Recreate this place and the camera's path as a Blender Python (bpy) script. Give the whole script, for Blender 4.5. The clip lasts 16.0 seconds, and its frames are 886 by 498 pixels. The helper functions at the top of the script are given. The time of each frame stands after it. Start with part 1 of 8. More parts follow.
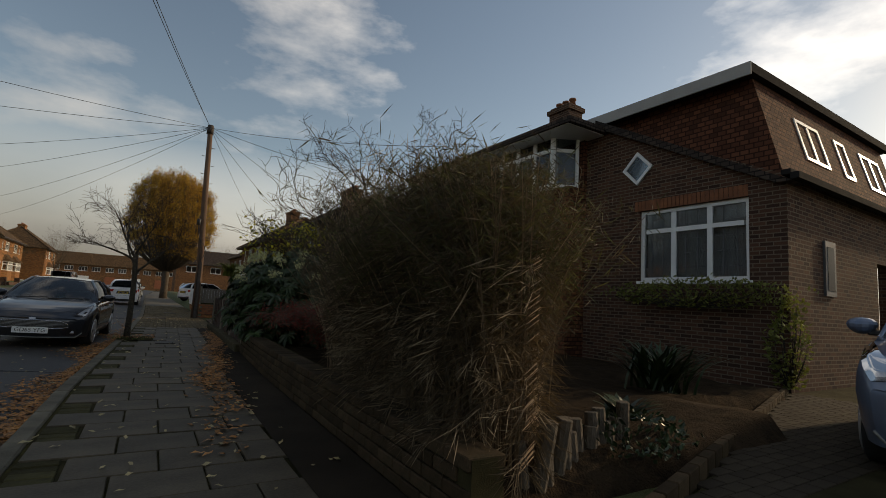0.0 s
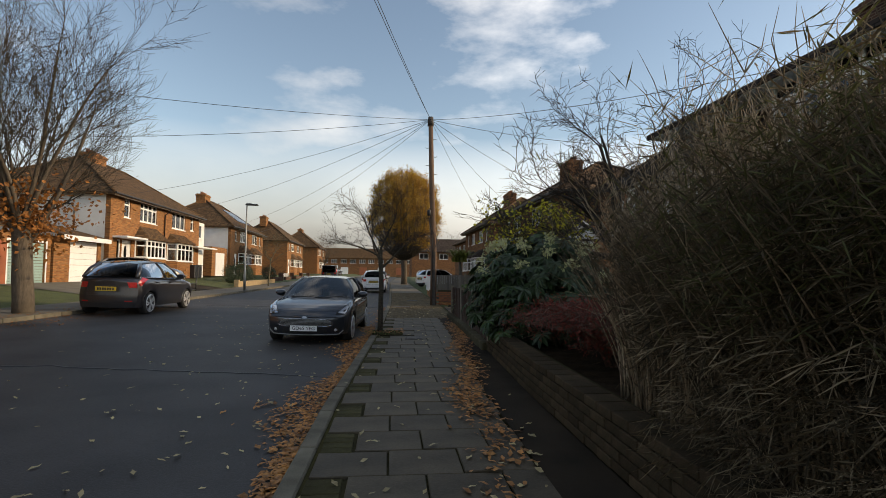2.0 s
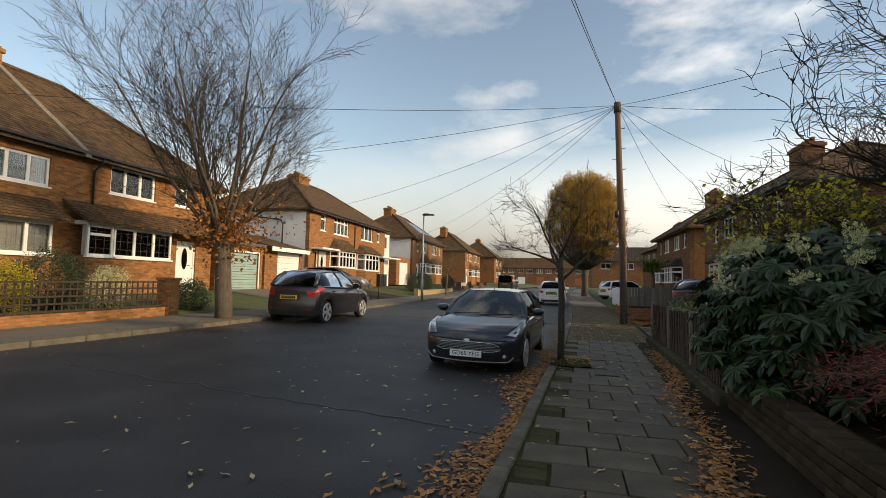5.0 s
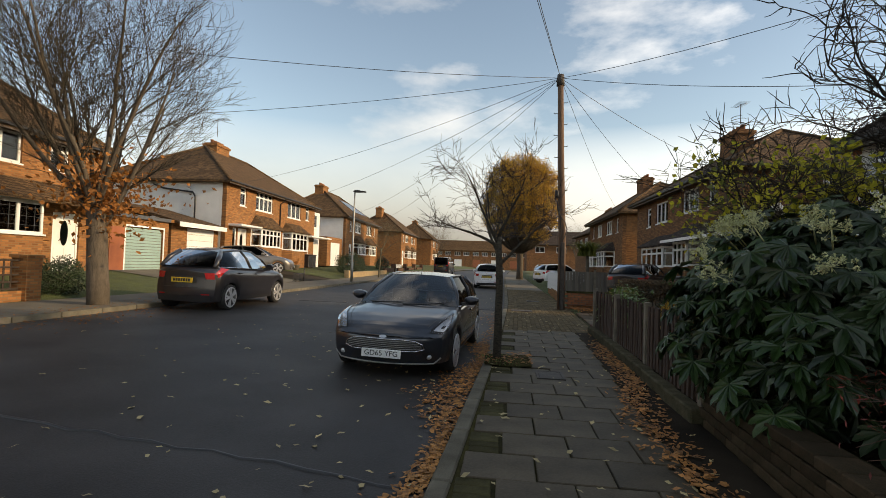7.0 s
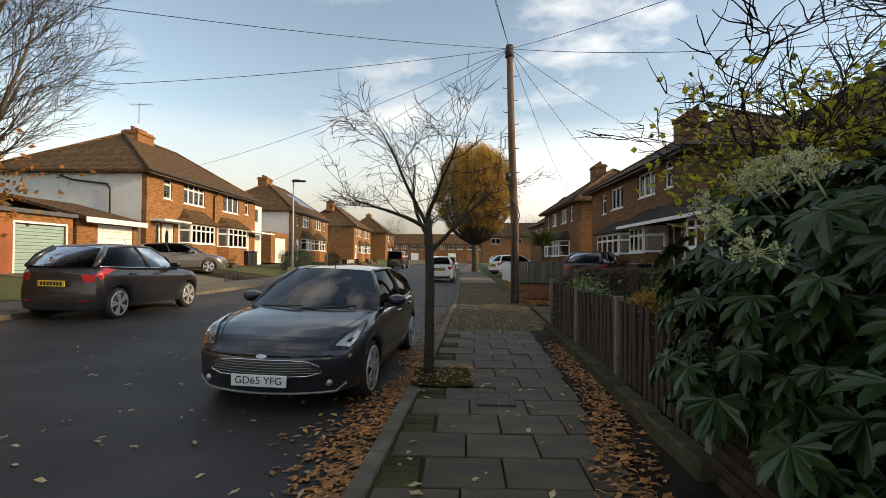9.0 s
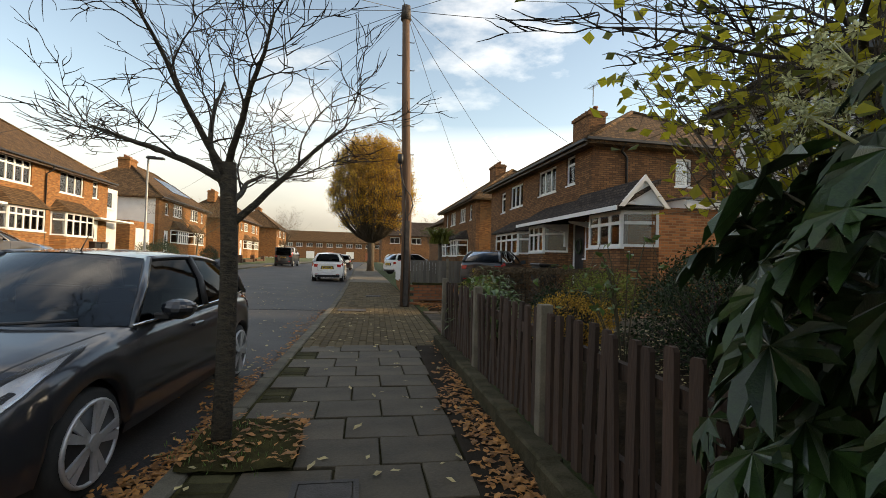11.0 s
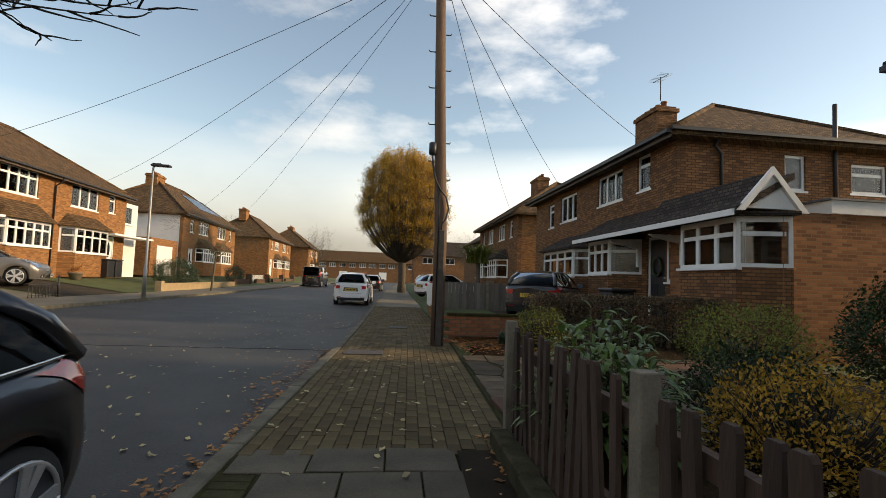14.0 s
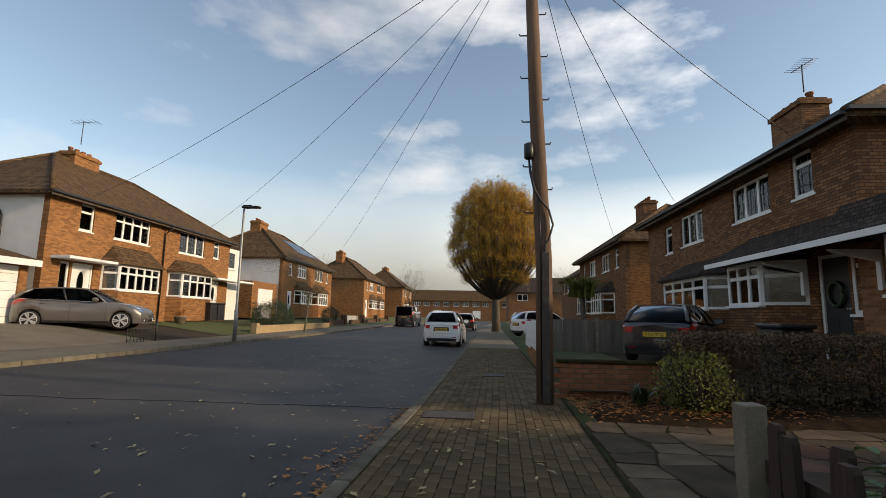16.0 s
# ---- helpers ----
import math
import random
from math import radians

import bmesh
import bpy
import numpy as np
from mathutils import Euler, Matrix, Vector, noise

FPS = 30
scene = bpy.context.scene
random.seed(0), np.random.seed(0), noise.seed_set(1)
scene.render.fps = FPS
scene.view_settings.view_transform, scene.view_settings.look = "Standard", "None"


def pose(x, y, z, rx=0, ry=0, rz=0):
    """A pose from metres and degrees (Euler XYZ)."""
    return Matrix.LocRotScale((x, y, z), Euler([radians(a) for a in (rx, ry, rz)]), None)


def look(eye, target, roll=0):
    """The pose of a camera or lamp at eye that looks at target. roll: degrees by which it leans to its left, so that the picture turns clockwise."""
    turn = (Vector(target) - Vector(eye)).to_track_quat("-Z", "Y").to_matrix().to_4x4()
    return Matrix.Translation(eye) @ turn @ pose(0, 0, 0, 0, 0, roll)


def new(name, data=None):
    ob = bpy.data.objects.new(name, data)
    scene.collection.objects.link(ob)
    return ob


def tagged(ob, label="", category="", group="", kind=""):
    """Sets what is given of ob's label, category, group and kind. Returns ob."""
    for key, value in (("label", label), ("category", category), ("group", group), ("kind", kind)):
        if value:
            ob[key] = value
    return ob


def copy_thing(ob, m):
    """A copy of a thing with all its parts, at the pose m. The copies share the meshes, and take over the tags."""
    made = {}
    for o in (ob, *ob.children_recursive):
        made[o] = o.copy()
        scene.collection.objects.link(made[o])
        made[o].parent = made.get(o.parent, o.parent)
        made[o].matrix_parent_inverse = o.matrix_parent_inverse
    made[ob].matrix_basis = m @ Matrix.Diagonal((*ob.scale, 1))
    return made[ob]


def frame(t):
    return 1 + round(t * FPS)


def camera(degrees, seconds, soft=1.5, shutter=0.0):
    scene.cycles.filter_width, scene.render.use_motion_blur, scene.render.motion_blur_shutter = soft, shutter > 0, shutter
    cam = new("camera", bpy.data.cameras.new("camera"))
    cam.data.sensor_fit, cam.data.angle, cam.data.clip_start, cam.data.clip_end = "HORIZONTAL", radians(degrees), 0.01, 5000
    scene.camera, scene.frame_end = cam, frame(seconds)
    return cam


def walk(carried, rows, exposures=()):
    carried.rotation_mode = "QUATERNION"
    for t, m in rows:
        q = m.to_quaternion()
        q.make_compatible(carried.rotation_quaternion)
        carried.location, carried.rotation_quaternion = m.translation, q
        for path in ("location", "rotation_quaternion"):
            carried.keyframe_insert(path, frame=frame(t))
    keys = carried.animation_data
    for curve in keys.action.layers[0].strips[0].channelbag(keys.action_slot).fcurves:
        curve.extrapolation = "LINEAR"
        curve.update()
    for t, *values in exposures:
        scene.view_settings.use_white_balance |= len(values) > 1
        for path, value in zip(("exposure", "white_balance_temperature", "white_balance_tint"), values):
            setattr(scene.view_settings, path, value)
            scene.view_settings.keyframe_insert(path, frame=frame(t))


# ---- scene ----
cam = camera(84.7, 16.0, soft=0.7)
PATH = [
    (0, (-0.200, 1.655, 1.058), (0.857, 3.337, 1.283), 3.4),
    (0.5, (-0.238, 2.101, 1.103), (0.655, 3.880, 1.294), 3.2),
    (1, (-0.195, 2.653, 1.099), (0.510, 4.519, 1.248), 2.5),
    (1.5, (-0.184, 2.982, 1.124), (0.308, 4.917, 1.246), 1.6),
    (2, (-0.215, 3.212, 1.237), (0.040, 5.194, 1.338), 0.6),
    (2.5, (-0.223, 3.555, 1.253), (-0.171, 5.552, 1.359), -0.2),
    (3, (-0.179, 3.872, 1.293), (-0.326, 5.862, 1.427), -0.2),
    (3.5, (-0.188, 4.120, 1.267), (-0.495, 6.090, 1.422), -0.4),
    (3.7, (-0.166, 4.280, 1.270), (-0.531, 6.239, 1.442), -0.4),
    (5.8, (-0.340, 5.578, 1.317), (-0.807, 7.520, 1.426), 1.3),
    (6, (-0.356, 5.712, 1.326), (-0.764, 7.666, 1.438), 1.7),
    (6.5, (-0.323, 6.209, 1.313), (-0.580, 8.190, 1.411), 2.3),
    (7, (-0.279, 6.594, 1.300), (-0.487, 8.583, 1.362), 1.9),
    (7.5, (-0.306, 7.028, 1.290), (-0.682, 8.991, 1.360), 0.3),
    (8, (-0.210, 7.406, 1.275), (-0.681, 9.348, 1.343), -0.6),
    (8.5, (-0.040, 7.707, 1.301), (-0.348, 9.682, 1.351), 0.3),
    (9, (0.038, 8.203, 1.255), (0.003, 10.203, 1.295), 0.4),
    (9.5, (0.089, 8.745, 1.169), (0.306, 10.733, 1.207), 0.4),
    (9.7, (0.127, 8.989, 1.138), (0.424, 10.966, 1.187), 0.6),
    (11.8, (0.684, 10.952, 1.162), (1.060, 12.915, 1.209), 1.7),
    (12, (0.693, 11.154, 1.175), (1.066, 13.118, 1.225), 1.8),
    (12.5, (0.766, 11.731, 1.121), (1.132, 13.696, 1.185), 2.0),
    (13, (0.826, 12.233, 1.120), (1.177, 14.201, 1.195), 2.2),
    (13.5, (0.828, 12.734, 1.168), (1.137, 14.707, 1.259), 2.2),
    (14, (0.864, 13.273, 1.181), (1.097, 15.255, 1.311), 2.1),
    (14.5, (0.877, 13.753, 1.194), (1.023, 15.741, 1.363), 1.8),
    (15, (0.872, 14.197, 1.201), (0.934, 16.186, 1.409), 1.6),
    (15.5, (0.927, 14.705, 1.191), (0.883, 16.689, 1.443), 1.5),
    (16, (0.931, 15.120, 1.166), (0.781, 17.096, 1.441), 1.1),
]
walk(cam, [(t, look(e, g, r)) for t, e, g, r in PATH],
     [(0.0, -0.45, 9000, 12), (0.6, -0.15, 8800, 12), (1.5, 0.18, 8400, 12), (2.5, 0.36, 8400, 12), (4.0, 0.4, 8700, 12), (9.0, 0.62, 9300, 12), (11.0, 0.86, 9600, 12), (12.5, 0.95, 9700, 12), (14.0, 0.56, 9200, 12), (16.0, 0.3, 8400, 12)])

# ---- world and sun ----
SUN_EL, SUN_AZ = 19.0, 96.0   # degrees; azimuth clockwise from +y
world = bpy.data.worlds.new("sky")
scene.world = world
world.use_nodes = True
wn, wl = world.node_tree.nodes, world.node_tree.links
wn.clear()
w_out = wn.new("ShaderNodeOutputWorld")
w_bg = wn.new("ShaderNodeBackground")
w_sky = wn.new("ShaderNodeTexSky")
w_sky.sky_type = "NISHITA"
w_sky.sun_disc = False
w_sky.sun_elevation, w_sky.sun_rotation = radians(SUN_EL), radians(SUN_AZ)
w_sky.air_density, w_sky.dust_density, w_sky.ozone_density = 1.0, 0.6, 1.5
w_tc = wn.new("ShaderNodeTexCoord")
w_map = wn.new("ShaderNodeMapping")
w_map.inputs["Scale"].default_value = (1.0, 1.0, 2.4)
w_noise = wn.new("ShaderNodeTexNoise")
w_noise.inputs["Scale"].default_value = 2.1
w_noise.inputs["Detail"].default_value = 9
w_noise.inputs["Roughness"].default_value = 0.56
w_ramp = wn.new("ShaderNodeValToRGB")
w_ramp.color_ramp.elements[0].position, w_ramp.color_ramp.elements[1].position = 0.50, 0.90
w_cr = wn.new("ShaderNodeValToRGB")
w_cr.color_ramp.elements[0].color, w_cr.color_ramp.elements[1].color = (3.2, 3.75, 4.6, 1), (8.7, 8.9, 9.4, 1)
w_n2 = wn.new("ShaderNodeTexNoise")
w_n2.inputs["Scale"].default_value = 3.4
w_n2.inputs["Detail"].default_value = 6
w_mix = wn.new("ShaderNodeMix")
w_mix.data_type = "RGBA"
wl.new(w_tc.outputs["Generated"], w_map.inputs["Vector"])
wl.new(w_map.outputs["Vector"], w_noise.inputs["Vector"])
wl.new(w_map.outputs["Vector"], w_n2.inputs["Vector"])
wl.new(w_noise.outputs["Fac"], w_ramp.inputs["Fac"])
wl.new(w_n2.outputs["Fac"], w_cr.inputs["Fac"])
# a bank of cloud lies along the horizon
w_sep = wn.new("ShaderNodeSeparateXYZ")
w_low = wn.new("ShaderNodeMapRange")
w_low.inputs["From Min"].default_value, w_low.inputs["From Max"].default_value = 0.08, 0.27
w_low.inputs["To Min"].default_value, w_low.inputs["To Max"].default_value = 0.9, 0.0
w_max = wn.new("ShaderNodeMath")
w_max.operation = "MAXIMUM"
wl.new(w_tc.outputs["Generated"], w_sep.inputs[0])
wl.new(w_sep.outputs["Z"], w_low.inputs["Value"])
wl.new(w_ramp.outputs["Color"], w_max.inputs[0])
wl.new(w_low.outputs["Result"], w_max.inputs[1])
wl.new(w_max.outputs[0], w_mix.inputs["Factor"])
w_tint = wn.new("ShaderNodeMix")
w_tint.data_type, w_tint.blend_type = "RGBA", "MULTIPLY"
w_tint.inputs["Factor"].default_value = 1.0
w_tint.inputs["B"].default_value = (1.09, 1.15, 1.21, 1)
wl.new(w_sky.outputs["Color"], w_tint.inputs["A"])
wl.new(w_tint.outputs["Result"], w_mix.inputs["A"])
# cloud glows towards the sun, as thin cloud does
w_dot = wn.new("ShaderNodeVectorMath")
w_dot.operation = "DOT_PRODUCT"
w_dot.inputs[1].default_value = (math.sin(radians(SUN_AZ)) * math.cos(radians(SUN_EL)), math.cos(radians(SUN_AZ)) * math.cos(radians(SUN_EL)), math.sin(radians(SUN_EL)))
wl.new(w_tc.outputs["Generated"], w_dot.inputs[0])
w_gl = wn.new("ShaderNodeMapRange")
w_gl.inputs["From Min"].default_value, w_gl.inputs["From Max"].default_value = -0.2, 1.0
w_gl.inputs["To Min"].default_value, w_gl.inputs["To Max"].default_value = 1.0, 3.4
wl.new(w_dot.outputs["Value"], w_gl.inputs["Value"])
w_mul = wn.new("ShaderNodeVectorMath")
w_mul.operation = "SCALE"
wl.new(w_cr.outputs["Color"], w_mul.inputs[0])
# the low bank is thicker and greyer than the high cloud
w_dim = wn.new("ShaderNodeMapRange")
w_dim.inputs["From Min"].default_value, w_dim.inputs["From Max"].default_value = 0.03, 0.32
w_dim.inputs["To Min"].default_value, w_dim.inputs["To Max"].default_value = 0.25, 1.05
w_bri = wn.new("ShaderNodeMath")
w_bri.operation = "MULTIPLY"
wl.new(w_sep.outputs["Z"], w_dim.inputs["Value"])
wl.new(w_dim.outputs["Result"], w_bri.inputs[0])
wl.new(w_gl.outputs["Result"], w_bri.inputs[1])
wl.new(w_bri.outputs[0], w_mul.inputs["Scale"])
wl.new(w_mul.outputs["Vector"], w_mix.inputs["B"])
wl.new(w_mix.outputs["Result"], w_bg.inputs["Color"])
wl.new(w_bg.outputs["Background"], w_out.inputs["Surface"])
w_bg.inputs["Strength"].default_value = 0.15

sun = new("sun", bpy.data.lights.new("sun", "SUN"))
sun.data.energy, sun.data.angle, sun.data.color = 2.7, radians(2.5), (1.0, 0.86, 0.68)
_d = Vector((math.sin(radians(SUN_AZ)) * math.cos(radians(SUN_EL)),
             math.cos(radians(SUN_AZ)) * math.cos(radians(SUN_EL)), math.sin(radians(SUN_EL))))
sun.matrix_world = look(_d * 60, (0, 0, 0))


# ---- materials ----
def mat(name, base, dark=None, rough=0.7, metal=0.0, scale=6.0, fine=60.0, bump=0.25, dist=0.01, rand=0.0,
        island=False, spec=0.5, coat=0.0, amount=1.0, stretch=(1, 1, 1), thin=0.0):
    """Procedural material: two scales of colour variation, fine bump, and variation piece by piece."""
    m = bpy.data.materials.new(name)
    m.use_nodes = True
    n, l = m.node_tree.nodes, m.node_tree.links
    p = n["Principled BSDF"]
    dark = dark or tuple(c * 0.62 for c in base)
    tc = n.new("ShaderNodeTexCoord")
    mp = n.new("ShaderNodeMapping")
    mp.inputs["Scale"].default_value = stretch
    l.new(tc.outputs["Object"], mp.inputs["Vector"])
    a, b = n.new("ShaderNodeTexNoise"), n.new("ShaderNodeTexNoise")
    a.inputs["Scale"].default_value, b.inputs["Scale"].default_value = scale, fine
    a.inputs["Detail"].default_value, b.inputs["Detail"].default_value = 5, 4
    l.new(mp.outputs["Vector"], a.inputs["Vector"])
    l.new(mp.outputs["Vector"], b.inputs["Vector"])
    ad = n.new("ShaderNodeMath")
    ad.operation = "MULTIPLY_ADD"
    l.new(b.outputs["Fac"], ad.inputs[0])
    ad.inputs[1].default_value = 0.5
    l.new(a.outputs["Fac"], ad.inputs[2])
    rp = n.new("ShaderNodeMapRange")
    rp.inputs["From Min"].default_value, rp.inputs["From Max"].default_value = 0.5, 1.0
    l.new(ad.outputs[0], rp.inputs["Value"])
    mx = n.new("ShaderNodeMix")
    mx.data_type = "RGBA"
    mx.inputs["A"].default_value, mx.inputs["B"].default_value = (*dark, 1), (*base, 1)
    l.new(rp.outputs["Result"], mx.inputs["Factor"])
    col = mx.outputs["Result"]
    if rand:
        if island:
            ri = n.new("ShaderNodeNewGeometry").outputs["Random Per Island"]
        else:
            ri = n.new("ShaderNodeObjectInfo").outputs["Random"]
        hs = n.new("ShaderNodeHueSaturation")
        mr = n.new("ShaderNodeMapRange")
        mr.inputs["To Min"].default_value, mr.inputs["To Max"].default_value = 1 - rand, 1 + rand
        l.new(ri, mr.inputs["Value"])
        l.new(mr.outputs["Result"], hs.inputs["Value"])
        l.new(col, hs.inputs["Color"])
        col = hs.outputs["Color"]
    l.new(col, p.inputs["Base Color"])
    p.inputs["Roughness"].default_value, p.inputs["Metallic"].default_value = rough, metal
    p.inputs["Specular IOR Level"].default_value = spec
    p.inputs["Coat Weight"].default_value = coat
    p.inputs["Coat Roughness"].default_value = 0.08
    if bump:
        bp = n.new("ShaderNodeBump")
        bp.inputs["Strength"].default_value, bp.inputs["Distance"].default_value = bump, dist
        l.new(ad.outputs[0], bp.inputs["Height"])
        l.new(bp.outputs["Normal"], p.inputs["Normal"])
    if thin:
        tl, ms = n.new("ShaderNodeBsdfTranslucent"), n.new("ShaderNodeMixShader")
        l.new(col, tl.inputs["Color"])
        ms.inputs[0].default_value = thin
        l.new(p.outputs[0], ms.inputs[1])
        l.new(tl.outputs[0], ms.inputs[2])
        l.new(ms.outputs[0], n["Material Output"].inputs["Surface"])
    return m


def brick_mat(name, c1, c2, mortar, axis="front"):
    """Brickwork: 200 x 66 mm courses with pale recessed joints."""
    m = mat(name, c1, c2, rough=0.9, scale=1.2, fine=90, bump=0, spec=0.15)
    n, l = m.node_tree.nodes, m.node_tree.links
    p = n["Principled BSDF"]
    tc = n.new("ShaderNodeTexCoord")
    sp = n.new("ShaderNodeSeparateXYZ")
    cb = n.new("ShaderNodeCombineXYZ")
    ad = n.new("ShaderNodeMath")
    ad.operation = "ADD"
    l.new(tc.outputs["Object"], sp.inputs[0])
    l.new(sp.outputs["X"], ad.inputs[0])
    l.new(sp.outputs["Y"], ad.inputs[1])
    l.new(ad.outputs[0], cb.inputs["X"])
    l.new(sp.outputs["Z"], cb.inputs["Y"])
    br = n.new("ShaderNodeTexBrick")
    l.new(cb.outputs[0], br.inputs["Vector"])
    br.inputs["Scale"].default_value = 1.0
    br.inputs["Brick Width"].default_value, br.inputs["Row Height"].default_value = 0.20, 0.066
    br.inputs["Mortar Size"].default_value, br.inputs["Mortar Smooth"].default_value = 0.009, 0.2
    br.inputs["Color1"].default_value, br.inputs["Color2"].default_value = (*[c * 1.2 for c in c1], 1), (*[c * 0.78 for c in c2], 1)
    br.inputs["Mortar"].default_value = (*mortar, 1)
    old = [k for k in l if k.to_socket == p.inputs["Base Color"]][0].from_socket
    mx = n.new("ShaderNodeMix")
    mx.data_type = "RGBA"
    mx.inputs["Factor"].default_value = 0.88
    l.new(old, mx.inputs["A"])
    l.new(br.outputs["Color"], mx.inputs["B"])
    l.new(mx.outputs["Result"], p.inputs["Base Color"])
    bp = n.new("ShaderNodeBump")
    bp.inputs["Strength"].default_value, bp.inputs["Distance"].default_value = 0.7, 0.006
    bp.invert = True
    l.new(br.outputs["Fac"], bp.inputs["Height"])
    l.new(bp.outputs["Normal"], p.inputs["Normal"])
    return m


def tile_mat(name, c1, c2):
    """Plain roof tiles: staggered courses of 150 x 88 mm, the lower-edge shadow painted in as dark joints."""
    m = brick_mat(name, c1, c2, tuple(v * 0.45 for v in c2))
    b = [x for x in m.node_tree.nodes if x.type == "TEX_BRICK"][0]
    b.inputs["Brick Width"].default_value, b.inputs["Row Height"].default_value = 0.15, 0.088
    b.inputs["Mortar Size"].default_value = 0.012
    return m


M = {}
M["asphalt"] = mat("asphalt", (0.056, 0.051, 0.048), (0.020, 0.018, 0.0172), rough=0.62, scale=0.9, fine=70, bump=0.8, dist=0.006, spec=0.3)
M["asphalt_patch"] = mat("asphalt_patch", (0.088, 0.08, 0.068), (0.055, 0.05, 0.044), rough=0.8, scale=2, fine=160, bump=0.5, dist=0.006)
M["slab"] = mat("slab", (0.112, 0.086, 0.055), (0.046, 0.036, 0.024), rough=0.62, scale=3.0, fine=70, bump=0.5, dist=0.006, rand=0.16, spec=0.22)
M["mossy_kerb"] = mat("mossy_kerb", (0.105, 0.088, 0.058), (0.036, 0.034, 0.016), rough=0.95, scale=7, fine=90, bump=1.0, dist=0.015, rand=0.2, spec=0.1)
M["mossy_block"] = mat("mossy_block", (0.088, 0.078, 0.036), (0.040, 0.036, 0.018), rough=0.95, scale=9, fine=120, bump=0.8, dist=0.01, rand=0.3, spec=0.1)
M["block"] = mat("block", (0.150, 0.108, 0.058), (0.062, 0.047, 0.024), rough=0.85, spec=0.12, scale=2.0, fine=120, bump=0.4, dist=0.004, rand=0.25)
M["block_joined"] = mat("block_joined", (0.150, 0.108, 0.058), (0.062, 0.047, 0.024), rough=0.85, spec=0.12, scale=2.0, fine=120, bump=0.4, dist=0.004, rand=0.25, island=True)
M["joint"] = mat("joint", (0.060, 0.052, 0.026), (0.026, 0.024, 0.012), rough=1.0, spec=0.05, scale=5, fine=150, bump=0.5)
M["tarstrip"] = mat("tarstrip", (0.042, 0.031, 0.021), (0.018, 0.014, 0.010), rough=0.9, spec=0.1, scale=2, fine=140, bump=0.5)
M["kerb"] = mat("kerb", (0.20, 0.175, 0.13), (0.085, 0.075, 0.055), rough=0.85, spec=0.15, scale=4, fine=110, bump=0.4, rand=0.15)
M["farpave"] = mat("farpave", (0.17, 0.145, 0.105), (0.10, 0.086, 0.062), rough=0.85, scale=1.5, fine=90, bump=0.4, rand=0.15)
M["soil"] = mat("soil", (0.050, 0.034, 0.020), (0.018, 0.012, 0.008), rough=1, spec=0.05, scale=6, fine=60, bump=1.0, dist=0.04)
M["grass"] = mat("grass", (0.085, 0.105, 0.026), (0.042, 0.055, 0.017), rough=0.95, scale=2, fine=90, bump=1.0, dist=0.03)
M["moss"] = mat("moss", (0.075, 0.066, 0.024), (0.034, 0.028, 0.014), rough=1.0, spec=0.05, scale=8, fine=120, bump=1.0, dist=0.02)
M["drive"] = mat("drive", (0.060, 0.048, 0.035), (0.030, 0.025, 0.018), rough=0.9, spec=0.1, scale=2, fine=90, bump=0.4, rand=0.2)
M["brick_orange"] = brick_mat("brick_orange", (0.33, 0.142, 0.054), (0.20, 0.083, 0.034), (0.22, 0.14, 0.075))
M["brick_brown"] = brick_mat("brick_brown", (0.27, 0.130, 0.060), (0.165, 0.080, 0.042), (0.075, 0.048, 0.034))
M["brick_dark"] = brick_mat("brick_dark", (0.105, 0.050, 0.031), (0.055, 0.029, 0.022), (0.17, 0.13, 0.095))
M["brick_ext"] = brick_mat("brick_ext", (0.35, 0.145, 0.064), (0.22, 0.090, 0.044), (0.24, 0.16, 0.10))
M["brick_piece"] = mat("brick_piece", (0.082, 0.052, 0.032), (0.027, 0.024, 0.013), rough=0.95, spec=0.1, scale=5, fine=90, bump=0.5, rand=0.3)
M["brick_red"] = mat("brick_red", (0.36, 0.13, 0.055), (0.22, 0.08, 0.04), rough=0.9, scale=5, fine=90, bump=0.4, rand=0.25)
M["roof"] = tile_mat("roof", (0.145, 0.085, 0.043), (0.070, 0.044, 0.026))
M["roof_dark"] = tile_mat("roof_dark", (0.075, 0.055, 0.045), (0.040, 0.032, 0.028))
M["tile_hung"] = tile_mat("tile_hung", (0.15, 0.058, 0.032), (0.085, 0.034, 0.021))
M["render_white"] = mat("render_white", (0.78, 0.77, 0.73), (0.66, 0.64, 0.60), rough=0.9, scale=1.5, fine=140, bump=0.3)
M["upvc"] = mat("upvc", (0.82, 0.82, 0.80), (0.72, 0.72, 0.70), rough=0.35, scale=3, fine=50, bump=0.02)
M["black"] = mat("black", (0.022, 0.022, 0.024), (0.014, 0.014, 0.015), rough=0.45, scale=10, fine=80, bump=0.05)
M["eaves"] = mat("eaves", (0.085, 0.062, 0.048), (0.05, 0.038, 0.03), rough=0.6, scale=5, fine=70, bump=0.1)
M["felt"] = mat("felt", (0.030, 0.028, 0.027), (0.016, 0.015, 0.015), rough=0.95, scale=5, fine=90, bump=0.3, spec=0.08)
M["lead"] = mat("lead", (0.10, 0.105, 0.115), (0.06, 0.065, 0.07), rough=0.6, scale=5, fine=60, bump=0.2)
M["wood_pole"] = mat("wood_pole", (0.175, 0.100, 0.060), (0.080, 0.046, 0.030), rough=0.85, scale=9, fine=70, bump=0.7, stretch=(1, 1, 0.08))
M["picket"] = mat("picket", (0.095, 0.052, 0.034), (0.036, 0.022, 0.016), rough=0.9, scale=9, fine=90, bump=0.6, rand=0.3, stretch=(1, 1, 0.12))
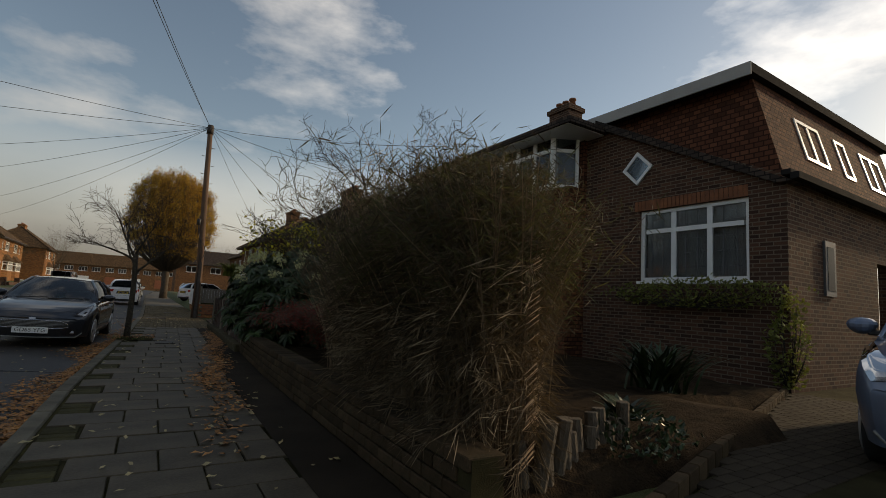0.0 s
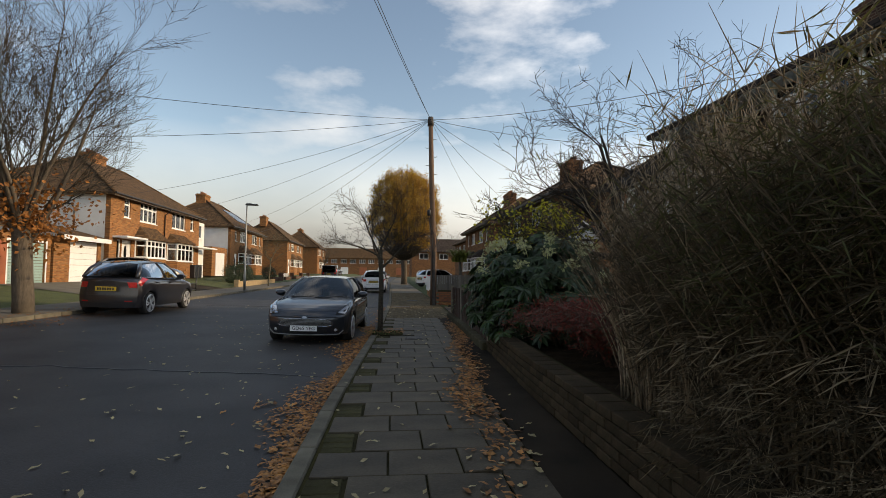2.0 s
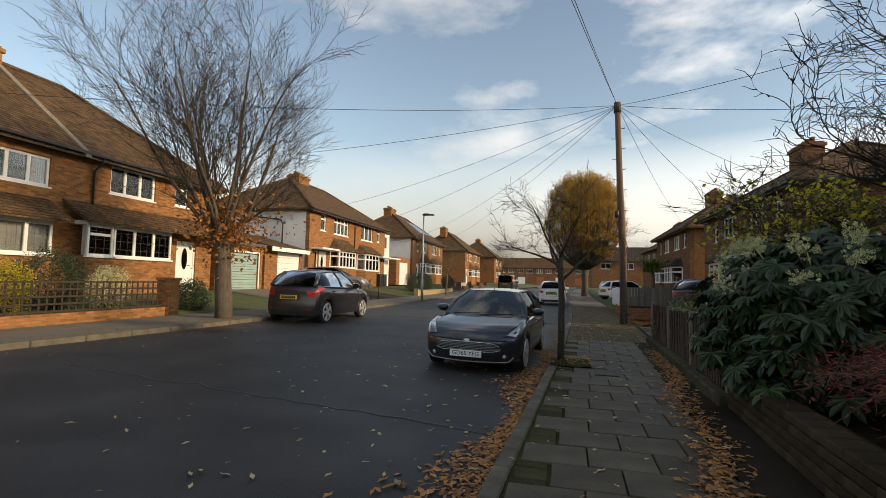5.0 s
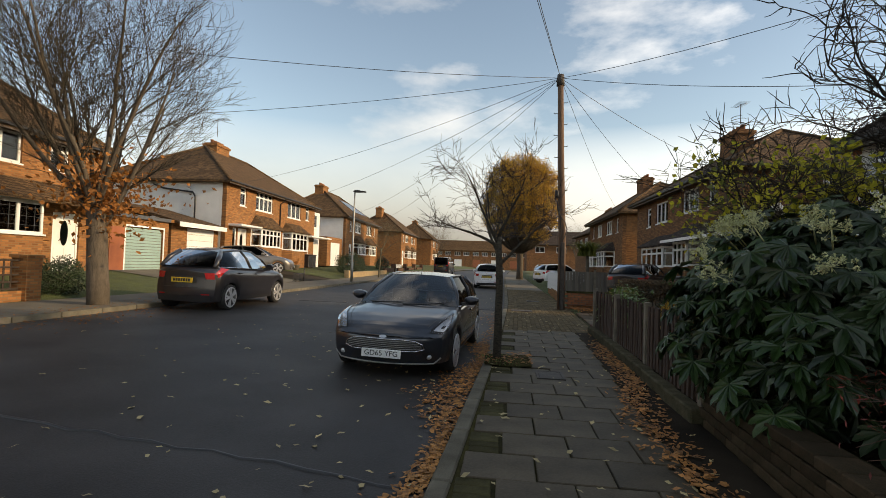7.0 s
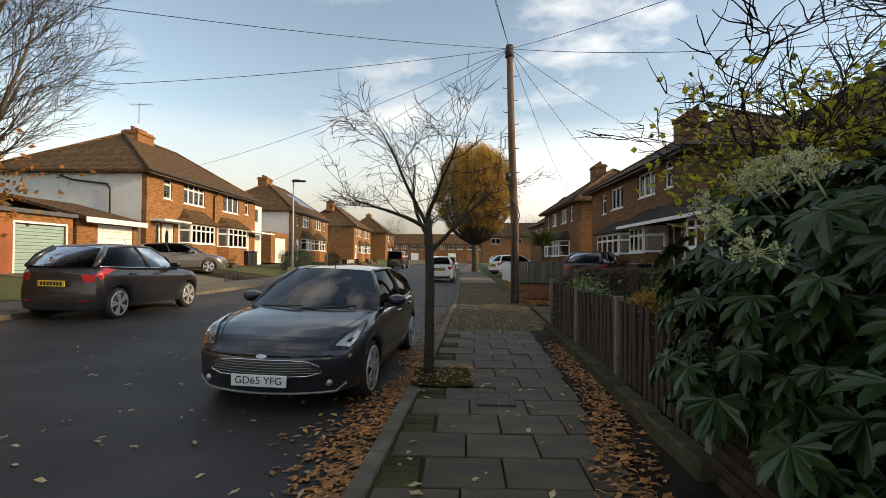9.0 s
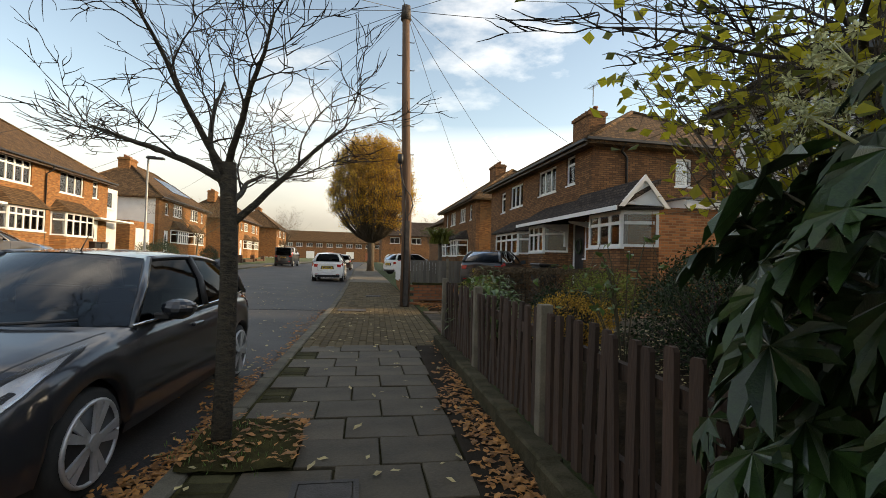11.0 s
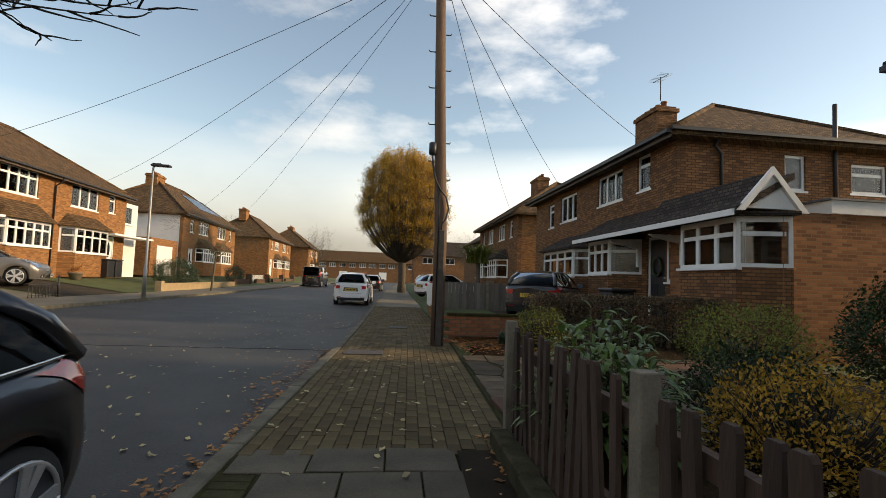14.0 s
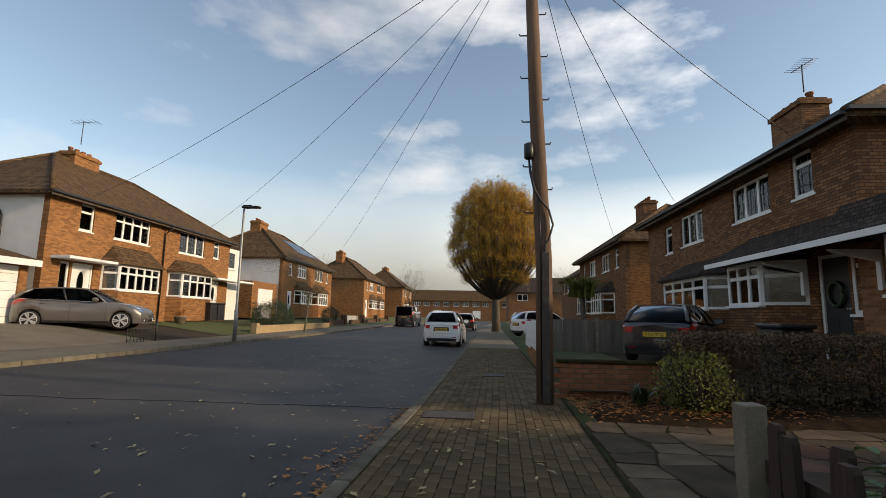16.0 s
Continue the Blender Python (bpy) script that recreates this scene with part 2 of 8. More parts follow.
M["trellis"] = mat("trellis", (0.050, 0.032, 0.022), (0.024, 0.016, 0.012), rough=0.9, scale=9, fine=90, bump=0.4)
M["concrete"] = mat("concrete", (0.27, 0.22, 0.16), (0.13, 0.11, 0.08), rough=0.9, scale=5, fine=90, bump=0.4)
M["fence_grey"] = mat("fence_grey", (0.20, 0.17, 0.14), (0.12, 0.10, 0.085), rough=0.9, scale=6, fine=80, bump=0.5, rand=0.2, stretch=(1, 1, 0.12))
M["white_paint"] = mat("white_paint", (0.80, 0.80, 0.78), (0.66, 0.66, 0.64), rough=0.5, scale=6, fine=60, bump=0.1)
M["bark"] = mat("bark", (0.135, 0.105, 0.075), (0.060, 0.047, 0.034), rough=0.95, scale=14, fine=80, bump=1.0, dist=0.02, stretch=(1, 1, 0.35))
M["bark_green"] = mat("bark_green", (0.155, 0.135, 0.080), (0.080, 0.066, 0.042), rough=0.95, scale=14, fine=80, bump=1.0, dist=0.02)
M["bark_dark"] = mat("bark_dark", (0.058, 0.045, 0.036), (0.028, 0.022, 0.018), rough=0.95, scale=14, fine=80, bump=0.8, dist=0.02)
M["bark_trunk"] = mat("bark_trunk", (0.100, 0.080, 0.052), (0.028, 0.023, 0.017), rough=0.95, scale=22, fine=90, bump=1.0, dist=0.04, stretch=(1, 1, 2.2))
M["twig_red"] = mat("twig_red", (0.17, 0.085, 0.055), (0.070, 0.035, 0.025), rough=0.8, scale=5, fine=30, bump=0.1, rand=0.4, island=True)
M["straw"] = mat("straw", (0.23, 0.155, 0.088), (0.090, 0.060, 0.037), rough=0.85, scale=2, fine=30, bump=0.1, rand=0.45, island=True)
M["reed"] = mat("reed", (0.42, 0.31, 0.20), (0.19, 0.135, 0.088), rough=0.85, scale=2, fine=30, bump=0.1, rand=0.45, island=True)
M["straw_leaf"] = mat("straw_leaf", (0.118, 0.081, 0.040), (0.045, 0.033, 0.019), rough=0.8, scale=1.6, fine=30, bump=0.0, rand=0.45, island=True, thin=0.4)
# pale dry blades; the sunlit look of the sprays is put into this colour too
M["straw_pale"] = mat("straw_pale", (0.40, 0.31, 0.20), (0.18, 0.135, 0.085), rough=0.8, scale=2, fine=30, bump=0.0, rand=0.4, island=True, thin=0.3)
M["straw_green"] = mat("straw_green", (0.110, 0.108, 0.032), (0.052, 0.047, 0.018), rough=0.75, scale=1.6, fine=30, bump=0.0, rand=0.4, island=True, thin=0.4)
M["leaf_dark"] = mat("leaf_dark", (0.030, 0.066, 0.016), (0.010, 0.026, 0.007), spec=0.45, rough=0.30, scale=5, fine=40, bump=0.15, rand=0.4)
M["leaf_dark_j"] = mat("leaf_dark_j", (0.032, 0.062, 0.019), (0.012, 0.027, 0.009), rough=0.42, scale=3, fine=40, bump=0.0, rand=0.4, island=True)
M["leaf_fine"] = mat("leaf_fine", (0.026, 0.052, 0.013), (0.010, 0.022, 0.007), rough=0.55, spec=0.25, scale=3, fine=40, bump=0.0, rand=0.45, island=True)
M["leaf_light_j"] = mat("leaf_light_j", (0.19, 0.32, 0.085), (0.10, 0.18, 0.05), rough=0.4, scale=4, fine=40, bump=0.0, rand=0.3, island=True, thin=0.4)
M["leaf_laurel"] = mat("leaf_laurel", (0.15, 0.235, 0.055), (0.065, 0.115, 0.028), rough=0.35, scale=8, fine=50, bump=0.0, rand=0.45, island=True, thin=0.25)
M["leaf_yellow"] = mat("leaf_yellow", (0.66, 0.56, 0.055), (0.44, 0.40, 0.04), rough=0.6, scale=4, fine=40, bump=0.0, rand=0.35, island=True, thin=0.6)
M["leaf_olive"] = mat("leaf_olive", (0.20, 0.21, 0.040), (0.11, 0.13, 0.03), rough=0.6, scale=4, fine=40, bump=0.0, rand=0.35, island=True, thin=0.4)
M["leaf_gold"] = mat("leaf_gold", (0.66, 0.43, 0.055), (0.44, 0.24, 0.035), rough=0.8, scale=1, fine=30, bump=0.0, rand=0.4, island=True, thin=0.4)
M["leaf_amber"] = mat("leaf_amber", (0.60, 0.33, 0.045), (0.34, 0.20, 0.035), rough=0.8, scale=3, fine=30, bump=0.0, rand=0.5, island=True, thin=0.35)
M["leaf_lime"] = mat("leaf_lime", (0.24, 0.26, 0.050), (0.12, 0.15, 0.035), rough=0.7, scale=3, fine=30, bump=0.0, rand=0.4, island=True, thin=0.4)
M["leaf_rust"] = mat("leaf_rust", (0.42, 0.17, 0.040), (0.22, 0.085, 0.025), rough=0.8, scale=3, fine=30, bump=0.0, rand=0.4, island=True, thin=0.4)
M["leaf_red"] = mat("leaf_red", (0.27, 0.034, 0.018), (0.10, 0.015, 0.010), rough=0.7, scale=3, fine=30, bump=0.0, rand=0.4, island=True)
M["leaf_fallen"] = mat("leaf_fallen", (0.48, 0.205, 0.050), (0.20, 0.080, 0.026), rough=0.7, scale=9, fine=60, bump=0.0, rand=0.5, island=True)
M["leaf_pale"] = mat("leaf_pale", (0.50, 0.40, 0.20), (0.30, 0.22, 0.10), rough=0.7, scale=9, fine=60, bump=0.0, rand=0.4, island=True)
M["hedge_brown"] = mat("hedge_brown", (0.15, 0.088, 0.044), (0.065, 0.050, 0.026), rough=0.8, scale=2, fine=30, bump=0.0, rand=0.5, island=True)
M["umbel"] = mat("umbel", (0.66, 0.64, 0.36), (0.46, 0.47, 0.24), rough=0.8, scale=9, fine=60, bump=0.0, rand=0.25, island=True)
M["rubber"] = mat("rubber", (0.022, 0.022, 0.022), (0.012, 0.012, 0.012), rough=0.8, scale=9, fine=90, bump=0.2)
M["alloy"] = mat("alloy", (0.66, 0.66, 0.67), (0.50, 0.50, 0.51), rough=0.35, metal=0.6, scale=8, fine=60, bump=0.05)
M["lamp_silver"] = mat("lamp_silver", (0.86, 0.87, 0.88), (0.60, 0.60, 0.62), rough=0.25, metal=0.55, scale=14, fine=40, bump=0.3)
M["chrome"] = mat("chrome", (0.75, 0.75, 0.76), (0.62, 0.62, 0.63), rough=0.15, metal=1.0, scale=8, fine=60, bump=0)
M["lamp_steel"] = mat("lamp_steel", (0.33, 0.33, 0.31), (0.22, 0.22, 0.21), rough=0.5, metal=0.6, scale=4, fine=60, bump=0.1)
M["iron"] = mat("iron", (0.10, 0.085, 0.075), (0.05, 0.044, 0.04), rough=0.7, metal=0.5, scale=9, fine=90, bump=0.5)
M["garage_green"] = mat("garage_green", (0.30, 0.42, 0.38), (0.24, 0.35, 0.32), rough=0.5, scale=2, fine=60, bump=0.05)
M["red_door"] = mat("red_door", (0.36, 0.11, 0.045), (0.25, 0.075, 0.035), rough=0.6, scale=3, fine=60, bump=0.1)
M["plate_white"] = mat("plate_white", (0.80, 0.80, 0.78), (0.7, 0.7, 0.68), rough=0.4, scale=4, fine=40, bump=0)
M["plate_yellow"] = mat("plate_yellow", (0.72, 0.47, 0.04), (0.6, 0.38, 0.03), rough=0.4, scale=4, fine=40, bump=0)
M["tail_red"] = mat("tail_red", (0.55, 0.02, 0.02), (0.35, 0.012, 0.012), rough=0.15, scale=20, fine=80, bump=0.05, coat=1)
M["curtain"] = mat("curtain", (0.62, 0.60, 0.56), (0.40, 0.39, 0.37), rough=0.9, scale=3, fine=20, bump=0.2, stretch=(12, 12, 0.4))
M["terracotta"] = mat("terracotta", (0.34, 0.14, 0.07), (0.22, 0.09, 0.05), rough=0.85, scale=6, fine=60, bump=0.3)
M["gate"] = mat("gate", (0.42, 0.40, 0.37), (0.33, 0.31, 0.29), rough=0.8, scale=2, fine=60, bump=0.2)
M["crazy"] = mat("crazy", (0.135, 0.100, 0.066), (0.054, 0.042, 0.029), rough=0.8, spec=0.15, scale=3, fine=90, bump=0.5, rand=0.45)
M["crazy_red"] = mat("crazy_red", (0.150, 0.082, 0.060), (0.070, 0.042, 0.032), rough=0.85, spec=0.12, scale=3, fine=90, bump=0.4, rand=0.25)
M["interior"] = mat("interior", (0.30, 0.28, 0.25), (0.22, 0.20, 0.18), rough=0.9, scale=2, fine=40, bump=0)
M["solar"] = mat("solar", (0.03, 0.04, 0.07), (0.02, 0.025, 0.045), rough=0.2, scale=4, fine=40, bump=0)


def paint(name, c):
    return mat(name, c, tuple(v * 0.85 for v in c), rough=0.32, metal=0.35, scale=3, fine=200, bump=0.0, coat=1.0)


M["paint_grey"] = paint("paint_grey", (0.021, 0.025, 0.034))
M["paint_plum"] = paint("paint_plum", (0.024, 0.022, 0.026))
M["paint_white"] = mat("paint_white", (0.78, 0.78, 0.77), (0.70, 0.70, 0.69), rough=0.3, scale=3, fine=60, bump=0, coat=1)
M["paint_black"] = paint("paint_black", (0.014, 0.015, 0.020))
M["paint_bronze"] = paint("paint_bronze", (0.17, 0.155, 0.14))
M["paint_blue"] = paint("paint_blue", (0.16, 0.21, 0.30))


def glass_mat(name, tint, rough=0.03, clear=0.6, ior=1.6):
    m = bpy.data.materials.new(name)
    m.use_nodes = True
    n, l = m.node_tree.nodes, m.node_tree.links
    n.remove(n["Principled BSDF"])
    tr, gl, fr, mx = (n.new("ShaderNodeBsdfTransparent"), n.new("ShaderNodeBsdfGlossy"), n.new("ShaderNodeFresnel"), n.new("ShaderNodeMixShader"))
    tr.inputs["Color"].default_value = (*[c * clear for c in tint], 1)
    gl.inputs["Roughness"].default_value = rough
    fr.inputs["IOR"].default_value = ior
    l.new(fr.outputs[0], mx.inputs[0])
    l.new(tr.outputs[0], mx.inputs[1])
    l.new(gl.outputs[0], mx.inputs[2])
    l.new(mx.outputs[0], n["Material Output"].inputs["Surface"])
    return m


M["glass"] = glass_mat("glass", (0.92, 0.97, 1.0), clear=0.75)
M["car_glass"] = glass_mat("car_glass", (0.75, 0.9, 0.95), clear=0.07, ior=1.13)
M["screen_glass"] = glass_mat("screen_glass", (0.55, 0.85, 1.0), clear=0.3, ior=1.85)
M["lens"] = glass_mat("lens", (1, 1, 1), clear=0.9, ior=1.35)


# ---- mesh helpers ----
def link(name, verts, faces, material, parent=None, label="", smooth=False):
    me = bpy.data.meshes.new(name)
    me.from_pydata([tuple(v) for v in verts], [], [tuple(f) for f in faces])
    me.materials.append(material)
    if smooth:
        me.polygons.foreach_set("use_smooth", [True] * len(me.polygons))
    me.update()
    ob = new(name, me)
    if parent:
        ob.parent = parent
    if label:
        tagged(ob, label)
    return ob


def part(name, bm, material, parent=None, label="", smooth=False):
    """Links a bmesh as one mesh object under a thing or a part."""
    me = bpy.data.meshes.new(name)
    bm.to_mesh(me)
    bm.free()
    me.materials.append(material)
    if smooth:
        me.polygons.foreach_set("use_smooth", [True] * len(me.polygons))
    ob = new(name, me)
    if parent:
        ob.parent = parent
    if label:
        tagged(ob, label)
    return ob


def shared(name, me, m, parent=None):
    ob = new(name, me)
    ob.matrix_basis = m
    if parent:
        ob.parent = parent
    return ob


def root(name, m, label, category, group="", kind=""):
    ob = new(name)
    ob.empty_display_size = 0.1
    ob.matrix_basis = m
    return tagged(ob, label, category, group, kind)


def add_box(bm, x0, x1, y0, y1, z0, z1, bevel=0.0):
    r = bmesh.ops.create_cube(bm, size=1.0)
    for v in r["verts"]:
        v.co = Vector((x0 + (v.co.x + 0.5) * (x1 - x0), y0 + (v.co.y + 0.5) * (y1 - y0), z0 + (v.co.z + 0.5) * (z1 - z0)))
    if bevel:
        es = list({e for v in r["verts"] for e in v.link_edges})
        bmesh.ops.bevel(bm, geom=es, offset=bevel, segments=1, affect="EDGES")


def boxes(*bs, bevel=0.0):
    bm = bmesh.new()
    for b in bs:
        add_box(bm, *b, bevel=bevel)
    return bm


def box_mesh(name, sx, sy, sz, material, bevel=0.006):
    bm = boxes((-sx / 2, sx / 2, -sy / 2, sy / 2, 0, sz), bevel=bevel)
    me = bpy.data.meshes.new(name)
    bm.to_mesh(me)
    bm.free()
    me.materials.append(material)
    return me


def prism(pts, d0, d1, plane="xz"):
    """An extruded polygon: pts in the plane, thickness from d0 to d1 across it."""
    n = len(pts)
    if plane == "xz":
        f = lambda p, d: (p[0], d, p[1])
    elif plane == "yz":
        f = lambda p, d: (d, p[0], p[1])
    else:
        f = lambda p, d: (p[0], p[1], d)
    v = [f(p, d0) for p in pts] + [f(p, d1) for p in pts]
    fs = [tuple(range(n)), tuple(range(2 * n - 1, n - 1, -1))] + [(i, i + n, (i + 1) % n + n, (i + 1) % n) for i in range(n)]
    bm = bmesh.new()
    vs = [bm.verts.new(p) for p in v]
    for q in fs:
        bm.faces.new([vs[i] for i in q])
    bmesh.ops.recalc_face_normals(bm, faces=bm.faces)
    return bm


class Tubes:
    """Collects tapered tubes along polylines into one mesh."""

    def __init__(self):
        self.v, self.f = [], []

    def add(self, pts, radii, sides=5):
        base = len(self.v)
        n = len(pts)
        for i, p in enumerate(pts):
            d = (Vector(pts[min(i + 1, n - 1)]) - Vector(pts[max(i - 1, 0)]))
            d = d.normalized() if d.length > 1e-9 else Vector((0, 0, 1))
            a = d.cross(Vector((0.31, 0.87, 0.12)))
            a = a.normalized() if a.length > 1e-6 else Vector((1, 0, 0))
            b = d.cross(a)
            for k in range(sides):
                t = 2 * math.pi * k / sides
                self.v.append(Vector(p) + (a * math.cos(t) + b * math.sin(t)) * radii[i])
        for i in range(n - 1):
            for k in range(sides):
                k2 = (k + 1) % sides
                self.f.append((base + i * sides + k, base + i * sides + k2, base + (i + 1) * sides + k2, base + (i + 1) * sides + k))
        self.f.append(tuple(base + k for k in range(sides))[::-1])
        self.f.append(tuple(base + (n - 1) * sides + k for k in range(sides)))

    def out(self, name, material, parent=None, label="", smooth=True):
        ob = link(name, self.v, self.f, material, parent, label, smooth)
        if name in ("twigs", "stems", "canes", "flower_stalks", "bars"):
            tagged(ob, kind="stuff")
        return ob


class Leaves:
    """Collects small folded leaves into one mesh."""

    def __init__(self, seed):
        self.v, self.f, self.r = [], [], random.Random(seed)

    def add(self, p, length, width, d=None, up=None):
        r = self.r
        if d is None:
            d = Vector((r.uniform(-1, 1), r.uniform(-1, 1), r.uniform(-0.8, 0.8)))
        d = Vector(d).normalized()
        s = d.cross(Vector(up) if up else Vector((r.uniform(-1, 1), r.uniform(-1, 1), r.uniform(-1, 1))))
        s = s.normalized() if s.length > 1e-5 else Vector((1, 0, 0))
        n = d.cross(s)
        b = len(self.v)
        p = Vector(p)
        self.v += [p, p + d * length * 0.45 + s * width * 0.5 + n * width * 0.15, p + d * length, p + d * length * 0.45 - s * width * 0.5 + n * width * 0.15]
        self.f += [(b, b + 1, b + 2), (b, b + 2, b + 3)]

    def out(self, name, material, parent=None, label=""):
        return tagged(link(name, self.v, self.f, material, parent, label), kind="stuff" if parent else "")


# ---- lie of the land ----
KY = [-40, -8, 0, 8, 14, 22, 25, 32, 39, 50, 60, 100, 300]
KX = [-2.4, -1.3, -1.0, -0.72, -0.32, 0.08, 0.18, 0.34, 0.5, 0.7, 0.9, 2.6, 12]
ROAD_W, PAVE_W, FAR_W = 8.1, 2.08, 2.4


def smooth_step(a, b, v):
    t = min(max((v - a) / (b - a), 0), 1)
    return t * t * (3 - 2 * t)


def kx(y):
    return float(np.interp(y, KY, KX))


def rise(y):
    return 0.12 * smooth_step(34, 70, y)


def road_z(x, y):
    t = min(max((kx(y) - x) / ROAD_W, 0), 1)
    return rise(y) - 0.1 + 0.15 * t


def far_z(y):
    return rise(y) + 0.15


def left_z(x, y):
    """Gardens and drives in front of the houses across the road, climbing to them."""
    e = kx(y) - ROAD_W - FAR_W
    return far_z(y) + 0.5 * min(max((e - x) / 3.8, 0), 1)


def right_z(y):
    return rise(y) + 0.1


YS = [-40 + 2.0 * i for i in range(0, 91)] + [150, 170, 200, 260, 400, 900, 2000]
YS = [-900.0, -300.0, -120.0] + YS
OFF = [-1500, -400, -120, -60, -30, -20, -14.5, -12.5, -10.51, -10.5, -8.11, -8.1, -0.01, 0.0, 2.07, 2.09, 4, 8, 14, 25, 60, 120, 400, 1500]


def ground_z(o, y):
    if o <= -10.5:
        return left_z(kx(y) + o, y) - 0.01
    if o <= 2.08:
        return rise(y) - 0.3
    return rise(y) - 0.03


gv, gf = [], []
for y in YS:
    for o in OFF:
        gv.append((kx(y) + o, y, ground_z(o, y)))
nc = len(OFF)
for i in range(len(YS) - 1):
    for j in range(nc - 1):
        gf.append((i * nc + j, i * nc + j + 1, (i + 1) * nc + j + 1, (i + 1) * nc + j))
tagged(link("ground", gv, gf, M["grass"], smooth=True), "rough green grass and soil reaching the horizon", "ground", kind="structure")


def strip(name, o0, o1, y0, y1, zf, material, label, category, thick=0.12, step=1.0, cols=6, parent=None):
    """A strip that follows the kerb line between two offsets from it, with thickness."""
    v, f = [], []
    ny = max(2, int((y1 - y0) / step) + 1)
    for i in range(ny):
        y = y0 + (y1 - y0) * i / (ny - 1)
        for j in range(cols + 1):
            x = kx(y) + o0 + (o1 - o0) * j / cols
            v.append((x, y, zf(x, y)))
    for i in range(ny - 1):
        for j in range(cols):
            a = i * (cols + 1) + j
            f.append((a, a + 1, a + cols + 2, a + cols + 1))
    ob = link(name, v, f, material, parent, "", True)
    if label:
        tagged(ob, label, category, kind="structure")
    return ob


strip("road", -ROAD_W, 0.0, -40, 150, road_z, M["asphalt"], "dark damp asphalt road with cracks and scattered leaves", "road", cols=10)
pave = strip("pavement_near", 0.0, PAVE_W, -40, 150, lambda x, y: rise(y) - 0.018, M["joint"], "grey slab pavement with mossy joints and leaf litter", "pavement", cols=4)
strip("pavement_far", -ROAD_W - FAR_W, -ROAD_W - 0.12, -40, 150, lambda x, y: far_z(y), M["farpave"], "pale paved footway across the road", "pavement", cols=3)


# ---- houses ----
def holed_wall(x0, x1, z0, z1, holes, y0=0.0, thick=0.25):
    """A wall in the x-z plane with real openings; outer face at y0, inner at y0 + thick."""
    xs = sorted({x0, x1, *[h[0] for h in holes], *[h[1] for h in holes]})
    zs = sorted({z0, z1, *[h[2] for h in holes], *[h[3] for h in holes]})
    xs, zs = [x for x in xs if x0 <= x <= x1], [z for z in zs if z0 <= z <= z1]
    solid = lambda i, j: 0 <= i < len(xs) - 1 and 0 <= j < len(zs) - 1 and not any(
        h[0] <= (xs[i] + xs[i + 1]) / 2 <= h[1] and h[2] <= (zs[j] + zs[j + 1]) / 2 <= h[3] for h in holes)
    bm = bmesh.new()
    q = lambda *p: bm.faces.new([bm.verts.new(c) for c in p])
    a, b = y0, y0 + thick
    for i in range(len(xs) - 1):
        for j in range(len(zs) - 1):
            if not solid(i, j):
                continue
            l, r, d, u = xs[i], xs[i + 1], zs[j], zs[j + 1]
            q((l, a, d), (r, a, d), (r, a, u), (l, a, u))
            q((r, b, d), (l, b, d), (l, b, u), (r, b, u))
            if not solid(i - 1, j):
                q((l, b, d), (l, a, d), (l, a, u), (l, b, u))
            if not solid(i + 1, j):
                q((r, a, d), (r, b, d), (r, b, u), (r, a, u))
            if not solid(i, j - 1):
                q((l, b, d), (r, b, d), (r, a, d), (l, a, d))
            if not solid(i, j + 1):
                q((l, a, u), (r, a, u), (r, b, u), (l, b, u))
    bmesh.ops.remove_doubles(bm, verts=bm.verts, dist=1e-5)
    return bm


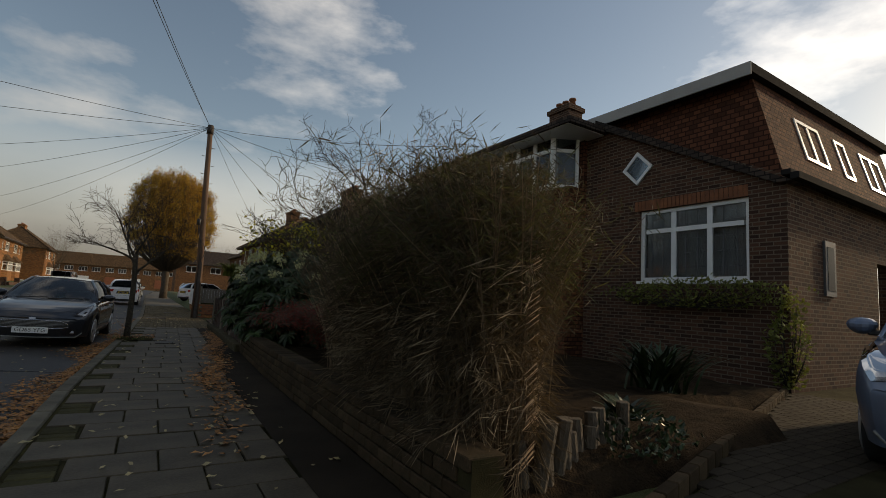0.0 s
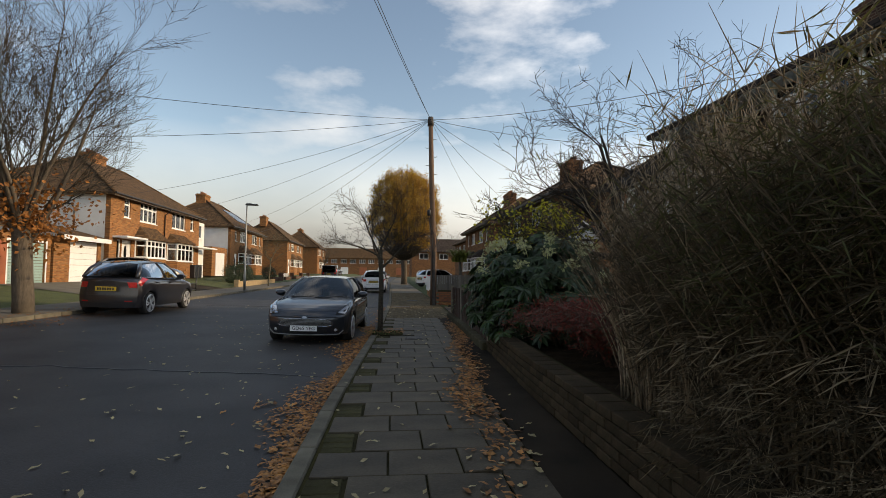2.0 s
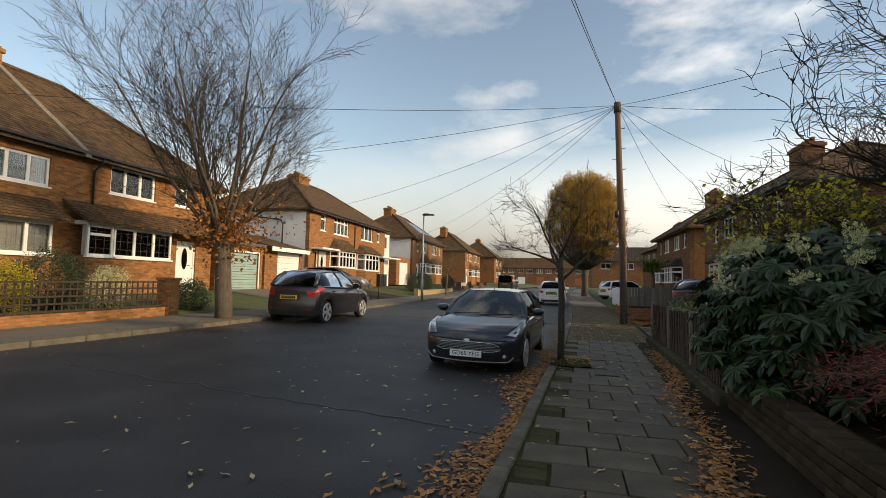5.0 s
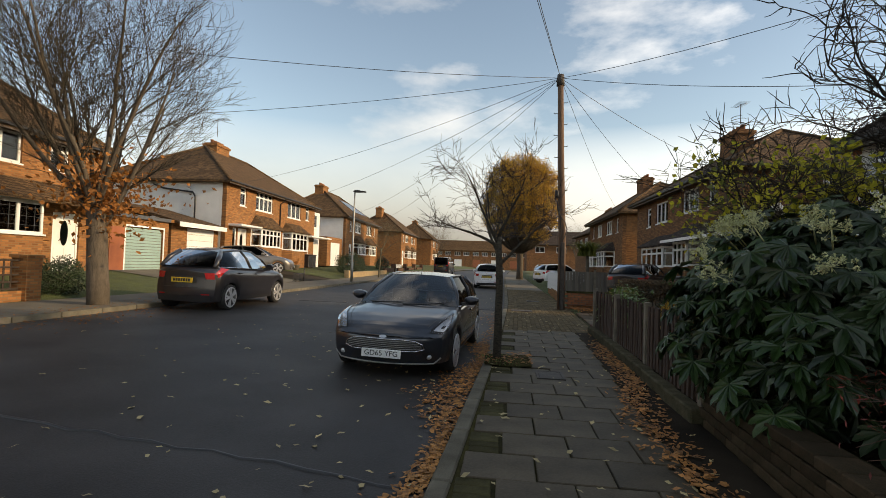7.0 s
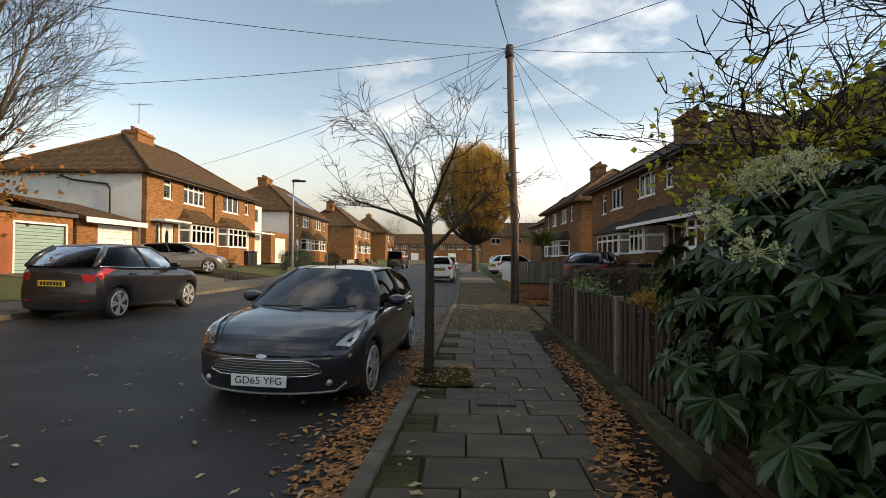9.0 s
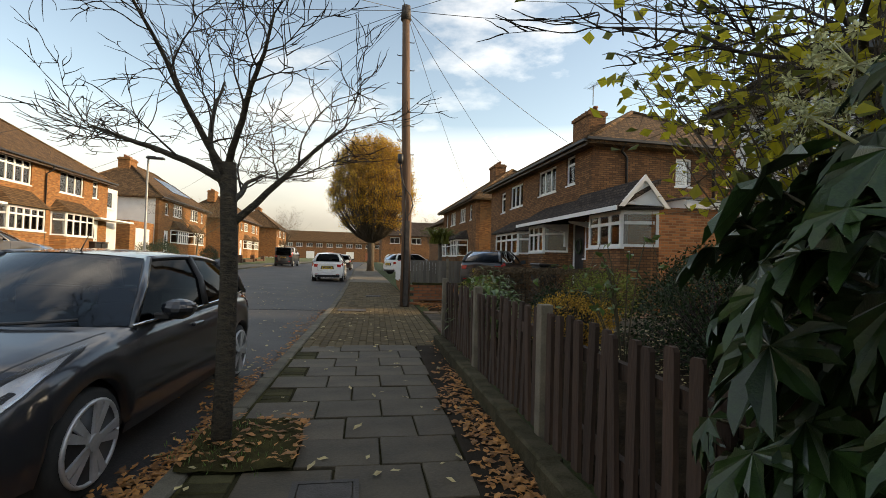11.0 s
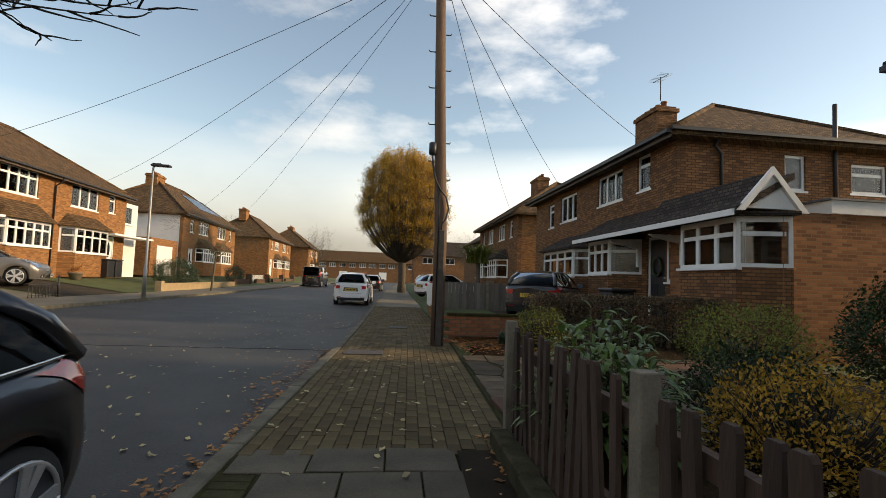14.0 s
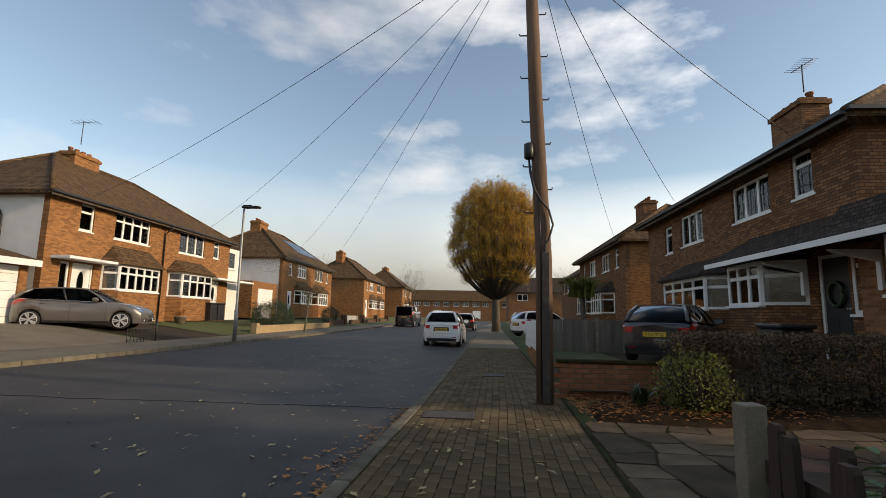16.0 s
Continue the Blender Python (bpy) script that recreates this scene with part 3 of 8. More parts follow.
def window(parent, x0, x1, z0, z1, cols=3, top=0.3, y=0.06, leaded=False, sill=True, curtain=True, axis_m=None, label="white plastic casement window"):
    """A casement: outer frame, mullions and transom, one pane a light, curtain behind, sill below."""
    m = axis_m or Matrix.Identity(4)
    w, h, t = x1 - x0, z1 - z0, 0.07
    bs = [(0, w, 0, 0.07, 0, t), (0, w, 0, 0.07, h - t, h), (0, t, 0, 0.07, t, h - t), (w - t, w, 0, 0.07, t, h - t)]
    xs = [0 + w * i / cols for i in range(cols + 1)]
    fr = part("window", boxes(*bs), M["upvc"], parent, label)
    fr.matrix_basis = m @ pose(x0, y, z0)
    bs = []
    for x in xs[1:-1]:
        part("mullion", boxes((x - 0.045, x + 0.045, 0.004, 0.066, t, h - t)), M["upvc"], fr)
    zt = h * (1 - top)
    if top:
        for i in range(cols):
            part("transom", boxes((max(xs[i], t) + 0.034, min(xs[i + 1], w - t) - 0.034, 0.006, 0.064, zt - 0.04, zt + 0.04)), M["upvc"], fr)
    if leaded:
        for i in range(cols):
            for k in (1, 2):
                x = xs[i] + (xs[i + 1] - xs[i]) * k / 3
                bs.append((x - 0.004, x + 0.004, 0.02, 0.028, t, h - t))
        k = 0.25
        while k < h - t:
            bs.append((t, w - t, 0.0205, 0.0275, k - 0.004, k + 0.004))
            k += 0.26
    if sill:
        part("window_sill", boxes((-0.05, w + 0.05, -0.07, 0.07, -0.05, -0.002)), M["upvc"], fr)
    if bs:
        part("leading", boxes(*bs), M["lead"], fr, "thin dark lead strips")
        nv = [(t + (w - 2 * t) * i / 40, 0.13 + 0.012 * math.sin(i * 1.3), z) for i in range(41) for z in (0.02, h - 0.02)]
        link("net_curtain", nv, [(2 * i, 2 * i + 2, 2 * i + 3, 2 * i + 1) for i in range(40)], M["curtain"], fr, "white net curtain", True)
    for i in range(cols):
        a, b = (xs[i] + (t if i == 0 else 0.035), xs[i + 1] - (t if i == cols - 1 else 0.035))
        for d, u in ([(t, zt - 0.03), (zt + 0.03, h - t)] if top else [(t, h - t)]):
            pn = part("pane", boxes((a, b, 0.032, 0.038, d, u)), M["glass"], fr)
            pn.visible_shadow = False
    if curtain:
        n = 16
        for s, e in ((0.0, w * 0.22), (w * 0.78, w)):
            v, f = [], []
            b0 = 0
            for i in range(n + 1):
                x = s + (e - s) * i / n
                yy = 0.2 + 0.025 * math.sin(i * 1.9)
                v += [(x, yy, 0.02), (x, yy, h)]
            f += [(b0 + 2 * i, b0 + 2 * i + 2, b0 + 2 * i + 3, b0 + 2 * i + 1) for i in range(n)]
            link("curtain", v, f, M["curtain"], fr, "pale drawn-back curtain")
    return fr


def door(parent, x0, x1, z0, z1, material, y=0.06, lite=True, label="panelled front door"):
    w, h = x1 - x0, z1 - z0
    fr = part("door_frame", boxes((0, 0.07, 0, 0.09, 0, h), (w - 0.07, w, 0, 0.09, 0, h), (0.07, w - 0.07, 0, 0.09, h - 0.07, h)), M["upvc"], parent)
    fr.matrix_basis = pose(x0, y, z0)
    bs = [(0.07, w - 0.07, 0.03, 0.075, 0, h - 0.07)]
    for a, b in ((0.12, 0.42), (0.48, 0.88)):
        bs += [(0.16, w / 2 - 0.03, 0.018, 0.032, h * a, h * b * 0.98), (w / 2 + 0.03, w - 0.16, 0.018, 0.032, h * a, h * b * 0.98)] if a < 0.2 else []
    d = part("door", boxes(*bs, bevel=0.004), material, parent, label)
    d.matrix_basis = pose(x0, y, z0)
    if lite:
        bm = bmesh.new()
        bmesh.ops.create_circle(bm, cap_ends=True, segments=20, radius=0.5)
        for v in bm.verts:
            v.co = Vector((w / 2 + v.co.x * 0.3, 0.014, h * 0.66 + v.co.y * 0.85))
        part("pane", bm, M["car_glass"], d)
    part("handle", boxes((w - 0.2, w - 0.1, -0.02, 0.02, h * 0.47, h * 0.49), bevel=0.005), M["chrome"], d)
    return d


def hip_roof(x0, x1, y0, y1, ze, zr, over=0.35, hips=(True, True), slope_in=None):
    """Hipped or gabled roof with thickness over the plan x0..x1, y0..y1; ridge along x."""
    a, b, c, d = x0 - over, x1 + over, y0 - over, y1 + over
    ym = (y0 + y1) / 2
    s = slope_in if slope_in is not None else (d - c) / 2
    r0, r1 = (a + s if hips[0] else a), (b - s if hips[1] else b)
    v = [(a, c, ze), (b, c, ze), (b, d, ze), (a, d, ze), (r0, ym, zr), (r1, ym, zr)]
    lo = [(p[0], p[1], p[2] - 0.12) for p in v[:4]]
    bm = bmesh.new()
    vs = [bm.verts.new(p) for p in v + lo]
    for q in ((0, 1, 5, 4), (1, 2, 5), (2, 3, 4, 5), (3, 0, 4), (6, 7, 1, 0), (7, 8, 2, 1), (8, 9, 3, 2), (9, 6, 0, 3), (9, 8, 7, 6)):
        bm.faces.new([vs[i] for i in q])
    return bm, (a, b, c, d, r0, r1, ym)


def ridge_caps(roof, plan, ze, zr, material, hips=(True, True)):
    a, b, c, d, r0, r1, ym = plan
    tb = Tubes()
    tb.add([(r0, ym, zr), (r1, ym, zr)], [0.1, 0.1], 6)
    if hips[0]:
        tb.add([(a, c, ze), (r0, ym, zr)], [0.09, 0.09], 6)
        tb.add([(a, d, ze), (r0, ym, zr)], [0.09, 0.09], 6)
    if hips[1]:
        tb.add([(b, c, ze), (r1, ym, zr)], [0.09, 0.09], 6)
        tb.add([(b, d, ze), (r1, ym, zr)], [0.09, 0.09], 6)
    tb.out("ridge_tiles", material, roof)


def chimney(parent, x, y, z0, z1, w=1.3, d=0.75, material=None, pots=4, name="chimney"):
    material = material or M["brick_orange"]
    ch = part(name, boxes((x - w / 2, x + w / 2, y - d / 2, y + d / 2, z0, z1 - 0.22), (x - w / 2 - 0.06, x + w / 2 + 0.06, y - d / 2 - 0.06, y + d / 2 + 0.06, z1 - 0.22, z1 - 0.08),
                          (x - w / 2 + 0.02, x + w / 2 - 0.02, y - d / 2 + 0.02, y + d / 2 - 0.02, z1 - 0.08, z1)), material, parent, "brick chimney stack with clay pots")
    for i in range(pots):
        tb = Tubes()
        px = x - w / 2 + w * (i + 0.5) / pots
        tb.add([(px, y, z1), (px, y, z1 + 0.16), (px, y, z1 + 0.17), (px, y, z1 + 0.22)], [0.1, 0.09, 0.12, 0.11], 10)
        tb.out("chimney_pot", M["terracotta"], ch)
    return ch


def gutter(parent, x0, x1, y, z, down=()):
    bm = boxes((x0, x1, y - 0.11, y, z - 0.1, z - 0.02))
    part("gutter", bm, M["black"], parent)
    part("fascia", boxes((x0 + 0.02, x1 - 0.02, y + 0.004, y + 0.03, z - 0.2, z - 0.03)), M["eaves"], parent)
    for dx, dz in down:
        tb = Tubes()
        tb.add([(dx, y - 0.05, z - 0.1), (dx, y - 0.05, z - 0.25), (dx, y + 0.28, z - 0.5), (dx, y + 0.28, dz)], [0.04] * 4, 6)
        tb.out("downpipe", M["black"], parent)


def bay(parent, x0, x1, z0, z1, base, out=0.6, cols=4, splay=0.35, roof_mat=None, wall_mat=None, roof_h=0.75, leaded=False, sides=True):
    """A splayed bay: brick plinth, window lights on three faces and a small hipped tiled roof."""
    b = [(x0, 0), (x0 + splay, -out), (x1 - splay, -out), (x1, 0)]
    part("bay_wall", prism(b[::-1], base, z0, "xy"), wall_mat, parent)
    part("bay_head", prism(b[::-1], z1, z1 + 0.1, "xy"), M["upvc"], parent)
    window(parent, x0 + splay, x1 - splay, z0, z1, cols, 0.32, y=-out, leaded=leaded, label="white plastic bay window")
    if sides:
        for p, q in ((b[0], b[1]), (b[2], b[3])):
            ln = math.hypot(q[0] - p[0], q[1] - p[1])
            m = Matrix.Translation((p[0], p[1], 0)) @ Matrix.Rotation(math.atan2(q[1] - p[1], q[0] - p[0]), 4, "Z")
            window(parent, 0, ln, z0, z1, 1, 0.32, y=0.0, sill=False, curtain=False, axis_m=m, label="white plastic bay window side light")
    o = 0.18
    v = [(x0 - o, 0, z1 + 0.1), (x0 + splay - o * 0.6, -out - o, z1 + 0.1), (x1 - splay + o * 0.6, -out - o, z1 + 0.1), (x1 + o, 0, z1 + 0.1),
         (x0 + splay + 0.15, 0, z1 + 0.1 + roof_h), (x1 - splay - 0.15, 0, z1 + 0.1 + roof_h)]
    v += [(p[0], p[1], p[2] - 0.07) for p in v[:4]]
    f = [(1, 2, 5, 4), (0, 1, 4), (2, 3, 5), (6, 7, 1, 0), (7, 8, 2, 1), (8, 9, 3, 2), (9, 8, 7, 6)]
    link("bay_roof", v, f, roof_mat, parent)


def shell(parent, w, d, base, ze, front_holes, wall, side0=None, side1=None, side0_holes=(), side1_holes=()):
    """Four walls of a house: the front at y = 0, the sides, the back, and a floor between storeys."""
    part("front_wall", holed_wall(0, w, base, ze, front_holes), wall, parent)
    for x, sm, holes, nm in ((0.0, side0, side0_holes, "side_wall"), (w, side1, side1_holes, "side_wall")):
        bm = holed_wall(0.25, d, base, ze, holes)
        o = part(nm, bm, sm or wall, parent)
        if x == 0.0:
            o.matrix_basis = Matrix(((0, 1, 0, 0), (1, 0, 0, 0), (0, 0, 1, 0), (0, 0, 0, 1)))
            o.data.flip_normals()
        else:
            o.matrix_basis = Matrix(((0, -1, 0, w), (1, 0, 0, 0), (0, 0, 1, 0), (0, 0, 0, 1)))
    part("back_wall", boxes((0, w, d, d + 0.25, base, ze)), wall, parent)
    part("inner_wall", boxes((0.25, w - 0.25, d * 0.5, d * 0.5 + 0.12, base, ze), (0.25, w - 0.25, 0.25, d * 0.5, base + 2.45, base + 2.65)), M["interior"], parent)


def left_house(name, y0, y1, base, ze, zr, fx0, wins, doors, bays, label, gable0=None, pipe=(), roof_mat=None, x0=-14.65, wall=None, chim=0.5, depth=7.6):
    h = root(name, pose(fx0, y0, 0, 0, 0, 90), label, "house")
    w = y1 - y0
    wall = wall or M["brick_orange"]
    rm = roof_mat or M["roof"]
    holes = [(a, b, c, d) for a, b, c, d, *_ in wins] + [(a, b, c, d) for a, b, c, d, *_ in doors]
    shell(h, w, depth, base, ze, holes, wall, side0=gable0)
    bm, plan = hip_roof(0, w, 0, depth, ze + 0.02, zr)
    rf = part("roof", bm, rm, h)
    ridge_caps(rf, plan, ze + 0.02, zr, rm)
    gutter(h, plan[0], plan[1], plan[2], ze + 0.05, [(p, base + 0.1) for p in pipe])
    chimney(h, w * chim, depth / 2 + 0.2, zr - 1.0, zr + 0.5, 1.5, 0.9, M["brick_orange"])
    for a, b, c, d, n, tp in wins:
        window(h, a, b, c, d, n, tp)
    for a, b, c, d, mt in doors:
        door(h, a, b, c, d, mt)
    for a, b, c, d, n, o in bays:
        bay(h, a, b, c, d, base, o, n, roof_mat=rm, wall_mat=wall)
    return h


FX = -14.65
# pair of semis with a white-rendered end wall
h1 = left_house("semi_detached_house", 31.3, 44.2, 0.5, 5.4, 8.15, FX,
                [(1.4, 2.1, 4.25, 5.3, 1, 0.3), (3.25, 5.5, 4.2, 5.35, 4, 0.3), (7.8, 10.1, 4.2, 5.35, 3, 0), (11.1, 11.75, 4.3, 5.3, 1, 0.3), (0.75, 1.2, 1.7, 2.95, 1, 0)],
                [(1.3, 2.35, 0.78, 2.95, M["upvc"])],
                [(2.75, 6.0, 2.0, 3.05, 5, 0.55)],
                "orange brick semi-detached house, brown hip roof, white windows", M["render_white"], pipe=(6.5,), chim=0.42)
bay(h1, 7.1, 10.4, 1.9, 3.1, 0.7, 0.6, 4, 0.3, M["roof"], M["brick_orange"], 0.6)
part("porch_roof", prism([(0.3, 3.02), (2.7, 3.02), (2.7, 3.12), (0.3, 3.12)], -0.75, 0.0), M["upvc"], h1, "flat white porch canopy")
part("porch_roof", prism([(10.2, 3.0), (14.6, 3.0), (14.6, 3.1), (10.2, 3.1)], -0.9, 0.0), M["upvc"], h1, "flat white porch canopy")
door(h1, 10.75, 11.65, 0.78, 2.95, M["upvc"], y=-0.08)
tb = Tubes()
tb.add([(-0.07, 4.2, 5.15), (-0.07, 3.6, 4.95), (-0.07, 1.9, 4.75), (-0.07, 1.75, 4.5), (-0.07, 1.75, 2.6)], [0.045] * 5, 6)
tb.out("downpipe", M["black"], h1)
# grey side extension
part("extension", boxes((12.94, 14.9, 0.3, 6.5, 0.7, 5.2)), M["render_white"], h1, "pale rendered two-storey side extension")
window(h1, 13.25, 14.2, 3.9, 5.0, 1, 0, y=0.25)
tb = Tubes()
tb.add([(5.4, 4.0, 9.2), (5.4, 4.0, 10.4)], [0.02, 0.02], 5)
tb.add([(5.4, 3.2, 10.35), (5.4, 4.6, 10.3)], [0.012, 0.012], 5)
for k in range(5):
    tb.add([(5.1, 3.3 + k * 0.28, 10.34), (5.7, 3.3 + k * 0.28, 10.34)], [0.008, 0.008], 4)
tb.out("aerial", M["lead"], h1, "thin metal television aerial")

# near house across the road, orange brick with square bays
h0 = left_house("semi_detached_house", 10.2, 23.0, 0.5, 4.95, 8.2, FX,
                [(7.85, 9.7, 3.93, 4.85, 3, 0.0), (10.65, 11.35, 3.95, 4.88, 1, 0.3), (4.2, 5.9, 3.75, 4.6, 3, 0.0)],
                [(10.85, 11.9, 0.6, 2.6, M["upvc"])], [],
                "orange brick semi-detached house with square bays and tiled lean-to", pipe=(7.2,), chim=0.47)
for a, b, c, d in ((6.6, 9.9, 1.8, 2.75), (2.6, 5.6, 1.75, 2.65)):
    part("bay_wall", boxes((a, b, -0.65, 0, 0.5, c)), M["brick_orange"], h0)
    window(h0, a + 0.02, a + 0.9, c, d, 1, 0.3, y=-0.65, leaded=True)
    window(h0, a + 0.92, b - 0.02, c, d, 3, 0.0, y=-0.65, leaded=True)
    part("bay_head", boxes((a, b, -0.65, 0, d, d + 0.12)), M["upvc"], h0)
for a, b, z in ((6.3, 12.8, 2.87), (2.3, 5.9, 2.77)):
    part("lean_to_roof", prism([(-1.0, z), (0.0, z + 0.62), (0.0, z + 0.5), (-1.0, z - 0.1)], a, b, "yz"), M["roof"], h0, "brown tiled lean-to roof")
part("parapet", prism([(-0.45, 4.95), (3.8, 8.3), (3.8, 8.12), (-0.45, 4.8)], 6.55, 6.75, "yz"), M["concrete"], h0)

# garages between the two pairs
g = root("garage", pose(FX - 0.25, 23.6, 0, 0, 0, 90), "orange brick garage with a pale green shutter and flat roof", "garage")
part("front_wall", holed_wall(0, 3.5, 0.5, 2.75, [(0.95, 3.15, 0.5, 2.4)]), M["brick_orange"], g)
part("side_wall", boxes((0, 0.22, 0.25, 5.5, 0.5, 2.75), (3.28, 3.5, 0.25, 5.5, 0.5, 2.75)), M["brick_orange"], g)
part("door_panel", boxes((0.12, 0.86, -0.03, -0.004, 0.52, 2.35)), M["red_door"], g, "reddish brown boarded side gate")
for i in range(15):
    part("shutter_slat", boxes((0.95, 3.15, 0.08, 0.11 + 0.02 * (i % 2), 0.5 + i * 0.125, 0.5 + (i + 1) * 0.125 - 0.012)), M["garage_green"], g)
part("door_frame", boxes((0.87, 0.945, -0.02, 0.1, 0.5, 2.48), (3.155, 3.23, -0.02, 0.1, 0.5, 2.48), (0.95, 3.15, -0.02, 0.1, 2.405, 2.48)), M["upvc"], g)
part("roof", boxes((-0.1, 3.6, -0.15, 5.6, 2.752, 2.9)), M["lead"], g)
g2 = root("garage", pose(FX - 0.25, 27.3, 0, 0, 0, 90), "brick garage with a white door under a low tiled roof", "garage")
part("front_wall", holed_wall(0, 3.75, 0.6, 2.85, [(1.15, 3.45, 0.6, 2.65)]), M["brick_orange"], g2)
part("side_wall", boxes((0, 0.22, 0.25, 6.0, 0.6, 2.85), (3.53, 3.75, 0.25, 6.0, 0.6, 2.85)), M["brick_orange"], g2)
for i in range(7):
    part("door_section", boxes((1.15, 3.45, 0.06, 0.1, 0.6 + i * 0.29, 0.6 + (i + 1) * 0.29 - 0.01)), M["upvc"], g2)
part("roof", prism([(-0.45, 2.85), (3.0, 3.75), (6.3, 2.85), (6.3, 2.75), (3.0, 3.62), (-0.45, 2.73)], -0.1, 3.78, "yz"), M["roof"], g2)
part("fascia", boxes((-0.1, 3.78, -0.48, -0.453, 2.62, 2.84)), M["upvc"], g2)

# pairs further up on the same side
h2 = left_house("semi_detached_house", 52.5, 65.5, 0.85, 5.6, 8.7, FX,
                [(1.4, 2.1, 4.3, 5.3, 1, 0.3), (3.25, 5.5, 4.3, 5.4, 4, 0.3), (7.8, 10.1, 4.3, 5.4, 3, 0), (11.1, 11.75, 4.3, 5.3, 1, 0.3)],
                [(1.3, 2.3, 0.9, 3.0, M["upvc"])], [(2.75, 6.0, 2.0, 3.1, 5, 0.55), (7.1, 10.4, 2.0, 3.1, 4, 0.6)],
                "orange brick semi-detached house with a tiled hip roof and solar panels", M["render_white"], chim=0.3)
part("garage", boxes((-4.5, -0.3, 0.2, 5.0, 0.8, 3.4)), M["brick_orange"], h2, "brick side garage")
part("garage_door", boxes((-3.6, -1.2, 0.16, 0.196, 0.8, 2.9)), M["upvc"], h2)
for k in range(5):
    m = Matrix.Translation((6.2 + k * 1.05, 1.1, 6.62)) @ Matrix.Rotation(math.atan2(3.1, 4.15), 4, "X")
    sp = part("solar_panel", boxes((0, 1.0, 0, 2.2, 0.06, 0.1)), M["solar"], h2, "dark blue solar panel")
    sp.matrix_basis = m
h3 = left_house("semi_detached_house", 76.0, 90.0, 0.5, 5.8, 9.0, FX + 1.0,
                [(1.4, 2.2, 4.4, 5.4, 1, 0.3), (3.25, 5.7, 4.4, 5.5, 4, 0.3), (8.2, 10.6, 4.4, 5.5, 3, 0), (11.6, 12.4, 4.4, 5.4, 1, 0.3)],
                [(0.9, 2.3, 0.95, 3.1, M["upvc"])], [(3.0, 6.3, 2.0, 3.1, 5, 0.5), (8.0, 11.3, 2.0, 3.1, 4, 0.5)],
                "distant orange brick semi-detached house with a tiled hip roof", chim=0.2)
h4 = left_house("semi_detached_house", 94.0, 106.0, 1.0, 5.8, 9.0, FX + 3.0,
                [(1.4, 2.2, 4.4, 5.4, 1, 0.3), (3.25, 5.7, 4.4, 5.5, 4, 0.3), (8.2, 10.6, 4.4, 5.5, 3, 0)],
                [], [(3.0, 6.3, 2.0, 3.1, 5, 0.5)], "distant brick semi-detached house beside the bend", chim=0.5)

# terrace closing the street
ter = root("terraced_house_row", pose(-33, 165, 0), "distant low brick terrace with a brown tiled roof closing the street", "house")
tw = [(2 + 6.0 * i + d, 2 + 6.0 * i + d + 1.9, 4.3, 5.5) for i in range(8) for d in (0.0, 2.9)]
shell(ter, 50, 8, 0.0, 6.0, tw, M["brick_brown"])
bm, plan = hip_roof(0, 50, 0, 8, 6.0, 9.4)
part("roof", bm, M["roof"], ter)
for a, b, c, d in tw:
    window(ter, a, b, c, d, 3, 0, curtain=False)
for k in range(8):
    part("garage_door", boxes((2.0 + 6 * k, 4.4 + 6 * k, -0.05, -0.004, 0.6, 3.0)), M["upvc"] if k % 2 else M["red_door"], ter)
ter2 = root("terraced_house_row", pose(6, 100, 0, 0, 0, 0), "distant low brick house with a dark roof beyond the tree", "house")
tw = [(1.5 + 4.0 * i, 3.3 + 4.0 * i, 4.1, 5.2) for i in range(4)]
shell(ter2, 18, 7, 0.5, 5.6, tw, M["brick_brown"])
bm, plan = hip_roof(0, 18, 0, 7, 5.6, 8.4)
part("roof", bm, M["roof_dark"], ter2)
for a, b, c, d in tw:
    window(ter2, a, b, c, d, 2, 0, curtain=False)

# ---- houses on the near side ----
RX = 7.92
r2 = root("semi_detached_house", pose(RX, 35.6, 0, 0, 0, -90), "brown brick semi-detached house with a dark canopy over white bay windows", "house")
W2 = 35.6 - 24.4
loc = lambda y: 35.6 - y
w2 = [(loc(26.3), loc(25.6), 3.9, 4.9, 1, 0.3), (loc(28.9), loc(27.15), 3.85, 4.82, 3, 0), (loc(32.4), loc(30.7), 3.7, 4.72, 3, 0), (loc(33.85), loc(33.15), 3.62, 4.62, 1, 0.3)]
shell(r2, W2, 7.0, -0.1, 5.05, [w[:4] for w in w2] + [(loc(25.75), loc(24.85), 0.45, 2.55)], M["brick_brown"],
      side1_holes=[(2.95, 3.55, 3.8, 4.72), (4.85, 5.9, 3.82, 4.6)])
for a, b, c, d, n, t in w2:
    window(r2, a, b, c, d, n, t, leaded=True)
sidem = Matrix(((0, -1, 0, W2), (1, 0, 0, 0), (0, 0, 1, 0), (0, 0, 0, 1)))
window(r2, 2.95, 3.55, 3.8, 4.72, 1, 0, axis_m=sidem)
window(r2, 4.85, 5.9, 3.82, 4.6, 1, 0.35, axis_m=sidem)
bm, plan = hip_roof(0, W2, 0, 7.0, 5.02, 7.3, over=0.4)
rf = part("roof", bm, M["roof"], r2)
ridge_caps(rf, plan, 5.02, 7.3, M["roof"])
gutter(r2, plan[0], plan[1], plan[2], 5.04)
part("gutter", boxes((plan[1], plan[1] + 0.1, plan[2], plan[3], 5.0, 5.08)), M["black"], r2)
tb = Tubes()
tb.add([(W2 + 0.42, 0.9, 5.0), (W2 + 0.1, 0.95, 4.8), (W2 + 0.07, 1.15, 4.6), (W2 + 0.07, 1.15, 3.3)], [0.045] * 4, 6)
tb.out("downpipe", M["black"], r2)
tb = Tubes()
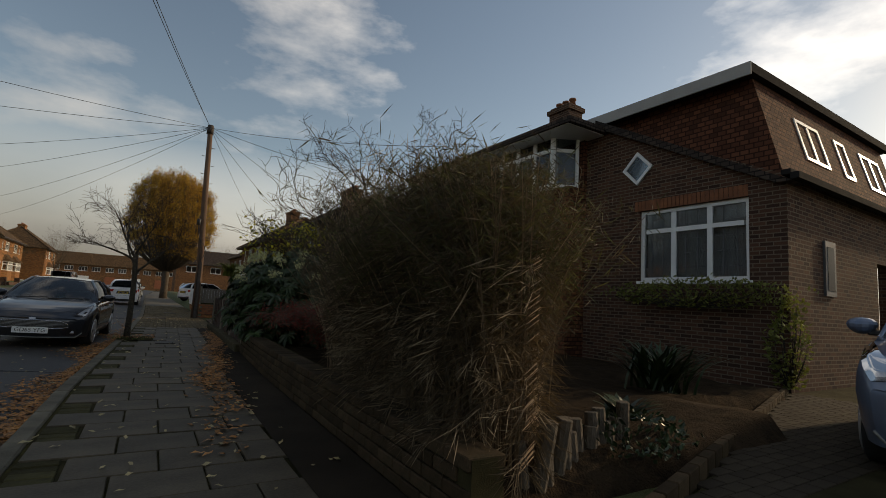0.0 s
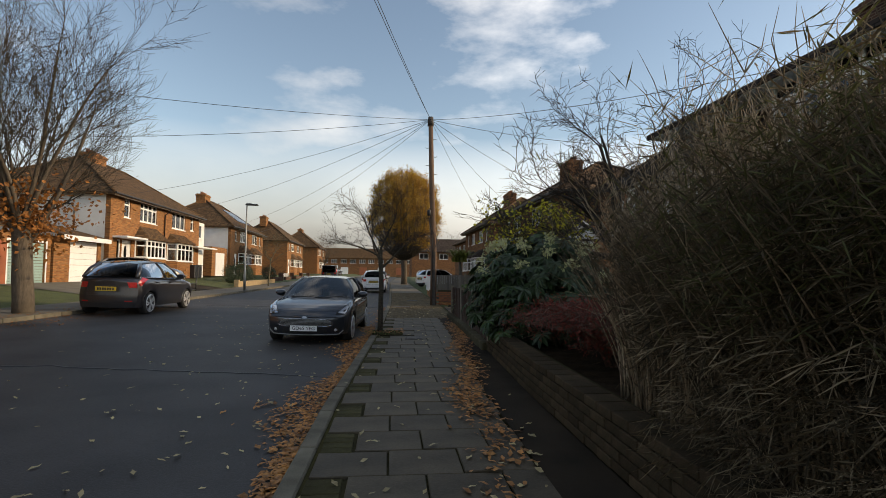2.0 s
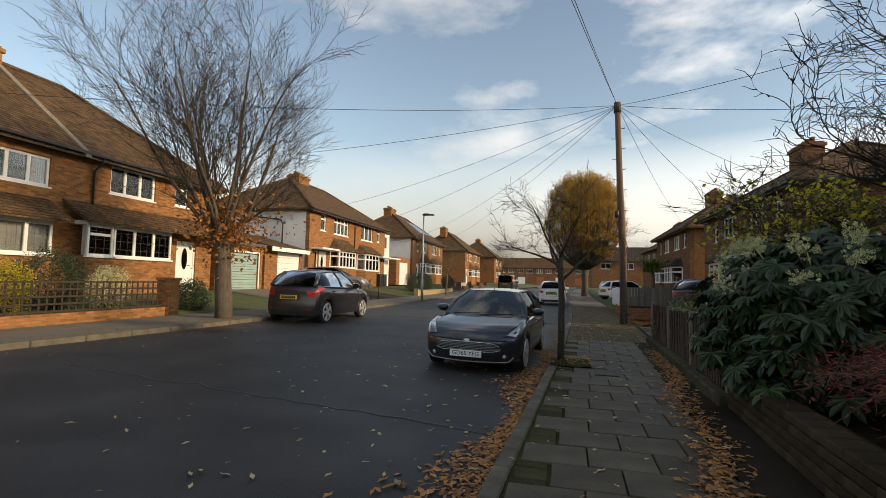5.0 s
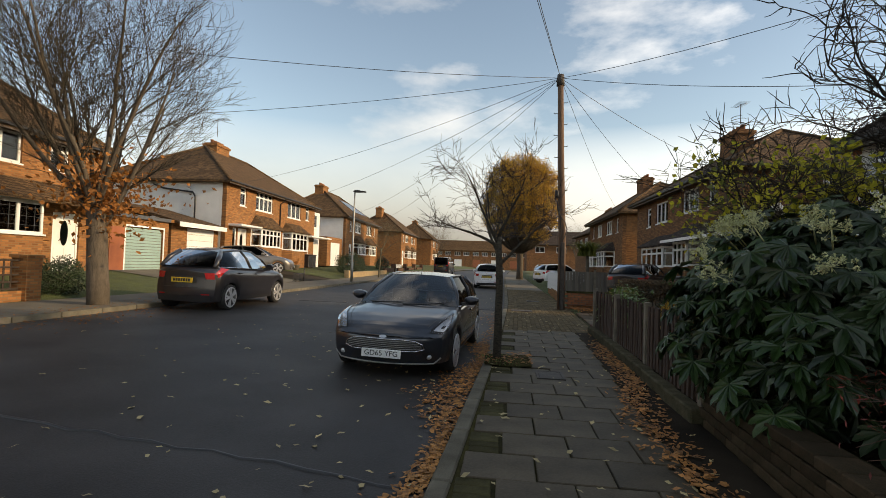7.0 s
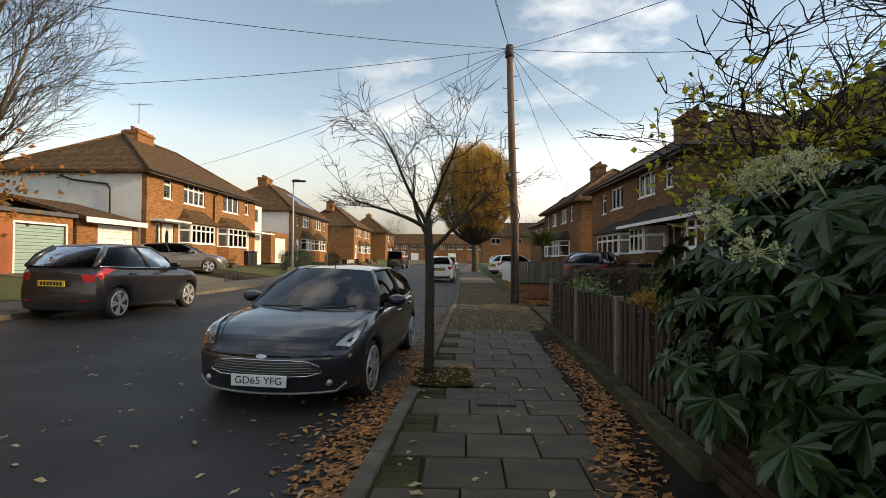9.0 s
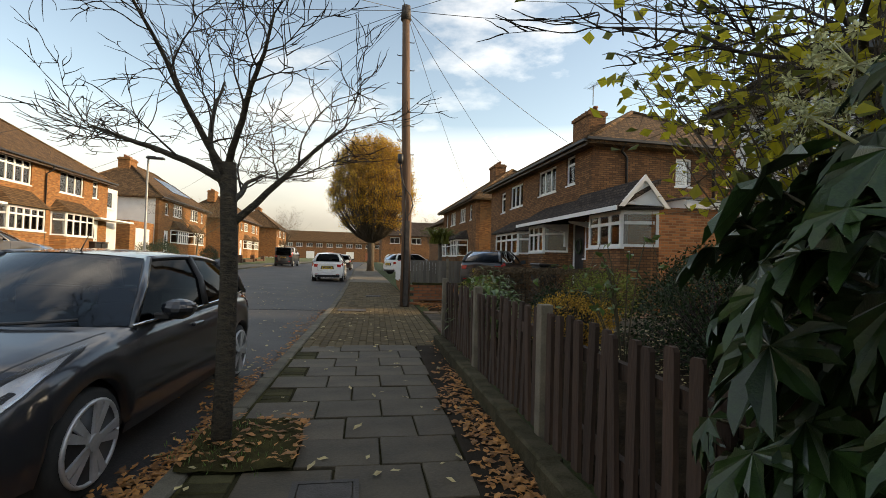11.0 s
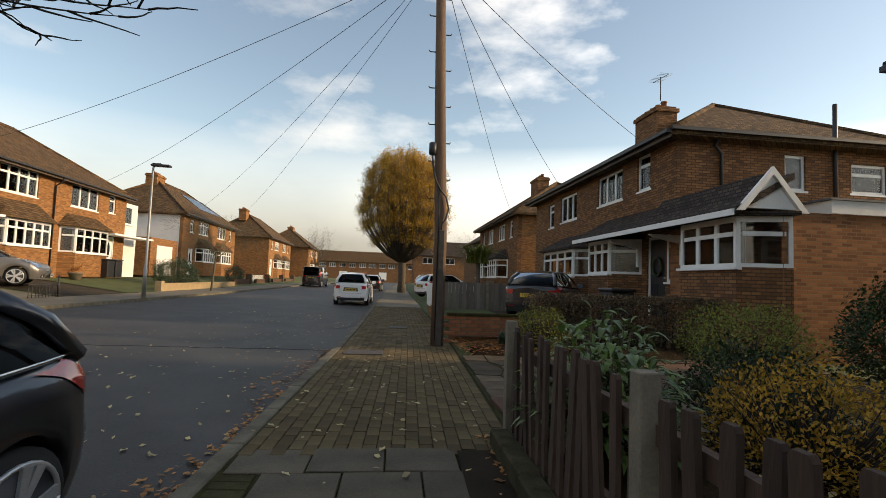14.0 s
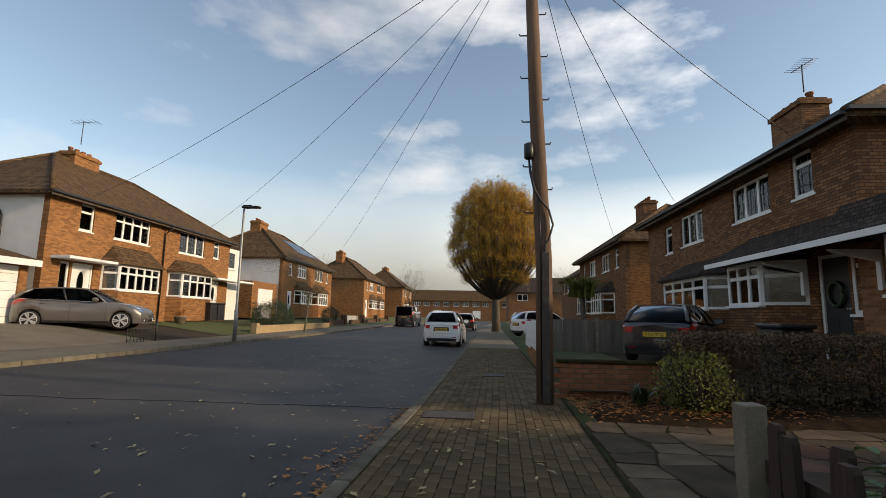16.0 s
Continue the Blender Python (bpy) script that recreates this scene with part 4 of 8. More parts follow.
tb.add([(W2 + 0.1, 4.3, 6.1), (W2 + 0.08, 4.3, 3.0)], [0.055] * 2, 6)
tb.out("downpipe", M["black"], r2)
chimney(r2, W2 * 0.47, 2.9, 6.1, 7.85, 1.5, 0.8, M["brick_brown"], 4)
door(r2, loc(25.75), loc(24.85), 0.45, 2.55, M["black"], lite=False, label="black panelled front door with a wreath")
tb = Tubes()
tb.add([(loc(25.3) + 0.2 * math.cos(t * 0.5), 0.04, 1.75 + 0.24 * math.sin(t * 0.5)) for t in range(14)], [0.035] * 14, 6)
tb.out("wreath", M["leaf_dark_j"], r2, "dark green door wreath")
window(r2, loc(24.75), loc(24.25) + 0.0, 1.35, 2.55, 1, 0.25, y=-0.02, leaded=True)
bay(r2, loc(28.3), loc(26.0), 1.55, 2.5, -0.1, 0.75, 3, 0.45, M["roof_dark"], M["brick_brown"], 0.3)
bay(r2, loc(32.6), loc(28.7), 1.5, 2.4, -0.1, 0.75, 4, 0.45, M["roof_dark"], M["brick_brown"], 0.55)
part("canopy", prism([(-1.15, 2.62), (0.0, 3.3), (0.0, 3.18), (-1.15, 2.5)], loc(28.1), loc(20.9), "yz"), M["roof_dark"], r2, "long dark felted canopy roof")
part("canopy_fascia", boxes((loc(28.1), loc(20.9), -1.19, -1.155, 2.49, 2.6)), M["upvc"], r2)
part("bracket", prism([(-1.0, 2.44), (-0.1, 2.44), (-0.1, 1.75), (-0.2, 1.75), (-0.2, 2.24), (-0.9, 2.38)], loc(25.95), loc(25.85), "yz"), M["upvc"], r2, "white timber canopy bracket")
part("bracket", prism([(-1.0, 2.44), (-0.1, 2.44), (-0.1, 1.75), (-0.2, 1.75), (-0.2, 2.24), (-0.9, 2.38)], loc(23.95), loc(23.85), "yz"), M["upvc"], r2, "white timber canopy bracket")
# side extension with a small pediment
ex0, ex1 = loc(24.4), loc(21.0)
part("extension", boxes((ex0 + 0.003, ex1, -0.15, 3.1, -0.1, 2.62)), M["brick_ext"], r2, "orange-red brick side extension")
part("extension_fascia", boxes((ex0 + 0.1, ex1 + 0.06, 0.75, 3.2, 2.622, 2.86)), M["upvc"], r2)
part("extension_roof", boxes((ex0 + 0.1, ex1 + 0.1, 0.7, 3.25, 2.862, 2.9)), M["lead"], r2)
part("pediment", prism([(-0.95, 2.64), (-0.42, 3.26), (0.12, 2.64)], ex1 - 0.08, ex1 + 0.05, "yz"), M["upvc"], r2, "white boarded gable pediment")
part("pediment_trim", prism([(-1.12, 2.58), (-0.42, 3.38), (0.26, 2.58), (0.12, 2.58), (-0.42, 3.24), (-0.97, 2.58)], ex1 + 0.052, ex1 + 0.12, "yz"), M["upvc"], r2)
part("canopy", prism([(-0.95, 2.62), (-0.42, 3.30), (0.2, 2.62)], loc(24.3), ex1 - 0.1, "yz"), M["roof_dark"], r2, "dark felted gabled canopy")
bay(r2, loc(23.2), loc(20.95), 1.62, 2.5, -0.1, 0.85, 3, 0.3, M["roof_dark"], M["brick_brown"], 0.05)
tb = Tubes()
tb.add([(W2 * 0.5, 2.9, 8.2), (W2 * 0.5, 2.9, 9.1)], [0.02, 0.02], 5)
tb.add([(W2 * 0.5 - 0.5, 2.9, 9.1), (W2 * 0.5 + 0.5, 2.9, 9.0)], [0.012, 0.012], 5)
for k in range(8):
    tb.add([(W2 * 0.5 - 0.45 + k * 0.12, 2.65, 9.08), (W2 * 0.5 - 0.45 + k * 0.12, 3.15, 9.08)], [0.007, 0.007], 4)
tb.out("aerial", M["lead"], r2, "thin metal television aerial")

# next pair up on the near side
r3 = root("semi_detached_house", pose(RX + 0.3, 51.0, 0, 0, 0, -90), "brown brick semi-detached house with an orange brick end wall", "house")
w3 = [(1.2, 1.9, 3.9, 4.9, 1, 0.3), (3.0, 4.8, 3.9, 4.9, 3, 0), (6.3, 8.1, 3.9, 4.9, 3, 0), (9.2, 9.9, 3.9, 4.9, 1, 0.3)]
shell(r3, 11.0, 7.0, 0.0, 5.15, [w[:4] for w in w3], M["brick_brown"], side1=M["brick_orange"])
for a, b, c, d, n, t in w3:
    window(r3, a, b, c, d, n, t)
bm, plan = hip_roof(0, 11.0, 0, 7.0, 5.18, 7.8, over=0.4)
rf = part("roof", bm, M["roof"], r3)
ridge_caps(rf, plan, 5.18, 7.8, M["roof"])
gutter(r3, plan[0], plan[1], plan[2], 5.2)
chimney(r3, 5.2, 3.1, 6.8, 8.5, 1.5, 0.8, M["brick_brown"], 4)
bay(r3, 6.0, 9.0, 1.5, 2.6, 0.0, 0.7, 4, 0.4, M["roof_dark"], M["brick_brown"], 0.6)
bay(r3, 2.0, 5.0, 1.5, 2.6, 0.0, 0.7, 4, 0.4, M["roof_dark"], M["brick_brown"], 0.6)
r4 = root("semi_detached_house", pose(RX + 2.5, 72.0, 0, 0, 0, -90), "distant brown brick semi-detached house", "house")
shell(r4, 12.0, 7.0, 0.4, 5.3, [w[:4] for w in w3], M["brick_brown"], side1=M["brick_orange"])
for a, b, c, d, n, t in w3:
    window(r4, a, b, c, d, n, t)
bm, plan = hip_roof(0, 12.0, 0, 7.0, 5.33, 8.0, over=0.4)
part("roof", bm, M["roof"], r4)
chimney(r4, 5.2, 3.1, 6.8, 8.5, 1.5, 0.8, M["brick_brown"], 4)

# white-rendered house behind the picket fence
r1 = root("semi_detached_house", pose(8.07, 18.85, 0, 0, 0, -90), "white rendered house with brick quoins and leaded white windows", "house")
w1 = [(0.45, 3.0, 3.15, 4.2, 4, 0.28), (4.4, 5.2, 3.3, 4.2, 2, 0.28)]
shell(r1, 5.9, 7.0, -0.1, 4.37, [w[:4] for w in w1], M["render_white"])
for a, b, c, d, n, t in w1:
    window(r1, a, b, c, d, n, t, leaded=True)
bm, plan = hip_roof(0, 5.9, 0, 7.0, 4.4, 7.1, over=0.32)
rf = part("roof", bm, M["roof_dark"], r1)
ridge_caps(rf, plan, 4.4, 7.1, M["roof_dark"])
gutter(r1, plan[0], plan[1], plan[2], 4.42)
part("plinth", boxes((0.0, 5.9, -0.05, -0.004, -0.1, 2.62)), M["brick_dark"], r1, "dark brick ground floor facing")
for k in range(12):
    part("quoin_brick", boxes((-0.02, 0.13 if k % 2 else 0.24, -0.02, -0.003, 2.64 + k * 0.15, 2.64 + k * 0.15 + 0.135), bevel=0.003), M["brick_red"], r1)
bay(r1, 0.55, 3.6, 0.95, 2.42, -0.1, 0.5, 4, 0.25, M["roof_dark"], M["brick_dark"], 0.2, leaded=True)

# house by the drive at the start: brick front under a sloping verge, tile-hung upper storey
r0 = root("house", pose(8.0, 11.9, 0, 0, 0, -90), "dark brick house with a tile-hung upper storey and leaded white window", "house")
l0 = lambda y: 12.2 - y
e1, e0 = l0(5.3), l0(9.2)
pw = (l0(7.85), l0(5.85), 1.72, 3.08)
part("front_wall", holed_wall(e0, e1, -0.1, 3.28, [pw]), M["brick_dark"], r0)
part("gable_wall", prism([(e0, 3.281), (e1, 3.281), (e1 - 0.02, 3.34), (e0 + 0.45, 5.05), (e0, 5.05)], 0.0, 0.25), M["brick_dark"], r0)
window(r0, *pw, 3, 0.3, leaded=True)
part("soldier_course", boxes(*[(pw[0] - 0.1 + i * 0.078, pw[0] - 0.1 + i * 0.078 + 0.066, -0.012, 0.05, 3.085, 3.275) for i in range(27)]), M["brick_red"], r0, "soldier course of dark bricks over the window")
dm = part("window", boxes((-0.24, 0.24, -0.03, 0.05, -0.24, -0.18), (-0.24, 0.24, -0.03, 0.05, 0.18, 0.24), (-0.24, -0.18, -0.03, 0.05, -0.18, 0.18), (0.18, 0.24, -0.03, 0.05, -0.18, 0.18)), M["upvc"], r0, "small white diamond window")
dm.matrix_basis = pose(l0(7.9), -0.01, 3.95, 0, 45, 0)
part("pane", boxes((-0.18, 0.18, -0.012, -0.006, -0.18, 0.18)), M["glass"], dm)
part("net_curtain", boxes((-0.18, 0.18, 0.006, 0.01, -0.18, 0.18)), M["curtain"], dm)
part("leading", boxes(*[(-0.18, 0.18, -0.016, -0.013, k * 0.09 - 0.004, k * 0.09 + 0.004) for k in (-1, 0, 1)], *[(k * 0.09 - 0.004, k * 0.09 + 0.004, -0.0165, -0.0135, -0.18, 0.18) for k in (-1, 0, 1)]), M["lead"], dm)
part("verge", prism([(e1 + 0.12, 3.2), (e0 + 0.3, 5.22), (e0 + 0.3, 5.05), (e1 - 0.1, 3.2)], -0.12, 0.3), M["roof_dark"], r0)
# side towards the drive
sd = Matrix(((0, -1, 0, e1), (1, 0, 0, 0), (0, 0, 1, 0), (0, 0, 0, 1)))
o = part("side_wall", holed_wall(0.25, 11.0, -0.1, 3.28, [(3.6, 4.5, 0.0, 2.3), (5.2, 6.0, 1.5, 2.5)]), M["brick_dark"], r0)
o.matrix_basis = sd
window(r0, 5.2, 6.0, 1.5, 2.5, 2, 0.3, axis_m=sd)
ov = part("window", boxes((-0.2, 0.2, -0.04, 0.0, -0.45, 0.45)), M["lead"], r0, "narrow dark leaded side window")
ov.matrix_basis = sd @ pose(1.4, 0, 2.0)
part("pane", boxes((-0.13, 0.13, -0.046, -0.042, -0.36, 0.36)), M["car_glass"], ov)
part("gutter", boxes((e1 + 0.12, e1 + 0.24, -0.2, 11.0, 3.2, 3.3), (e1, e1 + 0.13, -0.2, 11.0, 3.28, 3.36)), M["felt"], r0)
# tile-hung storey
part("tile_hung_storey", prism([(e0, 3.36), (e1 - 0.15, 3.36), (e1 - 0.62, 5.2), (e0, 5.2)], 0.3, 6.2), M["tile_hung"], r0, "red-brown tile-hung upper storey")
part("flat_roof", boxes((e0 - 0.2, e1 - 0.5, 0.0, 6.45, 5.2, 5.36)), M["felt"], r0)
part("fascia", boxes((e0 - 0.2, e1 - 0.48, -0.03, -0.002, 5.12, 5.34)), M["gate"], r0)
sd2 = Matrix.Translation((e1 - 0.15, 0.3, 3.36)) @ Matrix.Rotation(radians(90), 4, 'Z') @ Matrix.Rotation(-math.atan2(0.47, 1.84), 4, 'X')
for a, b in ((1.2, 2.2), (2.9, 3.4), (4.2, 5.3)):
    window(r0, a, b, 0.6, 1.45, 2 if b - a > 0.8 else 1, 0, y=-0.02, sill=False, axis_m=sd2)
# bay at the far end with its own hipped roof
part("bay_wall", boxes((e0 - 3.2, e0 - 0.002, -0.55, 6.0, -0.1, 3.75), (e0 - 3.2, e0 - 0.002, -0.1, 6.0, 3.75, 5.0)), M["tile_hung"], r0)
window(r0, e0 - 2.7, e0 - 0.35, 3.75, 4.95, 4, 0.3, y=-0.72, label="white plastic upper bay window")
window(r0, 0, 0.6, 3.75, 4.95, 1, 0.3, y=0, sill=False, curtain=False, axis_m=Matrix.Translation((e0 - 0.35, -0.72, 0)) @ Matrix.Rotation(radians(62), 4, "Z"), label="white plastic bay side light")
bm, plan = hip_roof(e0 - 6.0, e0 + 0.1, -0.7, 6.5, 5.0, 6.5, over=0.45)
part("roof", bm, M["roof_dark"], r0)
part("soffit", boxes((e0 - 6.3, e0 + 0.45, -1.1, 0.0, 4.86, 4.878)), M["upvc"], r0)
chimney(r0, e0 - 3.6, 3.0, 5.9, 7.6, 0.85, 0.6, M["brick_dark"], 3)

bld = lambda bm, nm, mt, lab, cat, kind="": tagged(part(nm, bm, mt), lab, cat, kind=kind)
bld(boxes((10.2, 13.6, 5.0, 5.1, 0.1, 1.95)), "side_gate", M["gate"], "plain pale boarded side gate by the drive", "gate").matrix_basis = pose(4.0, -0.3, 0)


# ---- cars ----
def car(name, m, L, W, H, colour, label, kind="hatch", plate=("", "white"), rear_plate=None):
    """A car along local +x from the nose (x = 0) to the tail (x = L), wheels on z = 0."""
    c = root(name, m, label, "car")
    xf, xr, rw = L * 0.205, L * 0.83, 0.305
    if kind == "van":
        topx = [0, 0.05, 0.25, 0.75, 1.0, L - 0.1, L]
        topz = [0.72, 0.85, 0.95, 1.08, 1.12, 1.12, 1.05]
    else:
        topx = [0, 0.02, 0.07, 0.16, 0.35, 0.7, 1.0, 1.35, 1.8, L - 0.9, L - 0.25, L - 0.10, L - 0.03, L]
        topz = [0.60, 0.645, 0.69, 0.735, 0.795, 0.875, 0.925, 0.95, 0.965, 1.0, 1.0, 0.985, 0.94, 0.88]
    hs = H / 1.46
    wx = [0, 0.06, 0.2, 0.45, 0.8, 1.3, L - 1.1, L - 0.5, L - 0.12, L]
    wy = [0.86, 0.90, 0.945, 0.98, 0.995, 1.0, 1.0, 0.985, 0.93, 0.86]
    tz = lambda x: float(np.interp(x, topx, topz)) * hs
    hw = lambda x: float(np.interp(x, wx, wy)) * W / 2

    def bow(x, y, z):
        """Round the nose and the tail in plan and in profile."""
        u = min(1.0, abs(y) / (W / 2))
        kf, kr = max(0, 1 - x / 0.5), max(0, 1 - (L - x) / 0.4)
        e = min(0.05, 0.05 * ((z - 0.44) / 0.2) ** 2)
        return Vector((x + kf * (0.36 * u ** 2.3 + e) - kr * (0.20 * u ** 2.3 + 0.6 * e), y, z))

    def low(x):
        z = 0.21
        for w in (xf, xr):
            d = abs(x - w)
            if d < 0.345:
                z = max(z, rw + math.sqrt(0.345 * 0.345 - d * d))
        return z

    def sec(x):
        """Section points from the sill to the middle of the top."""
        z0, z1, w = low(x), tz(x), hw(x)
        zm = max(0.54 * hs, min(z0 + 0.02, z1 - 0.1))
        zm = min(zm, z1 - 0.05)
        z0 = min(z0, zm - 0.02)
        return [(w * 0.93, z0), (w * 0.975, z0 + (zm - z0) * 0.45), (w, zm), (w * 0.99, zm + (z1 - zm) * 0.45), (w * 0.965, z1 - (z1 - zm) * 0.26),
                (w * 0.90, z1 - 0.022), (w * 0.6, z1 + 0.008), (w * 0.25, z1 + 0.024), (0, z1 + 0.027)]

    def surf(x, s):
        p = sec(x)
        s = min(max(s, 0), len(p) - 1.0001)
        i = int(s)
        t = s - i
        return bow(x, p[i][0] + (p[i + 1][0] - p[i][0]) * t, p[i][1] + (p[i + 1][1] - p[i][1]) * t)

    def patch(name, pts, material, label="", off=0.006, parent=None, both=True):
        """A conformal panel on both flanks; pts are (x, s) corners of a quad."""
        n = 10
        for side in ((1, -1) if both else (1,)):
            v = []
            for i in range(n + 1):
                for j in range(n + 1):
                    u, t = i / n, j / n
                    x = (pts[0][0] * (1 - u) + pts[1][0] * u) * (1 - t) + (pts[3][0] * (1 - u) + pts[2][0] * u) * t
                    s = (pts[0][1] * (1 - u) + pts[1][1] * u) * (1 - t) + (pts[3][1] * (1 - u) + pts[2][1] * u) * t
                    p = surf(x, s)
                    e = surf(x + 0.02, s) - surf(max(0, x - 0.02), s)
                    g = surf(x, s + 0.15) - surf(x, s - 0.15)
                    nn = e.cross(g)
                    nn = nn.normalized() if nn.length > 1e-9 else Vector((0, 1, 0))
                    if nn.dot(p - Vector((L / 2, 0, 0.35))) < 0:
                        nn = -nn
                    p = p + nn * off
                    v.append((p.x, p.y * side, p.z))
            f = [(i * (n + 1) + j, (i + 1) * (n + 1) + j, (i + 1) * (n + 1) + j + 1, i * (n + 1) + j + 1) for i in range(n) for j in range(n)]
            link(name, v, f, material, parent or c, label, True)

    def face(name, rows, material, off=0.006, tail=False, label="", parent=None):
        """A panel on the nose or the tail; rows are (z, y0, y1)."""
        n, v, f = 14, [], []
        for z, y0, y1 in rows:
            for i in range(n + 1):
                p = bow(L if tail else 0, y0 + (y1 - y0) * i / n, z * hs)
                v.append((p.x + (off if tail else -off), p.y, p.z))
        for j in range(len(rows) - 1):
            for i in range(n):
                a = j * (n + 1) + i
                f.append((a, a + 1, a + n + 2, a + n + 1))
        return link(name, v, f, material, parent or c, label, True)

    def rail(name, pts, rad, material, off=0.008, tail=False, sub=12):
        """A rounded strip along (y, z) points of the nose or the tail."""
        q = []
        for (y0, z0), (y1, z1) in zip(pts, pts[1:]):
            for i in range(sub):
                t = i / sub
                q.append(bow(L if tail else 0, y0 + (y1 - y0) * t, (z0 + (z1 - z0) * t) * hs))
        q.append(bow(L if tail else 0, pts[-1][0], pts[-1][1] * hs))
        q = [p + Vector((off if tail else -off, 0, 0)) for p in q]
        tb = Tubes()
        tb.add(q, [rad] * len(q), 6)
        return tb.out(name, material, c)

    xs = sorted({*[L * i / 80 for i in range(81)], 0.01, 0.02, 0.035, 0.07, 0.12, 0.16, L - 0.02, L - 0.035, L - 0.08})
    v, f = [], []
    k = 17
    for x in xs:
        p = sec(x)
        v += [bow(x, a, b) for a, b in p] + [bow(x, -a, b) for a, b in p[-2::-1]]
    for i in range(len(xs) - 1):
        for j in range(k - 1):
            f.append((i * k + j, (i + 1) * k + j, (i + 1) * k + j + 1, i * k + j + 1))
    for x in (0, L):
        p, b = sec(x), len(v)
        for a, z in p[:-1]:
            v += [bow(x, a * (1 - q / 6), z) for q in range(13)]
        for j in range(len(p) - 2):
            for q in range(12):
                f.append((b + j * 13 + q, b + j * 13 + q + 1, b + j * 13 + q + 14, b + j * 13 + q + 13))
    link("body", v, f, colour, c, "", True)
    part("underbody", boxes((0.42, L - 0.35, -W / 2 * 0.8, W / 2 * 0.8, 0.2, 0.5 * hs)), M["black"], c)
    # cabin: curved glass from the belt to the roof, painted roof and pillars
    if kind == "van":
        base, roofp, rw_f, bw, br = [(1.0, 1.08), (L - 0.06, 1.09)], [(1.6, H - 0.07), (L - 0.12, H - 0.07)], 0.84, 0.14, 0.08
    else:
        base = [(1.27 * L / 3.97, 0.925 * hs), (L - 0.20, 1.00 * hs)]
        roofp = [(1.92 * L / 3.97, H - 0.075), (L - (0.62 if kind == "hatch" else 0.42), H - 0.12)]
        rw_f, bw, br = 0.655, 0.33, 0.13
    n = 16
    gb, gm, gr = [], [], []
    for i in range(n + 1):
        t = i / n
        xb, xt = base[0][0] + (base[1][0] - base[0][0]) * t, roofp[0][0] + (roofp[1][0] - roofp[0][0]) * t
        e = 1 - 0.035 * max(0, 1 - t * 5) - 0.10 * max(0, 1 - (1 - t) * 4)
        b = Vector((xb, hw(xb) * 0.93 * e, base[0][1] + (base[1][1] - base[0][1]) * t + 0.005))
        g = Vector((xt, W / 2 * rw_f * (0.93 + 0.07 * math.sin(t * math.pi)), roofp[0][1] + (roofp[1][1] - roofp[0][1]) * t + 0.04 * math.sin(t * math.pi)))
        gb.append(b)
        gr.append(g)
        gm.append((b + g) / 2 + Vector((-0.03 if i == 0 else (0.03 if i == n else 0), 0.03, 0.015)))
    for s in (1, -1):
        link("side_window", [(a, b * s, z) for i in range(n + 1) for a, b, z in (gb[i], gm[i], gr[i])],
             [q for i in range(n) for q in ((3 * i, 3 * i + 3, 3 * i + 4, 3 * i + 1), (3 * i + 1, 3 * i + 4, 3 * i + 5, 3 * i + 2))], M["car_glass"], c, "tinted side glass", True)
    for nm, i, sg in (("windscreen", 0, 1), ("rear_window", n, -0.45)):
        vv = []
        for q in range(13):
            y = 1 - 2 * q / 12
            cb = 1 - abs(y) ** 2.2
            for p, a, dz in ((gb[i], bw, 0.0), (gm[i], (bw + br) / 2, 0.02), (gr[i], br, 0.025)):
                vv.append((p.x - cb * a * sg, p.y * y, p.z + dz * cb))
        link(nm, vv, [w for q in range(12) for w in ((3 * q, 3 * q + 3, 3 * q + 4, 3 * q + 1), (3 * q + 1, 3 * q + 4, 3 * q + 5, 3 * q + 2))], M["screen_glass"] if i == 0 else M["car_glass"], c, "", True)
    rv, rfc = [], []
    for i in range(n + 1):
        for q in range(13):
            y = 1 - 2 * q / 12
            cb = 1 - abs(y) ** 2.2
            rv.append((gr[i].x - cb * br * (max(0, 1 - i / 5) - 0.45 * max(0, 1 - (n - i) / 5)), gr[i].y * y, gr[i].z + 0.027 * cb + 0.022 * (1 - y ** 4) * math.sin(math.pi * (i + 0.0) / n) + 0.003))
    for i in range(n):
        for q in range(12):
            a = i * 13 + q
            rfc.append((a, a + 13, a + 14, a + 1))
    link("roof", rv, rfc, colour, c, "", True)
    if kind != "van":
        tb = Tubes()
        ax = roofp[0][0] + 0.05
        tb.add([(ax, 0, H - 0.03), (ax + 0.10, 0, H + 0.12)], [0.006, 0.003], 5)
        tb.out("aerial", M["black"], c)
    for s in (1, -1):
        tb = Tubes()
        for i, r in ((0, 0.030), (n, 0.062)):
            tb.add([(p.x, p.y * s, p.z + dz) for p, dz in ((gb[i], -0.03), (gm[i], 0), (gr[i], 0))], [r] * 3, 7)
        tb.add([(p[0], p[1] * s, p[2]) for p in gr], [0.026] * (n + 1), 6)
        tb.out("pillar", colour, c)
        tb = Tubes()
        tb.add([(p[0], p[1] * s * 1.012, p[2] + 0.0) for p in gb], [0.012] * (n + 1), 5)
        tb.out("window_trim", M["chrome"] if kind == "hatch" else M["black"], c)
        i = int(n * (0.45 if kind != "van" else 0.3))
        tb = Tubes()
        tb.add([(p.x, p.y * s + 0.002 * s, p.z) for p in (gb[i], gm[i], gr[i])], [0.036, 0.034, 0.03], 6)
        tb.out("door_pillar", M["black"], c)
        # rounded door mirror on a short arm
        bm = bmesh.new()
        r_ = bmesh.ops.create_uvsphere(bm, u_segments=14, v_segments=9, radius=1.0)
